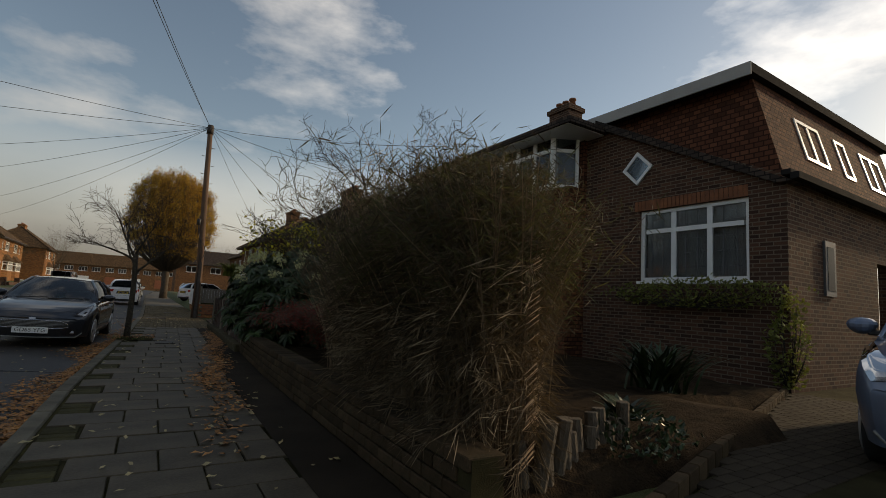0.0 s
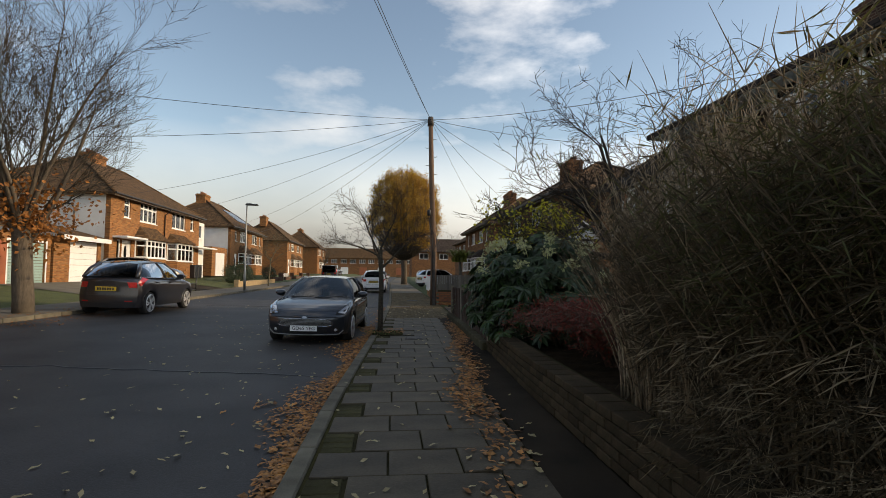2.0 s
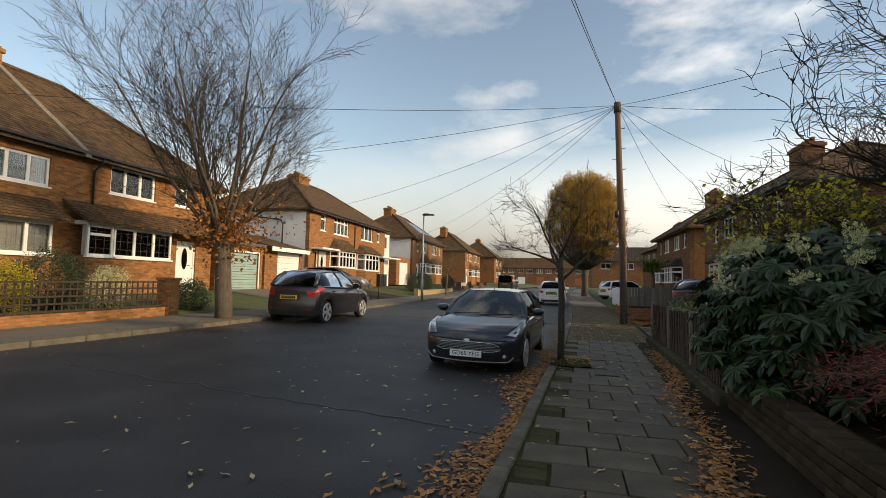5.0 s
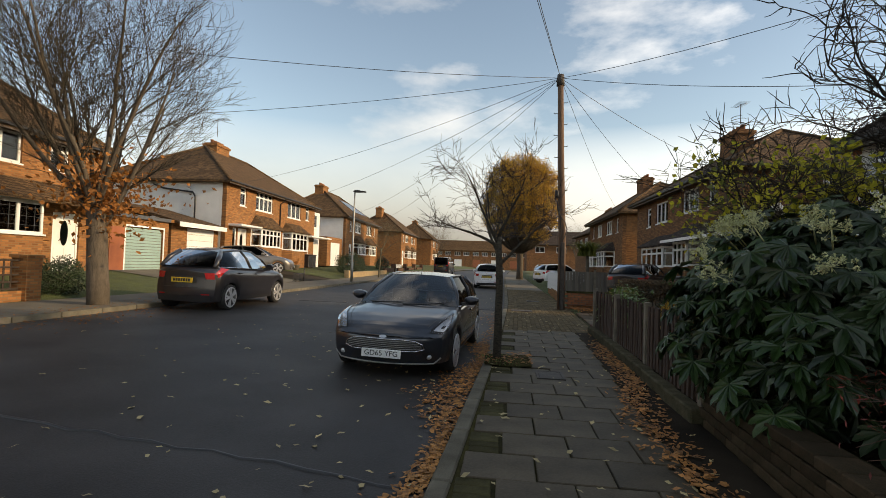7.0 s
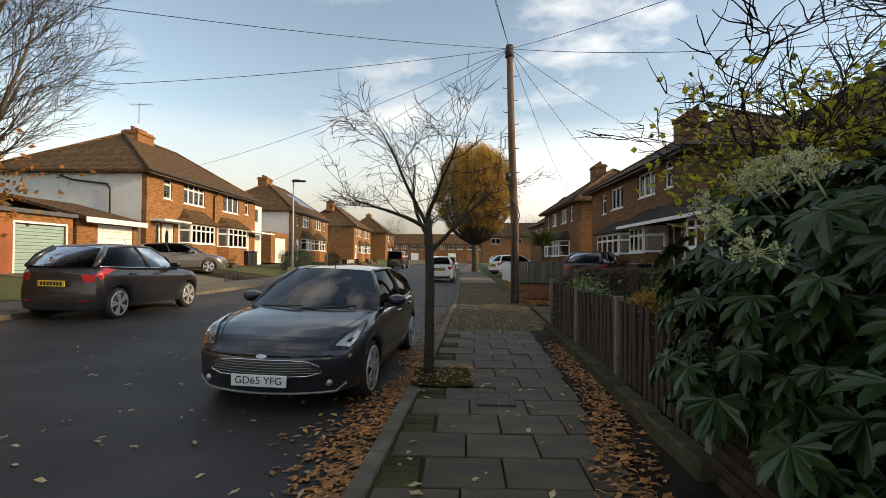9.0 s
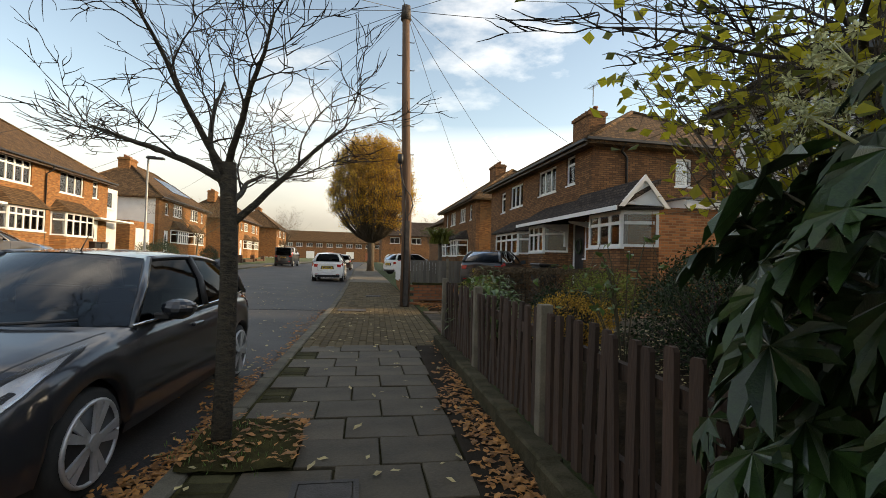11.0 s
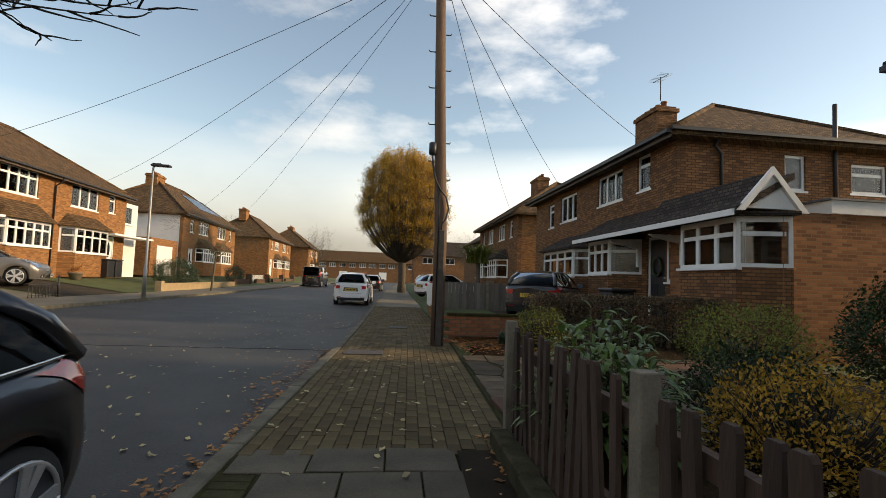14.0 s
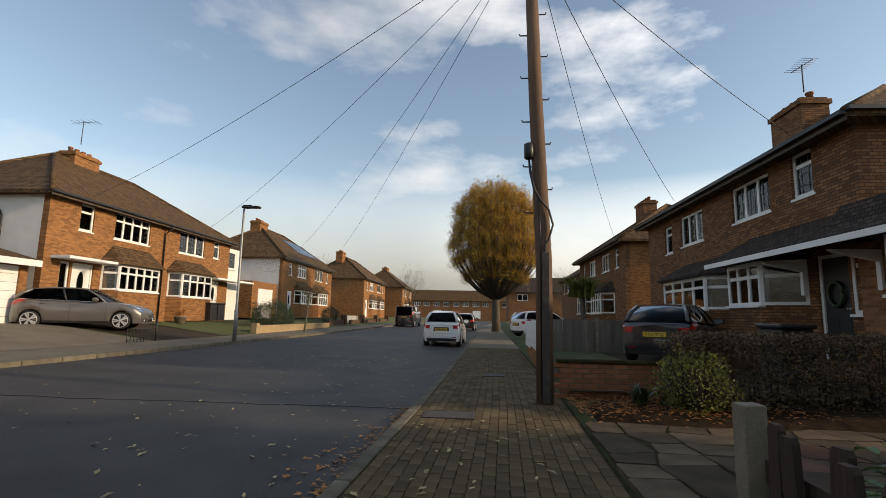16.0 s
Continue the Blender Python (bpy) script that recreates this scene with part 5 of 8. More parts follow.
        for q in r_["verts"]:
            q.co = Vector((0.065 if q.co.x > 0.35 else q.co.x * 0.10, q.co.y * (0.115 + 0.02 * q.co.z), q.co.z * 0.078))
        o = part("mirror", bm, colour, c)
        o.matrix_basis = pose(gb[0].x + 0.30, (W / 2 + 0.07) * s, gb[0].z + 0.085, 0, 0, -8 * s)
        part("mirror_arm", boxes((gb[0].x + 0.27, gb[0].x + 0.33, min(W * 0.44 * s, (W / 2 + 0.03) * s), max(W * 0.44 * s, (W / 2 + 0.03) * s), gb[0].z - 0.0, gb[0].z + 0.05), bevel=0.012), M["black"], c)
        for hx in (L * 0.53, L * 0.74):
            bm = boxes((-0.09, 0.09, -0.012, 0.022, -0.014, 0.014), bevel=0.008)
            o = part("door_handle", bm, colour, c)
            o.matrix_basis = pose(hx, (hw(hx) * 0.985 + 0.004) * s, tz(hx) - 0.14, 0, 0, 0 if s > 0 else 180)
    # seats and dashboard behind the glass
    part("interior", boxes((base[0][0] + 0.25, base[0][0] + 0.5, -W * 0.36, W * 0.36, 0.5, 0.93 * hs), (L * 0.52, L * 0.55, -W * 0.31, -0.08, 0.5, 1.12 * hs), (L * 0.52, L * 0.55, 0.08, W * 0.31, 0.5, 1.12 * hs),
                           (L * 0.74, L * 0.77, -W * 0.30, W * 0.30, 0.5, 1.05 * hs), bevel=0.02), M["black"], c)
    for x in (base[0][0] - 0.02, L * 0.565, L * 0.765):
        patch("panel_gap", [(x, 0.3), (x + 0.008, 0.3), (x + 0.008, 4.9), (x, 4.9)], M["black"], off=0.002)
    patch("sill", [(xf + 0.36, 0.02), (xr - 0.36, 0.02), (xr - 0.36, 0.5), (xf + 0.36, 0.5)], M["black"], off=0.004)
    patch("bonnet_gap", [(0.10, 5.72), (base[0][0] - 0.2, 5.15), (base[0][0] - 0.2, 5.19), (0.10, 5.76)], M["black"], off=0.002)
    fw = hw(0)
    if kind != "van":
        # wipers at the foot of the screen
        for ya, yb in ((-0.55, 0.02), (0.02, 0.56)):
            tb = Tubes()
            q = []
            for i in range(9):
                y = ya + (yb - ya) * i / 8
                u = y / gb[0].y
                x = gb[0].x - bw * (1 - abs(u) ** 2.2)
                q.append((x + 0.01, y, gb[0].z + 0.022 + 0.03 * (1 - i / 8)))
            tb.add(q, [0.011] * 9, 5)
            tb.out("wiper", M["black"], c)
        patch("scuttle", [(base[0][0] - 0.40, 7.99), (base[0][0] - 0.06, 5.4), (base[0][0] + 0.02, 5.4), (base[0][0] - 0.33, 7.99)], M["black"], off=0.003)
        # swept headlights: bright reflector bowl under a clear lens
        patch("headlight", [(0.03, 4.05), (0.68, 4.42), (0.84, 5.02), (0.03, 5.55)], M["black"], "clear swept headlight", 0.003)
        patch("headlight_reflector", [(0.06, 4.3), (0.56, 4.52), (0.72, 4.96), (0.06, 5.38)], M["lamp_silver"], "", 0.006)
        patch("headlight_lens", [(0.03, 4.05), (0.68, 4.42), (0.84, 5.02), (0.03, 5.55)], M["lens"], "", 0.014)
        patch("indicator", [(0.10, 4.30), (0.50, 4.5), (0.50, 4.62), (0.10, 4.52)], M["chrome"], "", 0.009)
        patch("headlight_bulb", [(0.12, 4.75), (0.22, 4.78), (0.22, 5.05), (0.12, 5.1)], M["black"], "", 0.009)
        # grille in a bright frame, lower intake, lip
        g1, g0 = fw * 0.72, fw * 0.56
        face("grille", [(0.395, -g0, g0), (0.425, -g1, g1), (0.49, -g1 * 0.95, g1 * 0.95), (0.535, -g0, g0), (0.552, -g0 * 0.6, g0 * 0.6)], M["black"], 0.004)
        for i in range(5):
            z = 0.425 + i * 0.025
            w = float(np.interp(z, [0.395, 0.425, 0.49, 0.535], [g0, g1, g1 * 0.95, g0])) - 0.02
            rail("grille_bar", [(-w, z), (w, z)], 0.0045, M["lamp_steel"], 0.008)
        rail("grille_frame", [(-g1, 0.425), (-g0, 0.395), (g0, 0.395), (g1, 0.425), (g1 * 0.95, 0.49), (g0, 0.535), (g0 * 0.6, 0.552), (-g0 * 0.6, 0.552), (-g0, 0.535), (-g1 * 0.95, 0.49), (-g1, 0.425)], 0.006, M["chrome"] if kind == "hatch" else M["black"], 0.008)
        face("lower_intake", [(0.235, -fw * 0.62, fw * 0.62), (0.34, -fw * 0.56, fw * 0.56), (0.36, -fw * 0.5, fw * 0.5)], M["black"], 0.004)
        for s in (1, -1):
            face("fog_recess", [(0.25, fw * 0.66 * s, fw * 0.90 * s), (0.38, fw * 0.70 * s, fw * 0.86 * s)], M["black"], 0.004)
            p = bow(0, fw * 0.79 * s, 0.315 * hs)
            tb = Tubes()
            tb.add([(p.x + 0.03, p.y, p.z), (p.x - 0.012, p.y, p.z)], [0.034, 0.032], 12)
            tb.out("fog_lamp", M["alloy"], c)
        rail("bumper_lip", [(-fw * 0.98, 0.30), (-fw * 0.86, 0.215), (fw * 0.86, 0.215), (fw * 0.98, 0.30)], 0.012, M["lamp_steel"] if kind == "hatch" else M["black"], 0.004)
    else:
        patch("headlight", [(0.06, 3.2), (0.4, 3.4), (0.35, 4.8), (0.05, 4.8)], M["lens"], "clear headlight")
        face("grille", [(0.40, -fw * 0.6, fw * 0.6), (0.52, -fw * 0.6, fw * 0.6)], M["black"], 0.004)
    bm = bmesh.new()
    bmesh.ops.create_circle(bm, cap_ends=True, segments=20, radius=1)
    for q in bm.verts:
        q.co = Vector((0.012 + q.co.y * 0.008, q.co.x * 0.052, (0.585 + q.co.y * 0.020) * hs))
    part("badge", bm, M["alloy"], c)
    # tail: lamps, lower bumper, plate
    patch("tail_light", [(L - 0.60, 4.55), (L - 0.07, 3.2), (L - 0.012, 4.3), (L - 0.34, 5.1)], M["tail_red"], "red tail light", 0.008)
    tw = hw(L)
    for s in (1, -1):
        face("tail_lamp_inner", [(0.72, tw * 0.72 * s, tw * 0.96 * s), (0.86, tw * 0.66 * s, tw * 0.95 * s)], M["tail_red"], 0.006, True)
        face("rear_reflector", [(0.36, tw * 0.62 * s, tw * 0.86 * s), (0.385, tw * 0.62 * s, tw * 0.86 * s)], M["tail_red"], 0.007, True)
    face("rear_bumper", [(0.21, -tw * 0.85, tw * 0.85), (0.32, -tw * 0.88, tw * 0.88), (0.335, -tw * 0.86, tw * 0.86)], M["black"], 0.006, True)
    rail("tailgate_gap", [(-tw * 0.7, 0.86), (-tw * 0.68, 0.53), (tw * 0.68, 0.53), (tw * 0.7, 0.86)], 0.004, M["black"], 0.001, True)
    face("plate_recess", [(0.60, -0.34, 0.34), (0.78, -0.30, 0.30)], M["black"], 0.003, True)
    for end, text, colr in ((0, plate[0], "plate_white"), (1, rear_plate or "", "plate_yellow")):
        x, rz, z = (-0.022, -90, 0.30 * hs) if end == 0 else (L + 0.016, 90, 0.635 * hs)
        pl = part("number_plate", boxes((-0.26, 0.26, -0.008, 0.008, 0, 0.111), bevel=0.003), M[colr], c, "white number plate" if end == 0 else "yellow number plate")
        pl.matrix_basis = pose(x, 0, z, 0, 0, rz)
        if text:
            cu = bpy.data.curves.new("plate_text", "FONT")
            cu.body, cu.size, cu.align_x, cu.align_y, cu.extrude = text, 0.098, "CENTER", "CENTER", 0.001
            cu.materials.append(M["black"])
            o = new("plate_text", cu)
            o.parent = pl
            o.matrix_basis = pose(0, -0.010, 0.056, 90, 0, 0)
        else:
            part("plate_marks", boxes(*[(-0.21 + i * 0.062, -0.165 + i * 0.062, -0.0105, -0.0085, 0.022, 0.09) for i in range(7)]), M["black"], pl)
    # wheels
    for wxp in (xf, xr):
        for s in (1, -1):
            yo = (W / 2 - 0.03) * s
            tb = Tubes()
            tb.add([(wxp, yo - 0.19 * s, rw), (wxp, yo - 0.18 * s, rw), (wxp, yo - 0.02 * s, rw), (wxp, yo, rw)], [rw - 0.03, rw, rw, rw - 0.03], 28)
            ty = tb.out("wheel", M["rubber"], c, "black tyre on an alloy wheel")
            tb = Tubes()
            tb.add([(wxp, yo - 0.06 * s, rw), (wxp, yo + 0.004 * s, rw)], [0.232, 0.232], 24)
            tb.out("rim_dark", M["black"], ty)
            bm = bmesh.new()
            for a in range(10):
                t = 2 * math.pi * (a // 2) / 5 + (0.17 if a % 2 else -0.17)
                r = bmesh.ops.create_cube(bm, size=1.0)
                for q in r["verts"]:
                    px, py, pz = q.co.x * 0.195 + 0.128, q.co.y * 0.016, q.co.z * (0.026 + 0.03 * (q.co.x + 0.5))
                    q.co = Vector((wxp + px * math.cos(t) - pz * math.sin(t), yo + 0.012 * s + py, rw + px * math.sin(t) + pz * math.cos(t)))
            r = bmesh.ops.create_cone(bm, cap_ends=True, segments=16, radius1=0.05, radius2=0.045, depth=0.03)
            for q in r["verts"]:
                q.co = Vector((wxp + q.co.x, yo + 0.014 * s + q.co.z, rw + q.co.y))
            part("rim", bm, M["alloy"], ty, "silver spoked alloy rim")
            tb = Tubes()
            tb.add([(wxp + 0.234 * math.cos(q * math.pi / 14), yo + 0.006 * s, rw + 0.234 * math.sin(q * math.pi / 14)) for q in range(29)], [0.014] * 29, 6)
            tb.out("rim_edge", M["alloy"], ty)
    return c


ZR = lambda x, y: road_z(x, y)
fi = car("parked_car", pose(-1.57, 12.28, ZR(-1.42, 13.5), 1.0, 0, 85.6) @ Matrix.Diagonal((0.98, 0.92, 0.88, 1)), 3.97, 1.73, 1.42, M["paint_grey"], "dark grey hatchback parked at the near kerb, facing the walker", "hatch", ("GD65 YFG", "white"))
yz = ZR(-7.4, 19)
car("parked_car", pose(-7.35, 21.1, yz, -1.0, 0, -91.0), 3.95, 1.70, 1.50, M["paint_plum"], "dark grey hatchback parked across the road, seen from behind", "hatch")
car("parked_car", pose(-0.50, 39.6, ZR(-0.5, 37), 0, 0, -92.0), 4.0, 1.65, 1.50, M["paint_white"], "white hatchback parked at the near kerb, seen from behind", "estate")
car("parked_car", pose(-0.1, 61.0, ZR(-0.1, 59), 0, 0, -93.0), 4.1, 1.75, 1.48, M["paint_black"], "black hatchback parked at the kerb by the yellow tree", "estate")
car("parked_van", pose(-5.9, 66.0, ZR(-5.9, 63), 0, 0, -93.0), 4.9, 1.90, 1.95, M["paint_black"], "black van parked across the road", "van")
ah = -34.0
ad = Vector((math.sin(radians(34)), math.cos(radians(34)), 0))
car("parked_car", pose(5.0 + ad.x * 4.2, 26.9 + ad.y * 4.2, right_z(28) + 0.06, 0, 0, 90 + ah + 180), 4.2, 1.76, 1.45, M["paint_black"], "black hatchback parked on the paved drive", "hatch", rear_plate="SY03 ETD")
car("parked_car", pose(-11.4, 32.9, left_z(-12.6, 33) + 0.02, 0, 0, 90 + 115), 4.25, 1.79, 1.47, M["paint_bronze"], "grey-bronze hatchback parked on a drive", "hatch")
car("parked_car", pose(4.12, 2.2, 0.05, 0, 0, 10.0), 4.1, 1.75, 1.5, M["paint_blue"], "silver-blue car parked nose out on the paved drive", "hatch")
car("parked_car", pose(6.6, 45.0, right_z(45), 0, 0, -150), 4.2, 1.75, 1.45, M["paint_white"], "pale car parked on a drive behind the fence", "estate")


# ---- trees ----
def tree(name, base, spec, material, label, seed, twig_mat=None, parent_label=""):
    """A tree grown from a trunk by repeated forking. Returns root, list of tip points."""
    r = random.Random(seed)
    t = root(name, pose(*base), label, "tree")
    tb, tw, tips = Tubes(), Tubes(), []

    def grow(p, d, length, rad, level):
        n = spec["seg"][min(level, len(spec["seg"]) - 1)]
        pts, rs = [Vector(p)], [rad]
        taper = spec["taper"][min(level, len(spec["taper"]) - 1)]
        d = Vector(d).normalized()
        for i in range(n):
            j = spec["wander"][min(level, len(spec["wander"]) - 1)]
            d = (d + Vector((r.uniform(-j, j), r.uniform(-j, j), r.uniform(-j, j))) + Vector((0, 0, spec["lift"][min(level, len(spec["lift"]) - 1)]))).normalized()
            if level > 0 and pts[-1].z < spec.get("floor", 0) and d.z < 0.12:
                d = Vector((d.x, d.y, 0.12)).normalized()
            pts.append(pts[-1] + d * length / n)
            rs.append(rad * (1 - (1 - taper) * (i + 1) / n))
        (tb if level < spec["thick"] else tw).add(pts, rs, 8 if level == 0 else (6 if level == 1 else (4 if level < spec["thick"] else 3)))
        if level >= spec["levels"]:
            tips.extend(pts[1:])
            return
        kids = spec["kids"][min(level, len(spec["kids"]) - 1)]
        for k in range(kids):
            u = spec["from"][min(level, len(spec["from"]) - 1)]
            q = 1.0 if (k == 0 and level > 0) else u + (1 - u) * (k + r.random()) / kids
            f = q * n
            i = min(int(f), n - 1)
            at = pts[i].lerp(pts[i + 1], f - i)
            dd = (pts[i + 1] - pts[i]).normalized()
            a = spec["angle"][min(level, len(spec["angle"]) - 1)] * r.uniform(0.6, 1.25)
            if k == 0 and level > 0:
                a *= 0.4
            ax = dd.cross(Vector((r.uniform(-1, 1), r.uniform(-1, 1), r.uniform(-0.6, 0.6)))).normalized()
            if level == 0 and "ring" in spec:
                az = 2 * math.pi * (k + r.uniform(-0.3, 0.3)) / kids + spec["ring"]
                ax = Vector((-math.sin(az), math.cos(az), 0))
            nd = Matrix.Rotation(radians(a), 3, ax) @ dd
            if "flat" in spec and level > 0:
                nd.z *= spec["flat"]
            rr = rs[i] * spec["shrink"][min(level, len(spec["shrink"]) - 1)]
            grow(at, nd, spec["len"][min(level, len(spec["len"]) - 1)] * r.uniform(0.7, 1.2), max(rr, spec.get("min", 0.003)), level + 1)

    grow((0, 0, -0.05), (spec.get("lean", 0), spec.get("lean_y", 0), 1), spec["height"], spec["rad"], 0)
    tb.out("trunk", material, t)
    if tw.v:
        tw.out("twigs", twig_mat or material, t)
    return t, tips


# big bare pollarded tree across the road, rusty leaves at its fork
BT = dict(height=2.2, rad=0.23, taper=[0.85, 0.25, 0.3, 0.35, 0.5], seg=[5, 8, 6, 5, 4], wander=[0.04, 0.09, 0.15, 0.20, 0.24], lift=[0.0, 0.04, 0.06, 0.05, 0.04],
          kids=[15, 10, 8, 5], **{"from": [0.72, 0.18, 0.2, 0.2]}, angle=[27, 40, 38, 38], shrink=[0.32, 0.42, 0.5, 0.6], len=[4.1, 1.8, 0.95, 0.5], levels=4, thick=2, ring=0.4, min=0.0052)
bt, tips = tree("street_tree", (-9.0, 16.6, far_z(15) - 0.03), BT, M["bark"], "large bare street tree with a few rusty leaves", 4, M["bark_trunk"])
lv = Leaves(3)
for i in range(1500):
    a, rr = lv.r.uniform(0, 6.28), abs(lv.r.gauss(0, 0.75))
    lv.add((rr * math.cos(a), rr * math.sin(a), 2.35 + lv.r.gauss(0, 0.42) + rr * 0.15), lv.r.uniform(0.09, 0.15), lv.r.uniform(0.06, 0.11))
lv.out("leaves", M["leaf_rust"], bt, "rusty dead leaves clustered at the fork")

# small bare tree at the near kerb
ST = dict(height=1.75, rad=0.060, min=0.0035, taper=[0.78, 0.3, 0.35, 0.4], seg=[7, 9, 6, 5], wander=[0.05, 0.14, 0.24, 0.28], lift=[0.0, -0.02, -0.01, 0.0],
          kids=[6, 8, 6, 3], **{"from": [0.78, 0.25, 0.2, 0.2]}, angle=[52, 46, 46, 45], shrink=[0.52, 0.42, 0.45, 0.6], len=[1.0, 0.46, 0.26, 0.15], levels=4, thick=2, ring=0.2, lean=0.03, floor=1.85)
tree("street_tree", (-0.20, 13.36, 0.0), ST, M["bark_trunk"], "small bare spreading street tree in a mossy pit", 11, M["bark_dark"])

# young bare tree across the road by the drive
YT = dict(ST, height=2.2, rad=0.06, angle=[45, 40, 40, 40], len=[2.0, 0.9, 0.5, 0.3])
yt, tips = tree("street_tree", (-8.6, 41.5, far_z(40)), YT, M["bark_green"], "young bare street tree beside the footway", 5)

# gnarled bare fruit tree in the front garden
FT = dict(height=2.3, rad=0.16, taper=[0.75, 0.3, 0.3, 0.35, 0.4], seg=[5, 10, 8, 6, 4], wander=[0.10, 0.22, 0.30, 0.34, 0.34], lift=[0.0, 0.01, 0.02, 0.01, 0.0],
          kids=[8, 9, 8, 5], **{"from": [0.6, 0.2, 0.15, 0.2]}, angle=[50, 46, 50, 50], shrink=[0.5, 0.45, 0.5, 0.6], len=[2.2, 1.05, 0.48, 0.22], levels=4, thick=2, ring=0.9, lean=-0.2, floor=2.6, min=0.005)
tree("fruit_tree", (4.6, 11.7, right_z(10) - 0.1), FT, M["bark_dark"], "gnarled bare fruit tree in the front garden", 21)

# broad yellowing street tree further up
def clipped_tree(base, h, width, trunk_h, seed):
    t = root("street_tree", pose(*base), "dense round-headed street tree with thin yellow-orange autumn leaves", "tree")
    r = random.Random(seed)
    tb = Tubes()
    tb.add([(0, 0, -0.1), (0.03, 0, trunk_h * 0.5), (0, 0.02, trunk_h), (0, 0, trunk_h + 0.9)], [0.36, 0.31, 0.33, 0.2], 10)
    tw, lf = Tubes(), Leaves(seed)
    lr = Leaves(seed + 1)
    for k in range(420):
        az, u = r.uniform(0, 6.28), math.sqrt(r.random())
        hz = (h - trunk_h)
        top = hz * (0.99 - 0.20 * u ** 3) * r.uniform(0.9, 1.04)
        rr = width / 2 * u
        pts = []
        for i in range(7):
            s = i / 6
            bulge = math.sin(min(1, s * 1.35) * math.pi / 2)
            fade = 1 - 0.16 * max(0, s - 0.6) / 0.4
            q = rr * bulge * fade * r.uniform(0.96, 1.04)
            low = 0.02 + (1 - u) * 0.1
            pts.append((q * math.cos(az), q * math.sin(az), trunk_h + 0.1 + top * (s ** (1.0 + 0.25 * u)) + low))
        tw.add(pts, [0.055, 0.04, 0.03, 0.022, 0.016, 0.011, 0.005], 3)
        for i in range(2, 7):
            for _ in range(6):
                p = Vector(pts[i]) + Vector((r.gauss(0, 0.16), r.gauss(0, 0.16), r.gauss(0, 0.25)))
                e = p + Vector((p.x * 0.06, p.y * 0.06, r.uniform(0.2, 0.45)))
                tw.add([pts[i], p, e], [0.008, 0.007, 0.004], 3)
                dens = 9 if pts[i][2] > trunk_h + hz * 0.3 else 5
                for _ in range(dens):
                    (lf if r.random() < 0.84 else lr).add(p.lerp(e, r.random()) + Vector((r.gauss(0, 0.10), r.gauss(0, 0.10), r.gauss(0, 0.12))), r.uniform(0.07, 0.12), r.uniform(0.05, 0.09))
    tb.out("trunk", M["bark"], t)
    tw.out("twigs", M["bark"], t)
    lf.out("crown", M["leaf_gold"], t, "thin yellow-orange leaves")
    lr.out("crown", M["leaf_rust"], t, "rusty brown leaves")


clipped_tree((2.25, 54.0, rise(54) - 0.05), 11.2, 7.7, 2.3, 8)
FAR = dict(BT, height=2.6, rad=0.2, kids=[9, 6, 5, 3], len=[3.6, 1.9, 1.0, 0.6])
far1, _ = tree("street_tree", (-10.5, 95.0, 0.5), FAR, M["bark"], "distant bare tree near the end of the street", 9)
far2 = copy_thing(far1, pose(-20, 140, 0.5, 0, 0, 80))
far3 = copy_thing(far1, pose(14, 92, 0.5, 0, 0, 140))

# ---- telegraph pole, wires, street lamp ----
PX, PY = 1.86, 22.2
tp = root("telegraph_pole", pose(PX, PY, rise(PY)), "weathered brown wooden telegraph pole with metal steps", "pole")
tb = Tubes()
tb.add([(0, 0, -0.1), (0, 0, 2.0), (-0.1, 0, 4.5), (-0.18, 0, 7.3)], [0.125, 0.118, 0.105, 0.09], 14)
tb.out("pole", M["wood_pole"], tp)
for i in range(12):
    z, s = 2.7 + i * 0.35, (1 if i % 2 else -1)
    tb = Tubes()
    tb.add([(0.08 * s - 0.024 * z, 0, z), (0.2 * s - 0.024 * z, 0, z), (0.21 * s - 0.024 * z, 0, z + 0.03)], [0.011] * 3, 5)
    tb.out("step", M["iron"], tp)
tb = Tubes()
tb.add([(-0.18, 0, 7.1), (-0.18, 0, 7.45)], [0.13, 0.11], 10)
tb.out("cap", M["iron"], tp)
tb = Tubes()
tb.add([(-0.21, -0.06, 3.5), (-0.21, -0.06, 3.52), (-0.21, -0.06, 3.72), (-0.21, -0.06, 3.74)], [0.05, 0.075, 0.075, 0.05], 12)
tb.out("junction_box", M["black"], tp, "black cylindrical cable joint box")
tb = Tubes()
tb.add([(-0.21, -0.06, 3.5), (-0.2, -0.08, 3.3), (-0.15, -0.1, 3.05), (-0.05, -0.13, 2.85), (0.06, -0.13, 2.72), (0.12, -0.12, 2.5), (0.06, -0.13, 2.3), (0.0, -0.125, 2.2), (0.0, -0.13, 0.1)], [0.016] * 9, 5)
tb.add([(-0.21, -0.06, 3.5), (-0.17, -0.09, 3.2), (-0.1, -0.115, 2.9), (-0.06, -0.12, 2.4), (-0.06, -0.125, 0.1)], [0.011] * 5, 5)
tb.out("cable", M["black"], tp)
part("cable_guard", boxes((-0.05, 0.06, -0.15, -0.112, 0.0, 2.1), bevel=0.01), M["iron"], tp)
TOP = Vector((PX - 0.18, PY, 7.35))
ENDS = [(-14.3, 12.5, 5.3), (-14.3, 19.8, 5.3), (-14.6, 33.0, 5.6), (-14.6, 41.0, 5.6), (-14.6, 54, 5.9), (-14.6, 63.0, 5.9), (8.0, 26.4, 5.5), (8.0, 33.0, 5.5), (8.3, 42, 5.6), (7.4, 16.5, 5.0), (7.5, 10, 4.9), (-6.4, -14.0, 6.8), (-6.1, -14.0, 6.7)]
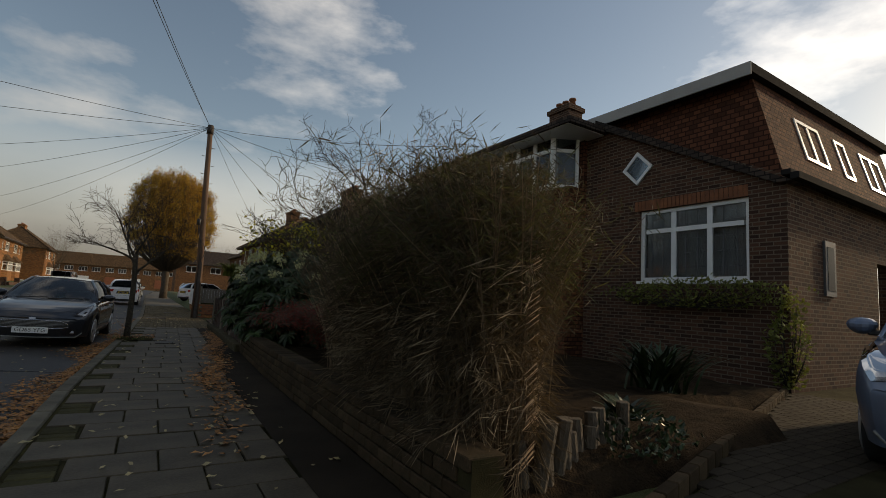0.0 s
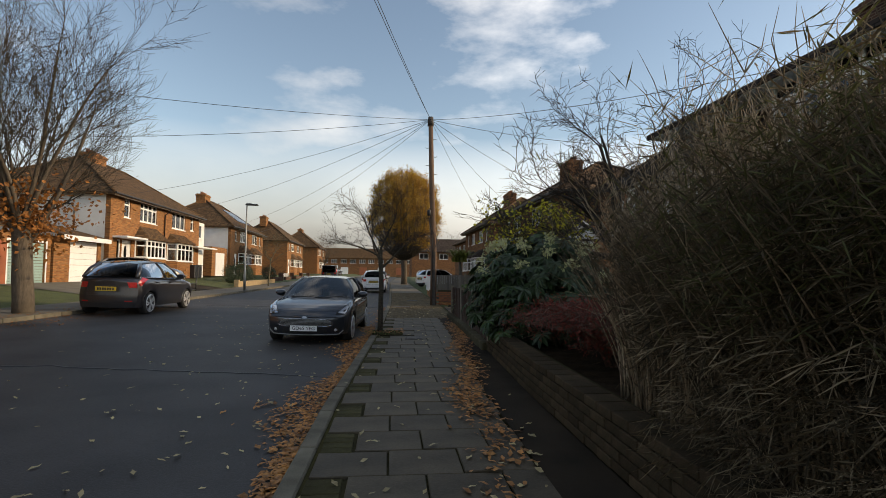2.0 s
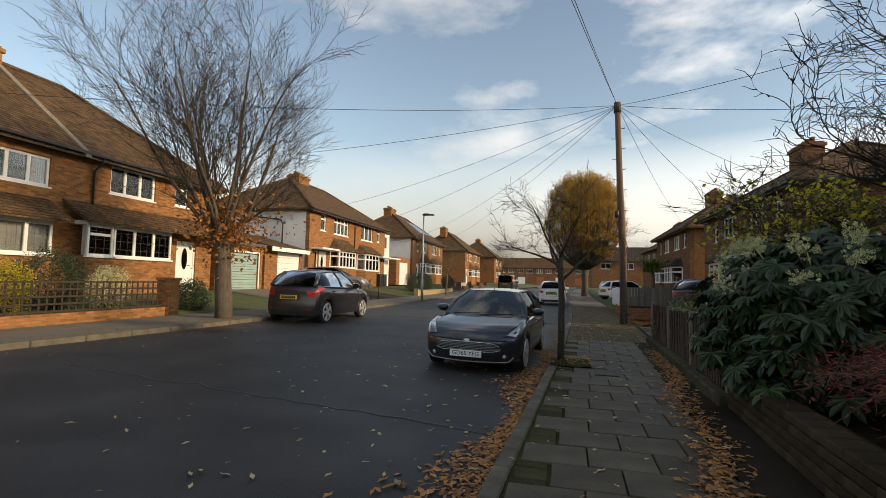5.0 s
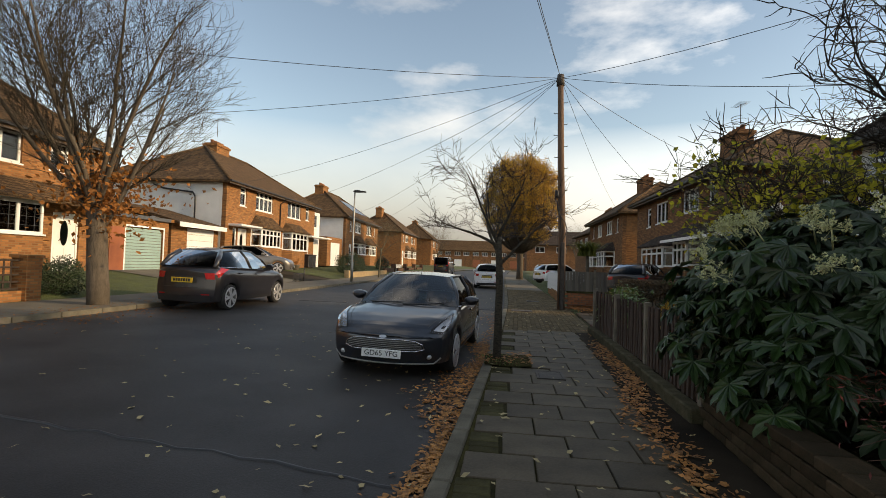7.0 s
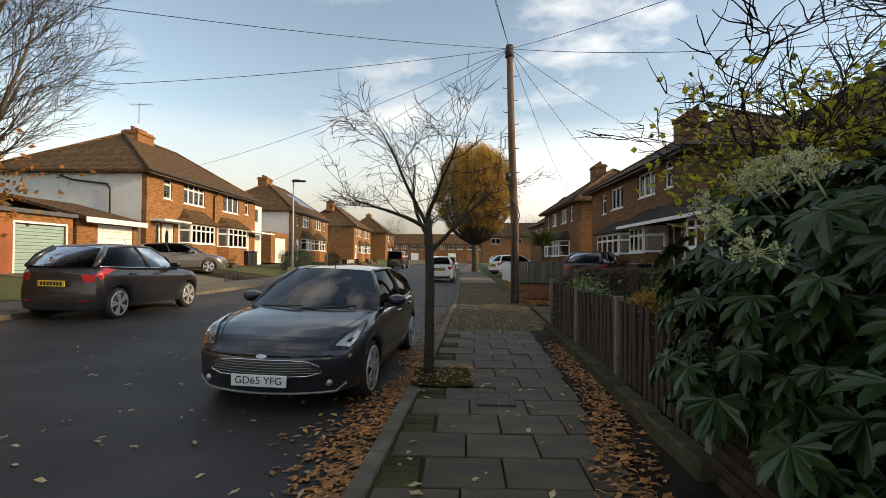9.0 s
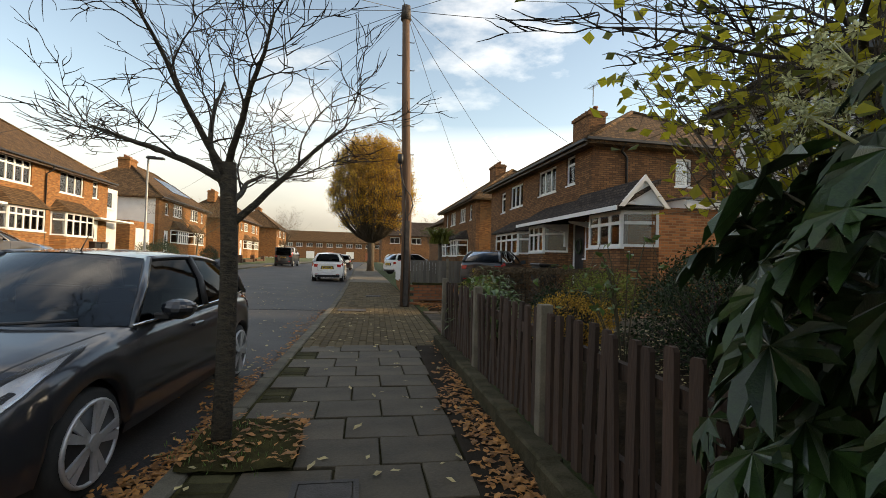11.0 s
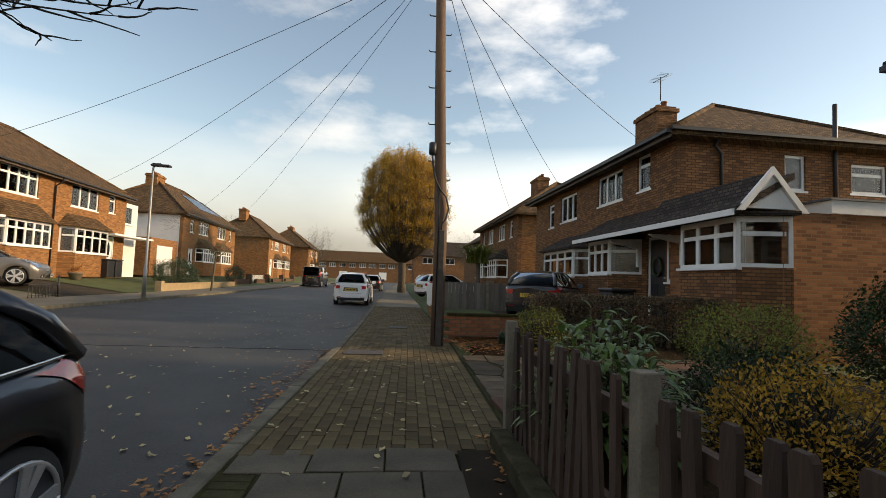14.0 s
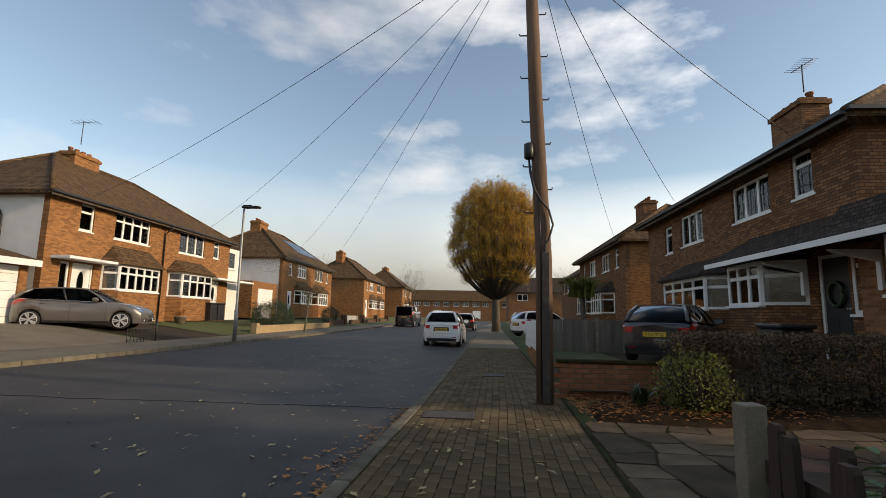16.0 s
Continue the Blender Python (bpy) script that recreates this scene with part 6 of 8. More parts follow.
for e in ENDS:
    e = Vector(e)
    tb = Tubes()
    n = 14
    sag = 0.018 * (e - TOP).length
    tb.add([TOP.lerp(e, i / n) - Vector((0, 0, sag * 4 * (i / n) * (1 - i / n))) for i in range(n + 1)], [0.0075] * (n + 1), 4)
    tagged(tb.out("telephone_wire", M["black"]), "thin black overhead telephone wire from the pole", "wire", "wires from the pole")

sl = root("street_lamp", pose(-7.95, 32.5, far_z(32)), "grey steel street lamp column with a flat dark lantern", "street lamp")
tb = Tubes()
tb.add([(0, 0, 0), (0, 0, 1.1), (0, 0, 1.12), (0, 0, 4.85), (0.02, 0, 4.95)], [0.075, 0.07, 0.05, 0.038, 0.035], 12)
tb.out("column", M["lamp_steel"], sl)
part("lantern", boxes((-0.06, 0.62, -0.12, 0.12, 4.92, 5.0), (-0.02, 0.3, -0.09, 0.09, 5.0, 5.04), bevel=0.02), M["black"], sl)


# ---- front gardens on the near side ----
def wall_x(y):
    return kx(y) + PAVE_W - 0.03


def fence_x(y):
    return wall_x(y) - 0.1 * (y - 11.0) / 5.8


# fence plinth and pickets
FY0, FY1 = 11.0, 16.9
fence = root("picket_fence", pose(0, 0, 0), "weathered brown picket fence with concrete posts on a low kerb", "fence")
for y in (11.1, 13.0, 14.85, 16.85):
    bm = boxes((-0.038, 0.038, -0.038, 0.038, -0.05, 0.90), bevel=0.004)
    o = part("post", bm, M["concrete"], fence, "pale concrete fence post")
    o.matrix_basis = pose(fence_x(y) + 0.05, y, 0)
for z in (0.30, 0.70):
    y = FY0
    while y < FY1 - 0.1:
        e = min(y + 2.15, FY1)
        bm = boxes((0, 0.035, 0, e - y, -0.035, 0.035))
        o = part("rail", bm, M["picket"], fence)
        o.matrix_basis = pose(fence_x(y) + 0.07, y, z, 0, 0, -math.degrees(math.atan2(fence_x(e) - fence_x(y), e - y)))
        y = e
pk = bpy.data.meshes.new("picket")
bm = prism([(-0.031, 0), (0.031, 0), (0.029, 0.725), (0.02, 0.74), (-0.02, 0.74), (-0.029, 0.725)], -0.011, 0.011, "yz")
bm.to_mesh(pk)
bm.free()
pk.materials.append(M["picket"])
rr = random.Random(2)
y = FY0 + 0.1
while y < FY1:
    if all(abs(y - q) > 0.09 for q in (11.1, 13.0, 14.85, 16.85)):
        shared("picket", pk, pose(fence_x(y) + 0.05, y, 0.12 + rr.uniform(-0.015, 0.015), rr.uniform(-1.5, 1.5), rr.uniform(-2.5, 2.5), rr.uniform(-4, 4)), fence)
    y += 0.128
for i in range(7):
    y = 11.0 + i * 0.83
    bm = boxes((-0.07, 0.07, 0, 0.82, -0.1, 0.13), bevel=0.015)
    o = part("kerb_stone", bm, M["mossy_kerb"], fence)
    o.matrix_basis = pose(fence_x(y) - 0.02, y, 0, 0, 0, -1)

# low brick garden wall, brick by brick
wall = root("garden_wall", pose(0, 0, 0), "low mossy weathered brick garden wall along the pavement", "wall", kind="structure")
bk = box_mesh("brick", 0.215, 0.215, 0.066, M["brick_piece"], 0.006)
rr = random.Random(6)
WY0, WY1 = 3.5, 11.0
part("mortar", prism([(wall_x(WY0) + 0.012, WY0), (wall_x(WY0) + 0.2, WY0), (wall_x(WY1) + 0.2, WY1), (wall_x(WY1) + 0.012, WY1)], 0, 0.36, "xy"), M["joint"], wall)
for c in range(5):
    y = WY0 + (0.1125 if c % 2 else 0)
    while y < WY1 - 0.1:
        o = shared("brick", bk, pose(wall_x(y) + 0.106 + rr.uniform(-0.004, 0.004), y + 0.11, 0.005 + c * 0.075, 0, 0, 90 - 1.5 + rr.uniform(-1, 1)), wall)
        y += 0.225

# beds behind the wall
def bed(name, x0, x1, y0, y1, z, seed, label):
    r = random.Random(seed)
    v, f = [], []
    nx, ny = 16, max(4, int((y1 - y0) / 0.25))
    for i in range(ny + 1):
        for j in range(nx + 1):
            y = y0 + (y1 - y0) * i / ny
            edge = i in (0, ny) or j in (0, nx)
            v.append((wall_x(y) + x0 + (x1 - x0) * j / nx, y, -0.08 if edge else z + r.uniform(-0.02, 0.03) + 0.03 * math.sin(j * 0.9 + i * 0.5)))
    for i in range(ny):
        for j in range(nx):
            a = i * (nx + 1) + j
            f.append((a, a + 1, a + nx + 2, a + nx + 1))
    return tagged(link(name, v, f, M["soil"], None, "", True), label, "soil", kind="structure")


bed("flower_bed", 0.15, 3.8, 3.6, 16.8, 0.2, 3, "dark damp soil bed behind the wall and fence")
bed("flower_bed", 0.15, 6.6, 20.9, 22.6, 0.06, 4, "soil strip strewn with brown leaves beside the path")
bed("flower_bed", 1.4, 6.3, 4.6, 9.8, 0.16, 5, "planted soil bed in front of the brick house")


def tuft(name, base, n, h, spread, material, label, seed, width=0.018, droop=0.5, cat="plant"):
    """Strap leaves arching out of one crown."""
    r = random.Random(seed)
    t = root(name, pose(*base), label, cat)
    v, f = [], []
    for _ in range(n):
        az, L = r.uniform(0, 6.28), h * r.uniform(0.6, 1.15)
        out = spread * r.uniform(0.3, 1.0)
        w = width * r.uniform(0.7, 1.3)
        s = Vector((-math.sin(az), math.cos(az), 0))
        b = len(v)
        o = Vector((r.gauss(0, spread * 0.15), r.gauss(0, spread * 0.15), 0))
        for i in range(6):
            u = i / 5
            p = o + Vector((math.cos(az) * out * u ** 1.5, math.sin(az) * out * u ** 1.5, L * (u - droop * u ** 3 * 0.6)))
            ww = w * (1 - u ** 2.5) + 0.001
            v += [p + s * ww, p - s * ww]
        f += [(b + 2 * i, b + 2 * i + 2, b + 2 * i + 3, b + 2 * i + 1) for i in range(5)]
    link("blades", v, f, material, t, "", True)
    return t


# tall dry bamboo clump
bam = root("bamboo_clump", pose(0, 0, 0), "tall dry brown bamboo thicket with greener tips, behind the low wall", "bamboo")
r = random.Random(12)
tb, l1, l2, l3 = Tubes(), Leaves(13), Leaves(14), Leaves(15)
for i in range(1250):
    y = 3.7 + 2.8 * r.random()
    x = wall_x(y) + 0.24 + abs(r.gauss(0, 0.5))
    if y < 1.9 + 0.98 * (x + 0.2):
        y = 1.9 + 0.98 * (x + 0.2) + 0.8 * r.random() ** 2
    dens = 1 - 0.75 * smooth_step(4.6, 6.0, y)
    h = (1.86 - 0.10 * smooth_step(4.3, 4.9, y) - 0.22 * smooth_step(5.0, 7.4, y)) * r.uniform(0.70, 1.04)
    lx, ly = r.gauss(-0.10, 0.24), r.gauss(-0.03, 0.24)
    p = [Vector((x + lx * (k / 5) ** 1.9 * 1.1, y + ly * (k / 5) ** 1.7, 0.2 + h * (k / 5 - 0.06 * (k / 5) ** 3))) for k in range(6)]
    tb.add(p, [0.006, 0.006, 0.005, 0.004, 0.003, 0.0015], 3)
    for k in range(2, 6):
        nl = int((44 if k > 2 else 22) * dens)
        for _ in range(nl):
            a, u = r.uniform(0, 6.28), r.random()
            q = p[k - 1].lerp(p[k], u) + Vector((r.gauss(0, 0.075), r.gauss(0, 0.075), r.gauss(0, 0.05)))
            d = Vector((math.cos(a), math.sin(a), r.uniform(-1.2, 1.2)))
            green = (k >= 4 and r.random() < 0.52 and y < 5.6)
            (l2 if green else l1).add(q, r.uniform(0.06, 0.15), r.uniform(0.004, 0.0085), d)
# dead side shoots: fans of long pale blades that hang out over the wall
for i in range(760):
    y = 3.72 + 2.1 * r.random()
    x = wall_x(y) + 0.10 + 0.25 * r.random()
    if i % 4 == 0:
        x = wall_x(3.8) + 0.15 + 1.5 * r.random()
        y = 1.9 + 0.98 * (x + 0.2) - 0.05
    a = math.pi + r.gauss(0.35, 0.8)
    p0 = Vector((x, y, 0.3 + 1.1 * r.random() ** 1.3))
    stem = p0 + Vector((math.cos(a) * 0.14, math.sin(a) * 0.14, 0.02))
    tb.add([p0 + Vector((0.12, 0.04, 0.05)), p0, stem], [0.003, 0.0025, 0.001], 3)
    pale = l3 if r.random() < (0.42 if i % 4 else 0.12) else l1
    for _ in range(9):
        pale.add(p0.lerp(stem, r.random()) + Vector((r.gauss(0, 0.02), r.gauss(0, 0.02), r.gauss(0, 0.02))), r.uniform(0.10, 0.26), r.uniform(0.0035, 0.007), (math.cos(a) + r.gauss(0, 0.45), math.sin(a) + r.gauss(0, 0.45), r.uniform(-1.1, 0.15)))
# loose tips standing clear of the top
for i in range(230):
    y = 3.75 + 2.0 * r.random()
    x = wall_x(y) + 0.2 + 1.0 * r.random()
    if y < 1.9 + 0.98 * (x + 0.2):
        y = 1.9 + 0.98 * (x + 0.2) + 0.2
    t0 = Vector((x, y, 1.72 + 0.14 * r.random()))
    t1 = t0 + Vector((r.gauss(-0.1, 0.14), r.gauss(0, 0.14), r.uniform(0.06, 0.24)))
    tb.add([t0 - Vector((0, 0, 0.3)), t0, t1], [0.003, 0.0025, 0.001], 3)
    for _ in range(9):
        u = r.random()
        (l2 if r.random() < 0.3 else l1).add(t0.lerp(t1, u), r.uniform(0.05, 0.11), 0.006, (r.gauss(0, 0.6), r.gauss(0, 0.6), r.uniform(-0.2, 1)))
tb.out("canes", M["straw"], bam, "thin dry tan canes")
l1.out("leaves", M["straw_leaf"], bam, "dry brown narrow leaves")
l2.out("leaves", M["straw_green"], bam, "olive green narrow leaves")
l3.out("leaves", M["straw_pale"], bam, "bleached straw-coloured hanging blades, toned lighter as if sunlit")

# dense twiggy shrub between bamboo and red maple
tw = root("twiggy_shrub", pose(0, 0, 0), "leafless brown twiggy shrub with upright stems", "shrub")
tb, tb2 = Tubes(), Tubes()
for i in range(950):
    y = r.uniform(4.7, 7.1)
    x = wall_x(y) + 0.45 + abs(r.gauss(0, 0.45))
    h = r.uniform(1.1, 2.05) * (1 - 0.15 * smooth_step(6.0, 7.2, y))
    a, b = r.gauss(0, 0.25), r.gauss(0.1, 0.3)
    p = [Vector((x + a * (k / 5) ** 1.5, y + b * (k / 5) ** 1.5, 0.22 + h * k / 5)) for k in range(6)]
    tb.add(p, [0.007, 0.006, 0.005, 0.004, 0.003, 0.0015], 3)
    for _ in range(5):
        k = r.randint(2, 5)
        q = p[k]
        e = q + Vector((r.gauss(0, 0.14), r.gauss(0, 0.14), r.uniform(0.05, 0.3)))
        tb2.add([q, q.lerp(e, 0.5) + Vector((r.gauss(0, 0.02), r.gauss(0, 0.02), 0)), e], [0.003, 0.0025, 0.001], 3)
tb.out("stems", M["reed"], tw)
tb2.out("twigs", M["reed"], tw, "thin pale side twigs")

# low red maple
rm = root("red_maple_shrub", pose(0, 0, 0), "low spreading red-leaved maple shrub with bare twigs", "shrub")
tb, l1 = Tubes(), Leaves(33)
for i in range(170):
    a, rad = r.uniform(0, 6.28), r.uniform(0.4, 1.15)
    c0 = Vector((wall_x(8.4) + 1.05, 8.45, 0.22))
    p = [c0 + Vector((math.cos(a) * rad * u * 1.0 + r.gauss(0, 0.03), math.sin(a) * rad * u * 1.25 + r.gauss(0, 0.03), 0.62 * math.sin(u * 2.1) + r.gauss(0, 0.02))) for u in (0, 0.25, 0.5, 0.75, 1.0)]
    tb.add(p, [0.012, 0.009, 0.006, 0.004, 0.002], 4)
    for k in range(1, 5):
        for _ in range(5):
            e = p[k] + Vector((r.gauss(0, 0.16), r.gauss(0, 0.16), r.uniform(-0.16, 0.14)))
            tb.add([p[k], e], [0.003, 0.0012], 3)
            for _ in range(5):
                l1.add(p[k].lerp(e, r.random()) + Vector((r.gauss(0, 0.05), r.gauss(0, 0.05), r.gauss(0, 0.05))), r.uniform(0.03, 0.06), r.uniform(0.006, 0.013))
tb.out("twigs", M["twig_red"], rm)
l1.out("leaves", M["leaf_red"], rm, "dark red feathery leaves")

# broad-leaved evergreen with pale flower heads
fat = root("fatsia_bush", pose(0, 0, 0), "large glossy dark green fatsia bush with pale cream flower heads", "bush")
def palm_leaf(seed):
    """A lobed palmate leaf: nine fingers, each creased along its rib and drooping at the tip."""
    rl = random.Random(seed)
    pts, n = [], 9
    for i in range(n):
        a = radians(-132 + 264 * i / (n - 1) + rl.uniform(-4, 4))
        L = (1.0 - 0.38 * abs(i - (n - 1) / 2) / ((n - 1) / 2)) * rl.uniform(0.92, 1.05)
        for da, f, up in ((-13, 0.66, 0.03), (-7, 0.86, 0.02), (0, 1.0, -0.03), (7, 0.86, 0.02), (13, 0.66, 0.03)):
            pts.append((math.sin(a + radians(da)) * L * f, math.cos(a + radians(da)) * L * f, up))
        if i < n - 1:
            am = a + radians(264 / (n - 1) / 2)
            pts.append((math.sin(am) * 0.5, math.cos(am) * 0.5, 0.07))
    v = [(0, 0, 0)] + [(x, y, u - 0.30 * (x * x + y * y) + 0.03 * rl.uniform(-1, 1)) for x, y, u in pts]
    f = [(0, i, i + 1) for i in range(1, len(pts))]
    me = bpy.data.meshes.new("leaf")
    me.from_pydata(v, [], f)
    me.materials.append(M["leaf_dark"])
    me.update()
    return me
lm = [palm_leaf(k) for k in range(4)]
r = random.Random(44)
FC, FRX, FRY, FRZ = Vector((wall_x(10.8) + 0.78, 10.6, 0.93)), 1.12, 1.25, 0.92
stems = Tubes()
big = []
for i in range(1150):
    while True:
        d = Vector((r.gauss(0, 1), r.gauss(0, 1), r.gauss(0.25, 0.8))).normalized()
        if d.x < 0.75:
            break
    s = r.uniform(0.62, 1.03)
    bump = 1 + 0.15 * math.sin(d.x * 7 + 1) * math.cos(d.y * 6) * math.cos(d.z * 5)
    p = FC + Vector((d.x * FRX, d.y * FRY, d.z * FRZ)) * s * bump
    if p.z < 0.16:
        continue
    out = Vector((d.x, d.y, d.z * 0.4 + 0.15)).normalized()
    zax = (out * 0.75 + Vector((0, 0, 0.75)) + Vector((r.gauss(0, 0.28), r.gauss(0, 0.28), r.gauss(0, 0.2)))).normalized()
    yax = (out - zax * out.dot(zax) + Vector((r.gauss(0, 0.3), r.gauss(0, 0.3), -0.3))).normalized()
    xax = yax.cross(zax).normalized()
    yax = zax.cross(xax)
    sc = r.uniform(0.12, 0.22)
    m = Matrix((xax.to_4d(), yax.to_4d(), zax.to_4d(), (0, 0, 0, 1))).transposed()
    m = Matrix(((xax.x, yax.x, zax.x, p.x), (xax.y, yax.y, zax.y, p.y), (xax.z, yax.z, zax.z, p.z), (0, 0, 0, 1))) @ Matrix.Diagonal((sc, sc, sc, 1))
    big.append((m, s, p))
    if i % 5 == 0:
        stems.add([FC + Vector((r.gauss(0, 0.2), r.gauss(0, 0.2), -0.75)), FC.lerp(p, 0.6) - Vector((0, 0, 0.12)), p], [0.014, 0.009, 0.004], 4)
big.sort(key=lambda q: q[2].x)
for m, s, p in big[:300]:
    shared("leaf", lm[r.randint(0, 3)], m, fat)
jv, jf = [], []
for m, s, p in big[300:]:
    me = lm[r.randint(0, 3)]
    b = len(jv)
    jv += [m @ q.co for q in me.vertices]
    jf += [tuple(b + i for i in pl.vertices) for pl in me.polygons]
tagged(link("foliage", jv, jf, M["leaf_dark_j"], fat), "glossy dark green lobed leaves", kind="stuff")
stems.out("stems", M["bark_green"], fat)
um = Tubes()
uv = Leaves(9)
ub, uf = [], []
for i in range(24):
    d = Vector((r.uniform(-0.9, 0.8), r.uniform(-1, 0.5), r.uniform(0.22, 1.0))).normalized()
    c0 = FC + Vector((d.x * FRX, d.y * FRY, d.z * FRZ)) * 1.04
    um.add([c0 - d * 0.2, c0], [0.006, 0.004], 4)
    for k in range(22):
        e = Vector((r.gauss(0, 1), r.gauss(0, 1), r.gauss(0.4, 0.7))).normalized()
        q = c0 + e * r.uniform(0.04, 0.12)
        um.add([c0, q], [0.0018, 0.001], 3)
        for _ in range(30):
            z = Vector((r.gauss(0, 1), r.gauss(0, 1), r.gauss(0, 1))).normalized()
            uv.add(q + z * 0.007, 0.014, 0.007, z)
um.out("flower_stalks", M["umbel"], fat)
uv.out("flower_heads", M["umbel"], fat, "pale cream-green round flower heads")

# yellow-leaved shrub above it
ys = root("yellow_leaved_shrub", pose(wall_x(12) + 0.9, 11.75, 0.25), "tall loose shrub with yellow-green leaves on thin stems", "shrub")
tb, l1, l2 = Tubes(), Leaves(51), Leaves(52)
for i in range(84):
    a, rad, h = r.uniform(0, 6.28), r.uniform(0.3, 0.95), r.uniform(1.5, 2.2)
    p = [Vector((math.cos(a) * rad * u ** 1.4 + r.gauss(0, 0.02), math.sin(a) * rad * u ** 1.4 + r.gauss(0, 0.02), h * u)) for u in (0, 0.25, 0.5, 0.75, 1)]
    tb.add(p, [0.009, 0.007, 0.005, 0.003, 0.002], 4)
    for k in (3, 4):
        for _ in range(7 if math.cos(a) < -0.3 else 20):
            e = p[k] + Vector((r.gauss(0, 0.16), r.gauss(0, 0.16), r.uniform(-0.1, 0.2)))
            tb.add([p[k], e], [0.002, 0.001], 3)
            (l1 if r.random() < 0.7 else l2).add(e, r.uniform(0.05, 0.085), r.uniform(0.04, 0.065))
tb.out("stems", M["bark"], ys)
l1.out("leaves", M["leaf_yellow"], ys, "yellowing leaves")
l2.out("leaves", M["leaf_olive"], ys, "olive green leaves")


def shrub(name, base, rx, ry, rz, n, leaf, material, label, seed, twigs=60, inner=True, flat=0.0, cat="shrub", square=False):
    """A rounded or clipped shrub: twigs and many small leaves, uneven outline."""
    r = random.Random(seed)
    t = root(name, pose(*base), label, cat)
    tb, lv = Tubes(), Leaves(seed)
    for i in range(n):
        if square:
            d = Vector((r.uniform(-1, 1), r.uniform(-1, 1), r.uniform(-1, 1)))
            k = r.randint(0, 3)
            if k < 2:
                d[r.choice((0, 1))] = r.choice((-1, 1)) * r.uniform(0.8, 1.05)
            elif k == 2:
                d.z = r.uniform(0.8, 1.08)
            p = Vector((d.x * rx, d.y * ry, rz + d.z * rz))
        else:
            d = Vector((r.gauss(0, 1), r.gauss(0, 1), r.gauss(0, 1))).normalized()
            s = r.uniform(0.6, 1.0) * (1 + 0.16 * math.sin(d.x * 5 + seed) * math.cos(d.y * 4 + d.z * 3))
            p = Vector((d.x * rx * s, d.y * ry * s, max(0.02, rz * 0.85 + d.z * rz * s)))
        lv.add(p, leaf * r.uniform(0.7, 1.3), leaf * r.uniform(0.4, 0.7))
        if i < twigs:
            tb.add([(p.x * (0.97 if square else 0.15), p.y * (0.5 if square else 0.15), 0), (p.x * (0.98 if square else 0.6), p.y * 0.7, p.z * 0.6), Vector((p.x, p.y, p.z * 1.06))], [0.01, 0.006, 0.002], 4)
    tb.out("stems", M["bark_dark"], t)
    lv.out("foliage", material, t)
    return t


# planting behind the picket fence
def broad_bush(name, base, rx, ry, rz, n, length, width, material, label, seed):
    """A low bush of long glossy leaves, each folded along its rib and arching at the tip."""
    r = random.Random(seed)
    t = root(name, pose(*base), label, "bush")
    v, f, tb = [], [], Tubes()
    for i in range(n):
        d = Vector((r.gauss(0, 1), r.gauss(0, 1), abs(r.gauss(0.3, 0.7)))).normalized()
        s = r.uniform(0.45, 1.0)
        p = Vector((d.x * rx * s, d.y * ry * s, 0.1 + d.z * rz * 2 * s))
        out = Vector((d.x + r.gauss(0, 0.5), d.y + r.gauss(0, 0.5), r.uniform(0.1, 0.8))).normalized()
        side = out.cross(Vector((0, 0, 1))).normalized()
        L, W, dr = length * r.uniform(0.7, 1.25), width * r.uniform(0.8, 1.2), r.uniform(0.3, 0.8)
        b = len(v)
        for k, wf in enumerate((0.25, 0.9, 1.0, 0.7, 0.05)):
            u = k / 4
            c = p + out * L * u - Vector((0, 0, dr * L * u * u))
            up = side.cross(out) * (W * wf * 0.22)
            v += [c + side * W * wf * 0.5 + up, c, c - side * W * wf * 0.5 + up]
        for k in range(4):
            a = b + 3 * k
            f += [(a, a + 3, a + 4, a + 1), (a + 1, a + 4, a + 5, a + 2)]
        if i % 6 == 0:
            tb.add([(p.x * 0.3, p.y * 0.3, 0), (p.x * 0.8, p.y * 0.8, p.z * 0.6), p], [0.007, 0.005, 0.003], 4)
    tb.out("stems", M["bark_green"], t)
    tagged(link("foliage", v, f, material, t, "", True), kind="stuff")
    return t


broad_bush("laurel_bush", (wall_x(15.8) + 0.45, 16.3, 0.15), 0.46, 0.64, 0.40, 1250, 0.125, 0.042, M["leaf_laurel"], "low bush with long glossy fresh green leaves behind the fence", 60)
shrub("yellow_shrub", (wall_x(15.0) + 1.35, 15.65, 0.2), 0.55, 0.6, 0.34, 5200, 0.03, M["leaf_amber"], "low shrub with golden yellow autumn leaves", 61, 120)
shrub("evergreen_shrub", (wall_x(14.2) + 2.2, 14.0, 0.2), 0.95, 1.2, 0.62, 13000, 0.034, M["leaf_fine"], "dark green fine-leaved evergreen shrub", 62, 160)
shrub("evergreen_shrub", (wall_x(16.2) + 1.45, 16.2, 0.2), 0.5, 0.5, 0.36, 4200, 0.036, M["leaf_fine"], "rounded dark green shrub in the front garden", 63, 80)
shrub("shrub", (wall_x(18.0) + 3.3, 18.7, 0.15), 0.8, 0.7, 0.5, 4500, 0.04, M["leaf_lime"], "loose yellow-green fine-leaved shrub with thin stems", 64, 45)
shrub("evergreen_shrub", (6.9, 18.2, 0.1), 0.75, 0.8, 0.72, 8500, 0.05, M["leaf_fine"], "tall dark glossy evergreen shrub beside the white house", 68, 60)
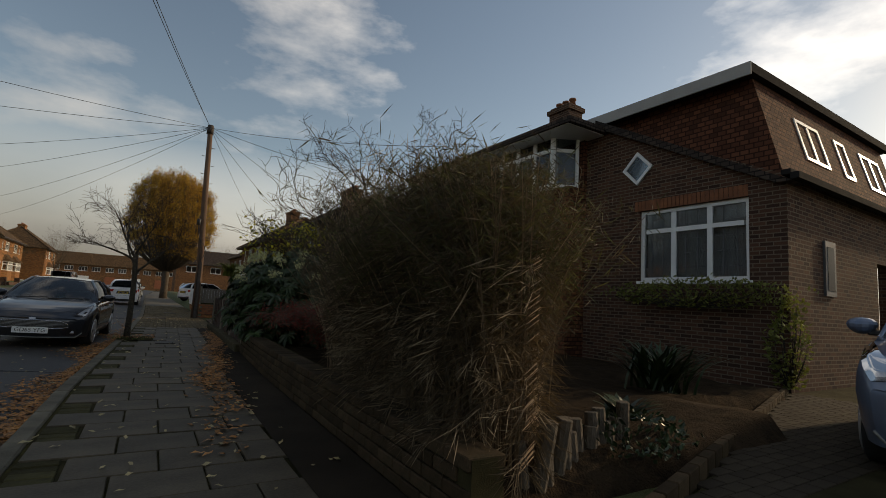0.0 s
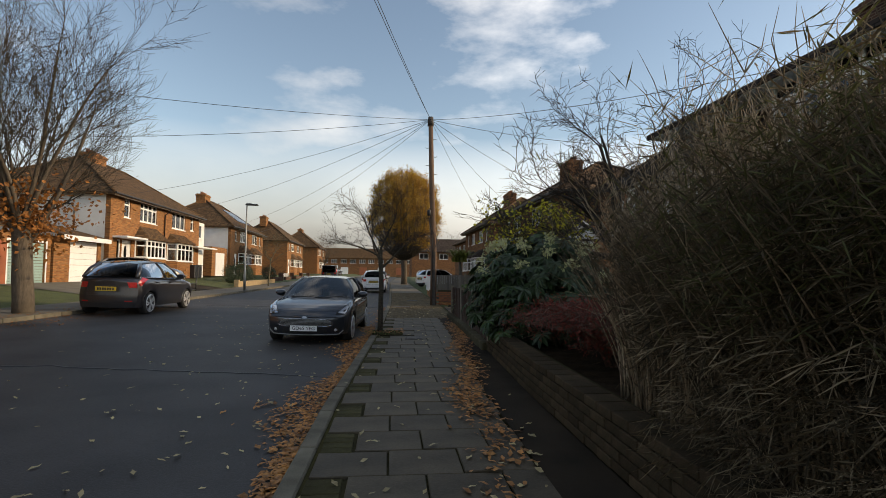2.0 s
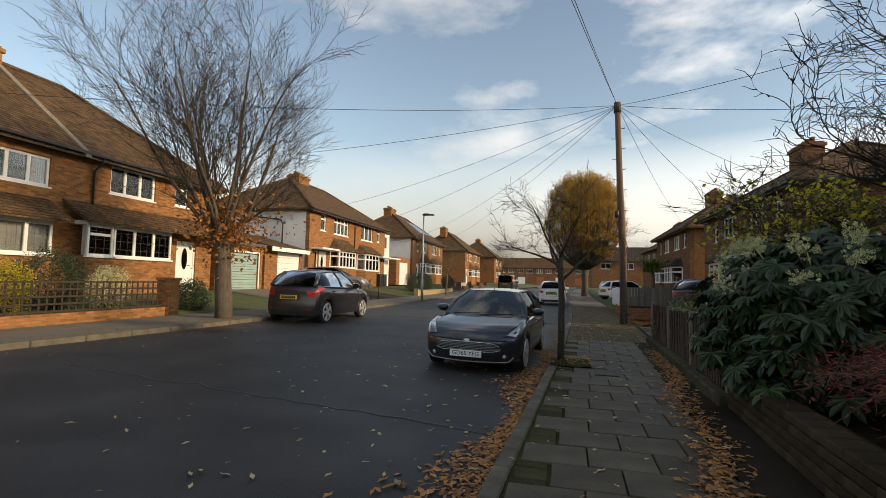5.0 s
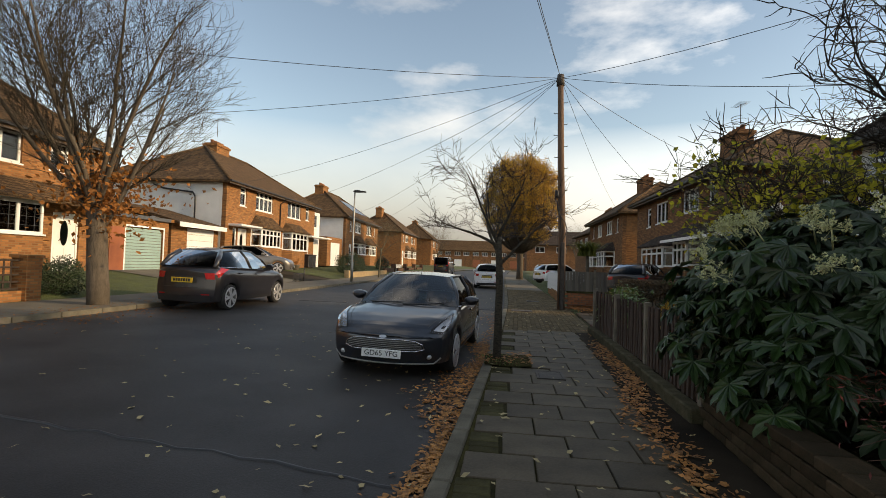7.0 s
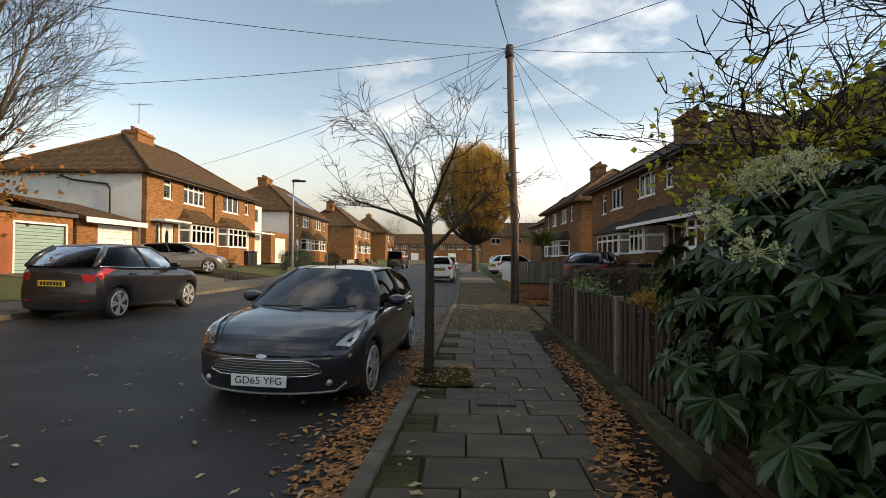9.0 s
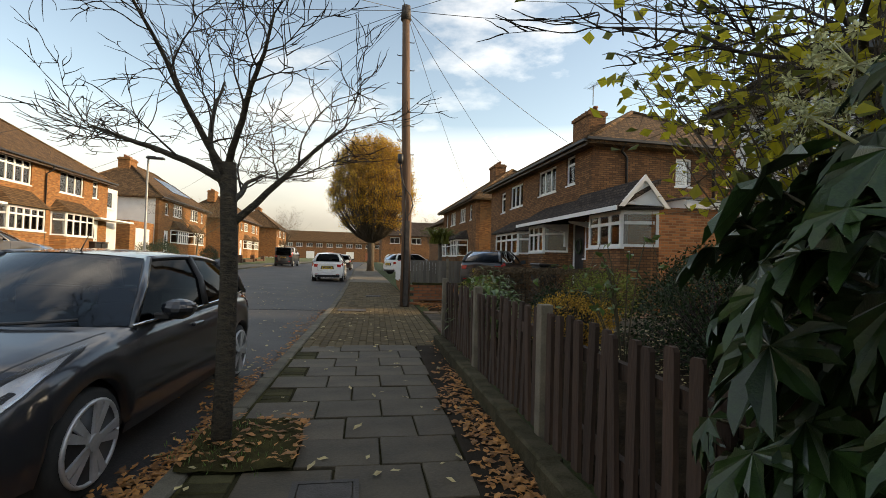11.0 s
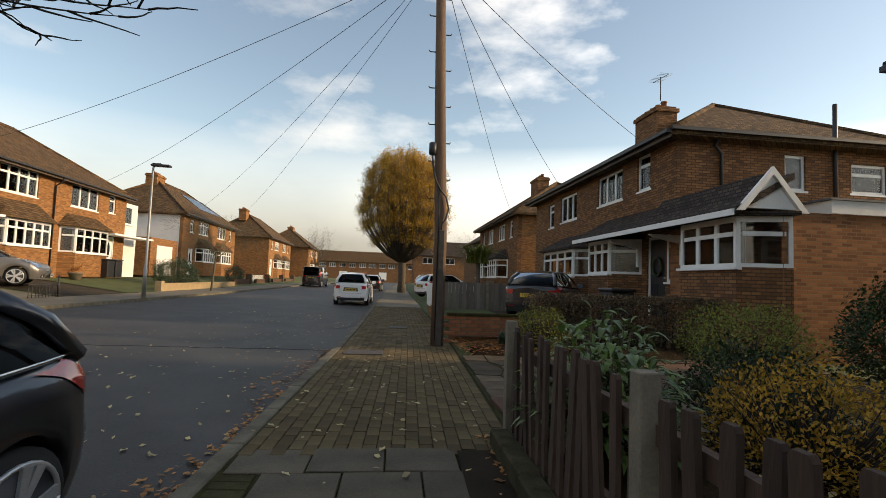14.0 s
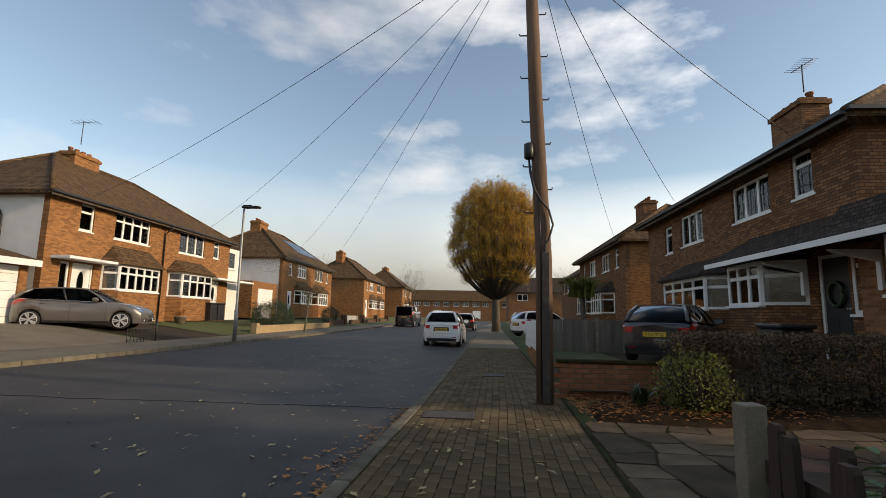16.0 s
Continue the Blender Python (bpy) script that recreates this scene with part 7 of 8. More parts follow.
shrub("privet_bush", (wall_x(21) + 1.5, 21.5, 0.05), 0.5, 0.4, 0.42, 2200, 0.045, M["leaf_olive"], "thin olive-brown bush at the end of the hedge", 69, 120)
tuft("strap_plant", (wall_x(16.3) + 0.22, 16.35, 0.15), 60, 0.42, 0.35, M["leaf_light_j"], "pale green strap-leaved plant by the fence post", 65)
rs = root("rose_stems", pose(2.75, 13.9, 0.2), "arching bare rose stems with a few large green leaves", "climber")
r = random.Random(77)
lv = Leaves(78)
for i in range(9):
    a = math.pi + r.gauss(0.35, 0.6)
    reach, top = r.uniform(0.35, 0.85), r.uniform(0.75, 1.25)
    pts = [Vector((math.cos(a) * reach * u, math.sin(a) * reach * u, top * math.sin(u * 2.2) / 0.81 * 0.8)) for u in (0, 0.2, 0.4, 0.6, 0.8, 1.0)]
    tb = Tubes()
    tb.add(pts, [0.006, 0.0055, 0.005, 0.004, 0.003, 0.0015], 5)
    tb.out("stem", M["bark_green"], rs)
    for p in pts[2:]:
        for _ in range(2):
            lv.add(p, r.uniform(0.05, 0.09), r.uniform(0.04, 0.065), (r.gauss(0, 1), r.gauss(0, 1), r.uniform(-0.4, 0.4)))
lv.out("leaves", M["leaf_laurel"], rs, "broad green leaves")
# hedge and orange brick boundary wall
shrub("clipped_hedge", (6.5, 22.1, 0.0), 2.8, 0.45, 0.49, 34000, 0.05, M["hedge_brown"], "clipped hedge with dark brown-green leaves", 66, 140, square=True, cat="hedge")
bw = root("boundary_wall", pose(2.15, 22.75, -0.02), "low orange brick boundary wall beside the drive", "wall", kind="structure")
bo = box_mesh("brick", 0.215, 0.1, 0.065, M["brick_red"], 0.005)
part("mortar", boxes((0.0, 1.5, 0.006, 0.09, 0.0, 0.52)), M["kerb"], bw)
for c in range(7):
    x = 0.0 if c % 2 else -0.1
    while x < 1.4:
        shared("brick", bo, pose(x + 0.11, 0.05, 0.005 + c * 0.075), bw)
        x += 0.225
part("coping", boxes((-0.04, 1.54, -0.03, 0.13, 0.53, 0.58), bevel=0.008), M["moss"], bw)
tuft("green_plant", (3.0, 21.7, 0.12), 40, 0.3, 0.3, M["leaf_dark_j"], "small dark green garden plant", 67)

# crazy paving path
path = strip("garden_path", PAVE_W + 0.02, PAVE_W + 5.6, 16.95, 20.9, lambda x, y: rise(y) + 0.012, M["joint"], "crazy-paved garden path of mixed stone", "path", cols=6)
r = random.Random(70)
NX, NY = 13, 10
node = {}
for i in range(NY + 1):
    for j in range(NX + 1):
        node[i, j] = (PAVE_W + 0.01 + j * 0.42 + (r.uniform(-0.1, 0.1) if j else 0), 17.0 + i * 0.385 + r.uniform(-0.09, 0.09))
used = set()
for i in range(NY):
    for j in range(NX):
        if (i, j) in used:
            continue
        w = 2 if r.random() < 0.22 and j + 1 < NX and (i, j + 1) not in used else 1
        h = 2 if w == 1 and r.random() < 0.2 and i + 1 < NY else 1
        used |= {(i + a, j + c) for a in range(h) for c in range(w)}
        q = [node[i, j], node[i, j + w], node[i + h, j + w], node[i + h, j]]
        cx, cy = sum(p[0] for p in q) / 4, sum(p[1] for p in q) / 4
        pts = []
        for (ox, oy), (px_, py_) in zip(q, q[1:] + q[:1]):
            for t in (0.06, 0.5, 0.94):
                ux, uy = ox + (px_ - ox) * t - cx, oy + (py_ - oy) * t - cy
                d = math.hypot(ux, uy)
                k = 1 - 0.014 / d + (r.uniform(-0.02, 0.01) if t == 0.5 else 0)
                pts.append((ux * k, uy * k))
        st = part("paving_stone", prism(pts, -0.03, 0.012, "xy"), M["crazy_red"] if r.random() < 0.16 else M["crazy"], path)
        st.matrix_basis = pose(kx(cy) + cx, cy, rise(cy) + 0.012 + r.uniform(-0.004, 0.004), r.uniform(-0.5, 0.5), r.uniform(-0.5, 0.5), 0)

# drive of the first house: block paving, edging and planting
dv = root("driveway", pose(0, 0, 0), "brown block-paved driveway with a brick edging", "driveway", kind="structure")
link("base", [(1.3, -3.5, 0.03), (14.0, -2.0, 0.09), (14.0, 5.0, 0.09), (8.2, 5.1, 0.07), (1.3, 2.9, 0.03)], [(0, 1, 2, 3, 4)], M["joint"], dv)
db = box_mesh("block", 0.2, 0.1, 0.03, M["drive"], 0.004)
r = random.Random(71)
cnt = 0
for i in range(40):
    for j in range(32):
        x, y = 1.5 + j * 0.208 + (0.1 if i % 2 else 0), 4.9 - i * 0.107
        if y < 2.95 + (x - 1.3) * 0.31 and cnt < 300 and y > 1.2:
            shared("paving_block", db, pose(x, y, 0.012 + 0.005 * (x - 1.3), 0, 0, r.uniform(-1, 1)), dv)
            cnt += 1
eb = box_mesh("edging_brick", 0.215, 0.07, 0.13, M["brick_piece"], 0.006)
for i in range(31):
    u = i / 30
    shared("edging_brick", eb, pose(1.45 + 6.7 * u, 3.02 + 2.1 * u, 0.02, 0, 0, 17.4), dv)
lg = bpy.data.meshes.new("log")
tb = Tubes()
tb.add([(0, 0, 0), (0, 0, 0.2), (0, 0, 0.395), (0, 0, 0.4)], [0.045, 0.047, 0.045, 0.04], 10)
lg.from_pydata([tuple(v) for v in tb.v], [], tb.f)
lg.materials.append(M["bark"])
le = root("log_edging", pose(1.75, 3.45, 0.02), "row of uneven upright log edging stakes", "edging")
for i in range(13):
    shared("log", lg, pose(i * 0.095, 0.3 + 0.02 * i + r.uniform(-0.02, 0.02), r.uniform(-0.12, 0.02), r.uniform(-7, 7), r.uniform(-7, 7), 0), le)
tuft("iris_clump", (5.3, 5.3, 0.15), 190, 0.75, 0.75, M["leaf_dark_j"], "dark green arching strap-leaved clump by the drive", 72, 0.02)
tuft("ivy_plants", (3.4, 4.35, 0.15), 60, 0.3, 0.35, M["leaf_dark_j"], "low dark green plants along the edging", 73, 0.03)
shrub("creeper", (7.75, 6.4, 1.25), 0.18, 1.7, 0.28, 1500, 0.07, M["leaf_olive"], "climbing plant with yellow-green leaves along the house wall", 74, 60, cat="climber")
shrub("climber", (7.95, 5.0, 0.15), 0.3, 0.28, 0.75, 700, 0.08, M["leaf_olive"], "sparse climbing shrub on a trellis by the side wall", 75, 40, cat="climber")
shrub("shrub", (2.9, 3.9, 0.1), 0.5, 0.35, 0.16, 600, 0.05, M["leaf_dark_j"], "low dark ground-cover plants", 76, 40)

# ---- beyond the pole: white pickets, fence panels, drive of the brown brick house ----
wf = root("white_picket_fence", pose(0, 0, 0), "white painted picket fence on a low brick base", "fence")
wp = box_mesh("picket", 0.02, 0.06, 0.8, M["white_paint"], 0.006)
for i in range(34):
    y = 26.5 + i * 0.16
    shared("picket", wp, pose(wall_x(y) + 0.12, y, rise(y) + 0.28), wf)
for z in (0.42, 0.85):
    bm = boxes((0, 0.03, 0, 5.6, -0.03, 0.03))
    o = part("rail", bm, M["white_paint"], wf)
    o.matrix_basis = pose(wall_x(26.5) + 0.14, 26.4, rise(26.5) + z, 1.4, 0, -2.8)
o = part("brick_base", boxes((0, 0.2, 0, 5.6, -0.1, 0.3)), M["brick_orange"], wf)
o.matrix_basis = pose(wall_x(26.5) + 0.02, 26.4, rise(26.5), 1.2, 0, -2.8)
fp = root("fence_panel", pose(3.0, 31.6, rise(31) + 0.1, 0, 0, 2), "grey weathered boarded fence panels", "fence")
for i in range(26):
    part("board", boxes((i * 0.14, i * 0.14 + 0.13, 0.0 if i % 2 else 0.012, 0.02 if i % 2 else 0.032, 0.0, 1.05)), M["fence_grey"], fp)
for i in range(3):
    part("post", boxes((-0.06 + i * 1.8, 0.05 + i * 1.8, -0.07, -0.001, 0.0, 1.15)), M["concrete"], fp)
drv = strip("driveway_near", PAVE_W + 0.1, PAVE_W + 6.2, 22.6, 31.4, lambda x, y: rise(y) + 0.115, M["drive"], "paved front drive with a strip of grass", "driveway", cols=4)
strip("lawn_near", PAVE_W + 0.1, PAVE_W + 2.3, 26.0, 31.4, lambda x, y: rise(y) + 0.135, M["grass"], "small rough front lawn", "lawn", cols=4)
cab = tuft("cordyline_palm", (4.9, 34.3, rise(34) + 2.0), 190, 1.35, 1.35, M["leaf_olive"], "spiky cordyline palm with drooping dead leaves", 80, 0.035, 0.9, "palm")
tb = Tubes()
tb.add([(0, 0, -2.0), (0.03, 0, -1.0), (0, 0, 0.1)], [0.14, 0.1, 0.09], 8)
tb.out("trunk", M["bark"], cab)
wb = root("wheelie_bin", pose(6.3, 24.2, right_z(24) + 0.02), "black wheeled rubbish bin by the front door", "bin")
part("body", boxes((-0.28, 0.28, -0.35, 0.35, 0.05, 0.95), bevel=0.03), M["black"], wb)
part("lid", boxes((-0.31, 0.31, -0.4, 0.38, 0.955, 1.03), bevel=0.025), M["black"], wb)

# ---- across the road: gardens, walls, drives ----
lw = root("garden_wall", pose(-10.9, 6.9, 0), "low brick wall with a square trellis between brick piers", "wall")
z0 = far_z(10)
part("wall", boxes((-0.11, 0.11, 0, 9.6, z0 - 0.05, z0 + 0.24)), M["brick_orange"], lw)
for y in (9.8, 4.4, -0.2):
    part("pier", boxes((-0.19, 0.19, y - 0.19, y + 0.19, z0 - 0.05, z0 + 0.98), (-0.23, 0.23, y - 0.23, y + 0.23, z0 + 0.98, z0 + 1.05)), M["brick_orange"], lw)
for k in range(2):
    y0 = 0.0 + k * 4.6
    bs = [(-0.02, 0.02, y0, y0 + 4.35 if k == 0 else y0 + 5.0, z0 + 0.26 + i * 0.16, z0 + 0.30 + i * 0.16) for i in range(5)]
    bs += [(-0.035, -0.021, y0 + 0.05 + j * 0.165, y0 + 0.09 + j * 0.165, z0 + 0.25, z0 + 0.95) for j in range(26 if k == 0 else 30)]
    part("trellis", boxes(*bs), M["trellis"], lw, "dark square-lattice timber trellis")
shrub("box_ball", (-12.4, 14.6, left_z(-12.4, 14)), 0.85, 0.85, 0.85, 6500, 0.05, M["leaf_dark_j"], "rounded clipped dark green shrub", 81, 60)
shrub("variegated_shrub", (-12.0, 13.2, left_z(-12, 12)), 0.6, 0.65, 0.72, 3600, 0.05, M["leaf_yellow"], "yellow-green variegated shrub behind the trellis", 82, 60)
shrub("lavender_bush", (-12.1, 15.9, left_z(-12, 15)), 0.5, 0.55, 0.66, 3200, 0.05, M["umbel"], "grey-green bushy lavender behind the trellis", 83, 60)
shrub("garden_shrub", (-12.2, 11.2, left_z(-12, 10)), 0.6, 0.9, 0.5, 2600, 0.05, M["leaf_olive"], "olive green garden shrub", 84, 60)
shrub("evergreen_hedge", (-11.3, 18.0, far_z(17)), 0.5, 0.75, 0.55, 4200, 0.06, M["leaf_dark_j"], "dark evergreen hedge beside the pier", 85, 60)
strip("driveway_far", -ROAD_W - FAR_W - 5.0, -ROAD_W - FAR_W, 23.4, 31.2, lambda x, y: left_z(x, y) + 0.006, M["farpave"], "concrete drive in front of the garages", "driveway", cols=5)
strip("driveway_far", -ROAD_W - FAR_W - 5.0, -ROAD_W - FAR_W, 31.5, 35.6, lambda x, y: left_z(x, y) + 0.006, M["drive"], "grey block-paved front drive", "driveway", cols=5)
strip("lawn_far", -ROAD_W - FAR_W - 4.0, -ROAD_W - FAR_W, 35.7, 38.2, lambda x, y: left_z(x, y) + 0.02, M["grass"], "short bright green front lawn", "lawn", cols=5)
gw = root("garden_wall", pose(-10.1, 38.9, far_z(39)), "low buff stone garden wall at the back of the footway", "wall")
part("wall", boxes((-0.12, 0.12, 0, 11.5, -0.1, 0.34), (-0.16, 0.16, -0.02, 11.52, 0.34, 0.39), (-0.15, 0.15, -0.35, -0.002, -0.1, 0.5)), mat("buff_stone", (0.42, 0.31, 0.17), (0.30, 0.21, 0.12), rough=0.9, scale=5, fine=60, bump=0.5), gw)
shrub("privet_bush", (-11.3, 43.6, far_z(43)), 1.1, 2.6, 0.95, 11000, 0.07, M["leaf_dark_j"], "broad dark green bush over the garden wall", 86, 100)
shrub("garden_shrub", (-11.8, 56.5, far_z(56)), 0.8, 1.6, 0.9, 3500, 0.08, M["leaf_dark_j"], "dark green shrub in front of a distant house", 87, 60)
for i, y in enumerate((36.1, 36.9)):
    b = root("wheelie_bin", pose(-14.0, y + 5.2, left_z(-14, 41) + 0.02), "black wheeled rubbish bin against the house", "bin", "bins at the house")
    part("body", boxes((-0.28, 0.28, -0.33, 0.33, 0.03, 0.92), bevel=0.03), M["black"], b)
    part("lid", boxes((-0.31, 0.31, -0.37, 0.37, 0.925, 1.0), bevel=0.02), M["black"], b)
ps = root("plant_pot", pose(-13.3, 37.6, left_z(-13.3, 37)), "terracotta pot with a dry brown plant", "pot")
tb = Tubes()
tb.add([(0, 0, 0), (0, 0, 0.3), (0, 0, 0.31), (0, 0, 0.36)], [0.2, 0.28, 0.31, 0.31], 14)
tb.out("pot", M["concrete"], ps)
lv = Leaves(90)
for i in range(200):
    lv.add((lv.r.gauss(0, 0.16), lv.r.gauss(0, 0.16), 0.4 + abs(lv.r.gauss(0, 0.22))), 0.16, 0.02)
lv.out("foliage", M["leaf_rust"], ps)
mg = root("metal_railing", pose(-10.2, 31.4, far_z(31)), "black metal railing at the edge of a drive", "railing")
for i in range(9):
    tb = Tubes()
    tb.add([(0, -1.4 + i * 0.16, 0), (0, -1.4 + i * 0.16, 0.42)], [0.01, 0.01], 5)
    tb.out("bar", M["black"], mg)
tb = Tubes()
tb.add([(0, -1.4, 0.42), (0, 0, 0.42)], [0.015, 0.015], 5)
tb.add([(0, -1.4, 0.08), (0, 0, 0.08)], [0.012, 0.012], 5)
tb.add([(0, 0, 0), (0, 0, 0.75)], [0.03, 0.03], 6)
tb.out("rails", M["black"], mg)
rw2 = root("garden_wall", pose(-10.6, 52.0, far_z(52)), "low dark red brick garden walls with piers further up", "wall")
for i in range(4):
    part("wall", boxes((-0.11, 0.11, i * 6.5, i * 6.5 + 4.2, -0.1, 0.5)), M["brick_dark"], rw2)
    part("pier", boxes((-0.22, 0.22, i * 6.5 + 4.205, i * 6.5 + 4.65, -0.1, 0.95)), M["brick_dark"], rw2)
wf2 = root("white_picket_fence", pose(-11.0, 58.0, far_z(58)), "white picket fence in front of a distant house", "fence")
for i in range(30):
    shared("picket", wp, pose(0, i * 0.17, 0.05), wf2)

# ---- small things in the street ----
for y, o, sx, sy, lab in ((21.15, 0.55, 0.6, 0.45, "rusty square inspection cover set in the block paving"), (25.3, 1.05, 0.45, 0.45, "small square inspection cover in the pavement"), (12.6, 0.85, 0.33, 0.42, "small cast iron cover in the slabs")):
    mh = root("manhole_cover", pose(kx(y) + o, y, rise(y) + 0.008, 0, 0, -1), lab, "manhole cover")
    part("frame", boxes((-sx / 2, sx / 2, -sy / 2, -sy / 2 + 0.03, -0.02, 0.004), (-sx / 2, sx / 2, sy / 2 - 0.03, sy / 2, -0.02, 0.004), (-sx / 2, -sx / 2 + 0.03, -sy / 2 + 0.03, sy / 2 - 0.03, -0.02, 0.004), (sx / 2 - 0.03, sx / 2, -sy / 2 + 0.03, sy / 2 - 0.03, -0.02, 0.004)), M["iron"], mh)
    part("lid", boxes((-sx / 2 + 0.035, sx / 2 - 0.035, -sy / 2 + 0.035, sy / 2 - 0.035, -0.02, 0.002)), M["iron"], mh)
sq = root("tree_pit", pose(-0.06, 13.4, 0.0), "mossy square of soil and grass round the street tree", "tree pit", kind="structure")
v, f = [], []
r = random.Random(91)
for i in range(9):
    for j in range(9):
        x, y = (-0.30 + 0.62 * j / 8) * (1 + r.uniform(-0.06, 0.03)), (-0.42 + 0.84 * i / 8) * (1 + r.uniform(-0.06, 0.03))
        v.append((x, y, 0.006 + 0.05 * max(0, 1 - math.hypot(x, y) / 0.4) + r.uniform(0, 0.012)))
for i in range(8):
    for j in range(8):
        a = i * 9 + j
        f.append((a, a + 1, a + 10, a + 9))
link("moss", v, f, M["moss"], sq, "", True)
gl = Leaves(92)
for i in range(420):
    gl.add((r.gauss(-0.08, 0.13), r.gauss(-0.05, 0.18), 0.015), r.uniform(0.02, 0.05), 0.006, (r.gauss(0, 0.4), r.gauss(0, 0.4), 1))
gl.out("grass_blades", M["leaf_light_j"], sq)
# tan reinstated patch by the kerb, worn to a ragged outline
pv, pn = [], 40
for i in range(pn):
    a = 2 * math.pi * i / pn
    q = 1 + 0.05 * math.sin(a * 3 + 1) + 0.04 * math.sin(a * 7) + r.uniform(-0.015, 0.015)
    ex, ey = math.copysign(abs(math.cos(a)) ** 0.6, math.cos(a)), math.copysign(abs(math.sin(a)) ** 0.6, math.sin(a))
    yy = 28.7 + 3.2 * ey * q - 0.5 * ex
    xx = kx(yy) - 1.0 + 0.92 * ex * (1 if ex > 0 else q)
    pv.append((xx, yy, road_z(xx, yy) + 0.006))
tagged(link("road_patch", pv, [tuple(range(pn))], M["asphalt_patch"]), "paler tan asphalt repair beside the kerb", "road", kind="structure")
for y0, sk in ((22.0, -0.35), (9.6, 0.5)):
    tb = Tubes()
    pts = [(kx(y0) - 0.1 - 0.25 * i, y0 + sk * 0.08 * i + r.gauss(0, 0.03), 0) for i in range(26)]
    tb.add([(p[0], p[1], road_z(p[0], p[1]) - 0.004) for p in pts], [0.014 + 0.006 * r.random() for _ in pts], 5)
    tagged(tb.out("tar_seam", M["black"]), "dark tar seam across the road", "road seam", kind="structure")

# ---- fallen leaves ----
def litter(name, n, pick, zf, material, label, seed, lo=0.04, hi=0.095):
    r = random.Random(seed)
    v, f = [], []
    for _ in range(n):
        x, y = pick(r)
        z = zf(x, y) + r.uniform(0.004, 0.022)
        a, L = r.uniform(0, 6.28), r.uniform(lo, hi)
        w = L * r.uniform(0.3, 0.5)
        d, s = Vector((math.cos(a), math.sin(a), r.uniform(-0.12, 0.2))), Vector((-math.sin(a), math.cos(a), r.uniform(-0.25, 0.25)))
        c = Vector((x, y, z))
        b = len(v)
        v += [c - d * L / 2, c - d * L * 0.1 + s * w * 0.5 + Vector((0, 0, w * 0.25)), c + d * L / 2 + Vector((0, 0, w * 0.2)), c - d * L * 0.1 - s * w * 0.5 + Vector((0, 0, w * 0.2)), c + d * L * 0.25 + s * w * 0.35, c + d * L * 0.25 - s * w * 0.35]
        f += [(b, b + 3, b + 1), (b + 1, b + 3, b + 5, b + 4), (b + 4, b + 5, b + 2)]
    return tagged(link(name, v, f, material), label, "leaves", kind="stuff")


pz = lambda x, y: rise(y)
def gutter_pick(r):
    y = r.uniform(1.0, 15.5) if r.random() < 0.93 else r.uniform(15.5, 22)
    return kx(y) - 0.04 - abs(r.gauss(0, 0.16)) * (1 + 0.6 * math.sin(y * 1.7)), y
def wall_pick(r):
    y = r.choice((r.gauss(8.3, 0.8), r.gauss(11.5, 1.3), r.gauss(14.5, 1.4), r.uniform(5, 17)))
    y = min(max(y, 3.5), 17.0)
    return min(kx(y) + 1.45 + 0.065 * (y - 8) + r.gauss(0, 0.10) + 0.07 * math.sin(y * 2.1), wall_x(y) - 0.02), y
def road_pick(r):
    y = r.uniform(2, 30)
    return kx(y) - 0.1 - abs(r.gauss(0, 2.4)), y
def walk_pick(r):
    y = r.uniform(1.5, 21)
    return kx(y) + r.uniform(0.1, 1.9), y
litter("fallen_leaves", 5200, gutter_pick, road_z, M["leaf_fallen"], "orange fallen leaves drifted along the gutter", 101)
litter("fallen_leaves", 2300, wall_pick, pz, M["leaf_fallen"], "orange fallen leaves drifted on the pavement by the wall", 102)
litter("fallen_leaves", 700, road_pick, road_z, M["leaf_pale"], "scattered pale leaves on the road", 103)
litter("fallen_leaves", 130, lambda r: (-0.05 + r.uniform(-0.3, 0.34), 13.4 + r.uniform(-0.42, 0.42)), lambda x, y: 0.04, M["leaf_fallen"], "brown fallen leaves round the tree", 109)
litter("fallen_leaves", 300, walk_pick, pz, M["leaf_pale"], "scattered pale leaves on the pavement", 104)
litter("fallen_leaves", 900, lambda r: (kx(18) - ROAD_W + r.gauss(0.1, 0.5), r.gauss(16.5, 3.0)), lambda x, y: max(road_z(x, y), far_z(y) if x < kx(y) - ROAD_W else -9), M["leaf_rust"], "rusty fallen leaves under the big tree", 105)
litter("fallen_leaves", 1100, lambda r: (2.1 + abs(r.gauss(0, 1.5)), r.gauss(21.6, 0.4)), lambda x, y: 0.09, M["leaf_rust"], "brown fallen leaves in the soil strip", 106)

litter("fallen_leaves", 1600, lambda r: (r.uniform(2.6, 5.4), r.uniform(12.6, 16.7)), lambda x, y: 0.25, M["leaf_pale"], "tan fallen leaves over the garden soil", 107, 0.03, 0.07)

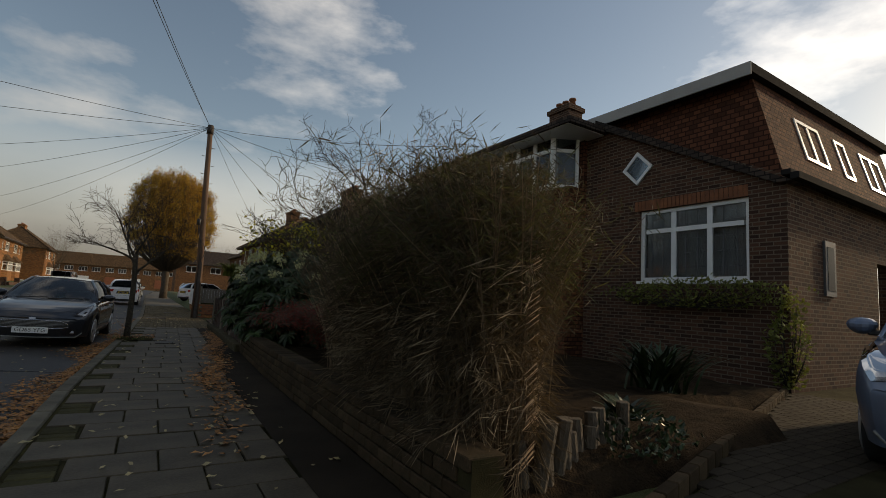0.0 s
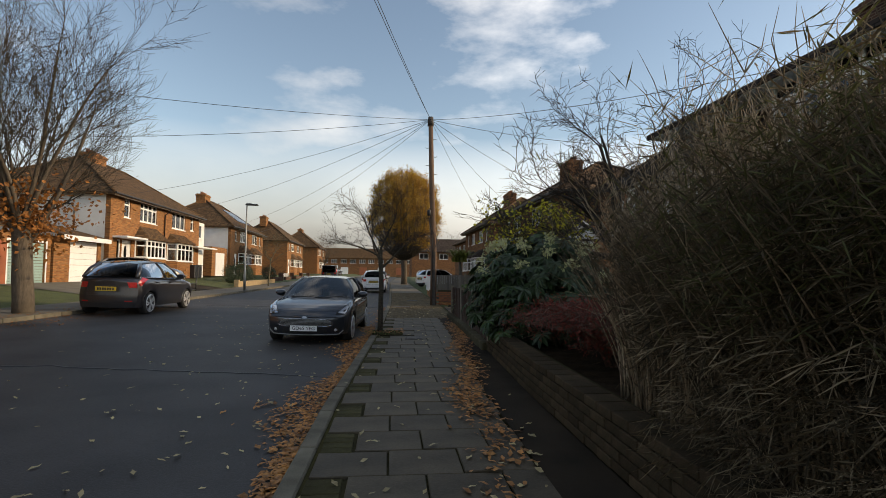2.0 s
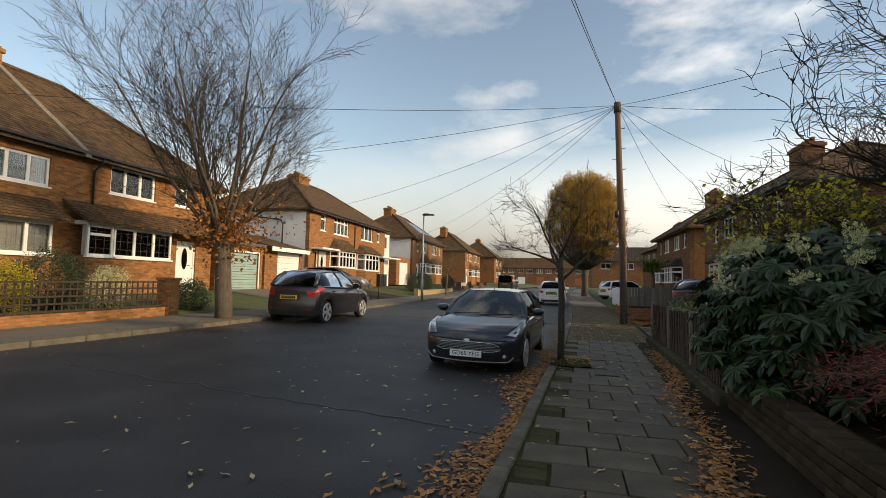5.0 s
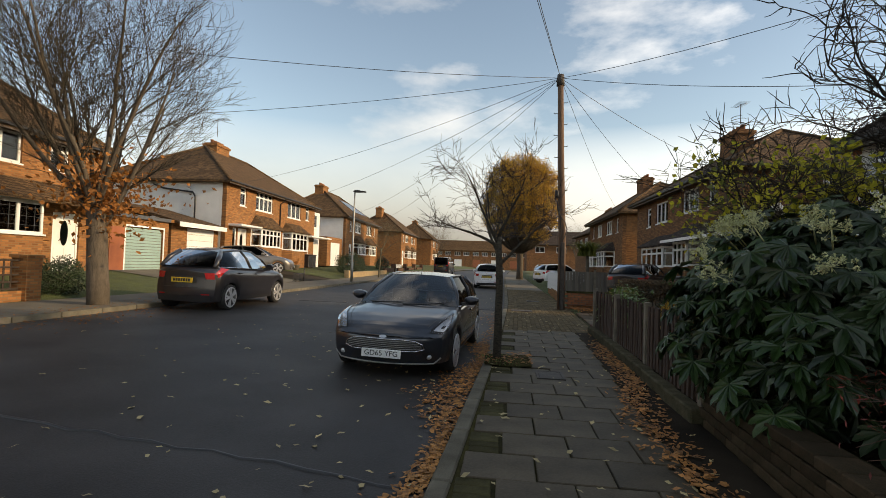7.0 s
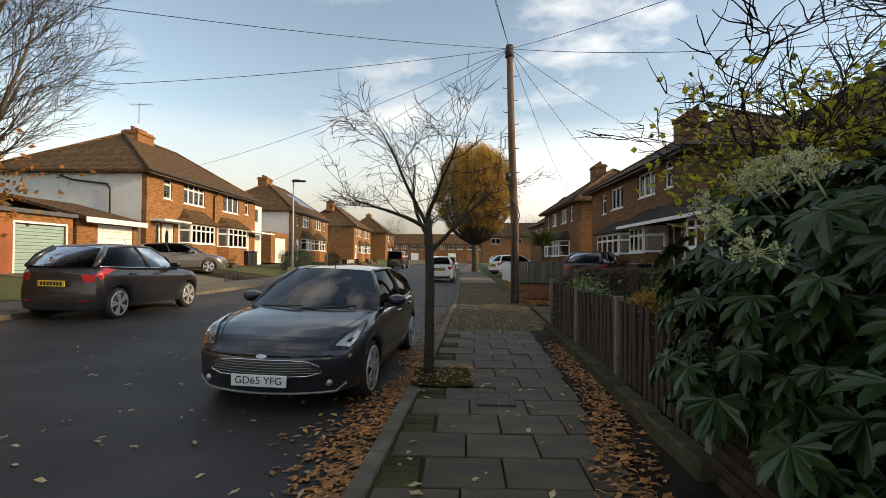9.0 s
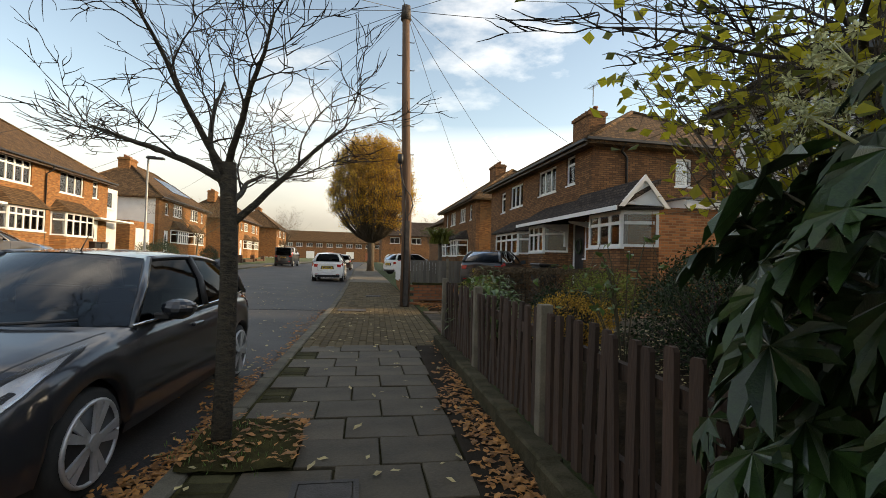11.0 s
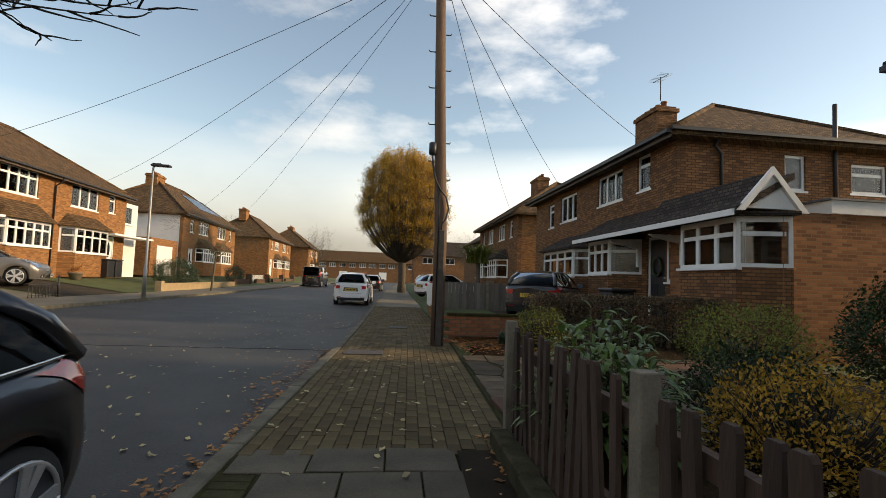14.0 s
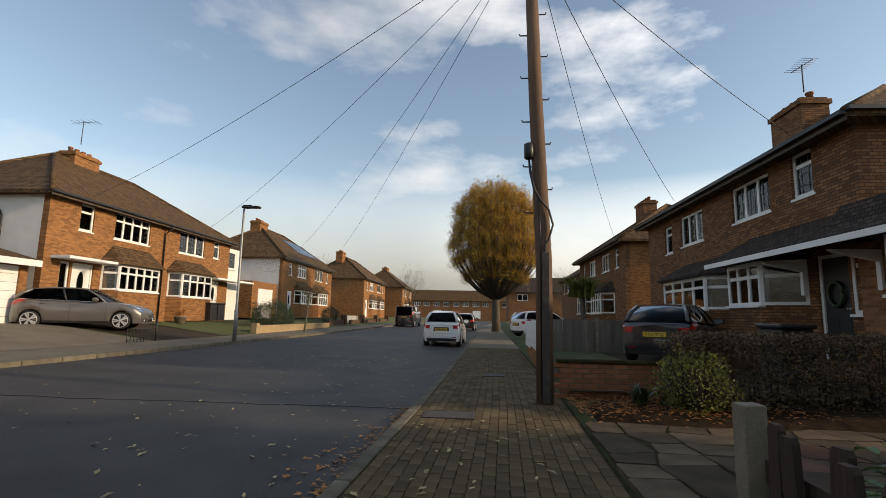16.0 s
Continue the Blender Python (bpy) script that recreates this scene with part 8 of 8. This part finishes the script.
# ---- pavement pieces ----
kb = box_mesh("kerb_stone", 0.125, 0.905, 0.3, M["kerb"], 0.012)
kn = root("kerb_near", pose(0, 0, 0), "worn grey concrete kerb stones", "kerb", kind="structure")
kf = root("kerb_far", pose(0, 0, 0), "worn grey concrete kerb stones", "kerb", kind="structure")
r = random.Random(110)
y = -6.0
while y < 80:
    a = -math.degrees(math.atan2(kx(y + 0.9) - kx(y), 0.9))
    sl_ = math.degrees(math.atan2(rise(y + 0.9) - rise(y), 0.9))
    shared("kerb_stone", kb, pose(kx(y + 0.45) + 0.062, y + 0.45, rise(y + 0.45) - 0.296 + r.uniform(-0.003, 0.003), sl_, 0, a), kn)
    shared("kerb_stone", kb, pose(kx(y + 0.45) - ROAD_W - 0.062, y + 0.45, far_z(y + 0.45) - 0.295, sl_, 0, a), kf)
    y += 0.915
SL, SW = 0.42, 0.48
sm = box_mesh("slab", SW - 0.012, SL - 0.012, 0.05, M["slab"], 0.005)
ib = box_mesh("infill_block", 0.215, 0.098, 0.05, M["mossy_block"], 0.006)
row, y = 0, 0.6
while y < 16.6:
    for k in range(3):
        o = 0.15 + SW * (k + 0.5) + (SW / 2 if row % 2 else 0)
        if abs(kx(y) + o + 0.06) < 0.32 and abs(y - 13.4) < 0.5:
            continue
        shared("slab", sm, pose(kx(y) + o, y, rise(y) - 0.05 + r.uniform(-0.004, 0.003), r.uniform(-0.5, 0.5), r.uniform(-0.5, 0.5), -1.4 + r.uniform(-0.4, 0.4)), pave)
    if row % 2 and abs(y - 13.4) > 0.5:
        for k in range(4):
            shared("infill_block", ib, pose(kx(y) + 0.262, y - SL / 2 + 0.052 + k * 0.1045, rise(y) - 0.052 + r.uniform(-0.006, 0.002), r.uniform(-1, 1), r.uniform(-1, 1), -1.4 + r.uniform(-1.5, 1.5)), pave)
    y += SL
    row += 1
strip("pavement_verge", 1.60, 2.04, 0.4, 16.7, lambda x, y: rise(y) + 0.006, M["tarstrip"], "dark tarmac margin along the wall", "pavement", cols=2)
strip("pavement_margin", 0.128, 0.36, 0.4, 16.7, lambda x, y: rise(y) - 0.012, M["moss"], "mossy strip behind the kerb", "pavement", cols=2)
BL, BW = 0.2, 0.1
bme = box_mesh("paving_block", BW - 0.005, BL - 0.005, 0.05, M["block"], 0.003)
blk, cnt = [], 0
jv, jf = [], []
row, y = 0, 16.75
tmpl = [v.co.copy() for v in bme.vertices]
tpol = [tuple(p.vertices) for p in bme.polygons]
while y < 34:
    o = 0.19
    c = 0
    while o < PAVE_W - 0.02:
        yy = y + (BL / 2 if c % 2 else 0)
        m = pose(kx(yy) + o, yy, rise(yy) - 0.052 + r.uniform(-0.002, 0.003), r.uniform(-0.6, 0.6), r.uniform(-0.8, 0.8), -1.5 + r.uniform(-0.6, 0.6))
        if yy < 20.6 and cnt < 300:
            shared("paving_block", bme, m, pave)
            cnt += 1
        else:
            b = len(jv)
            jv += [m @ q for q in tmpl]
            jf += [tuple(b + i for i in p) for p in tpol]
        o += BW
        c += 1
    y += BL
tagged(link("paving_blocks", jv, jf, M["block_joined"], pave), "brown-grey block paving", kind="stuff")
strip("pavement_upper", 0.13, PAVE_W, 34.1, 120, lambda x, y: rise(y), M["farpave"], "brown-grey block pavement further up", "pavement", cols=3)
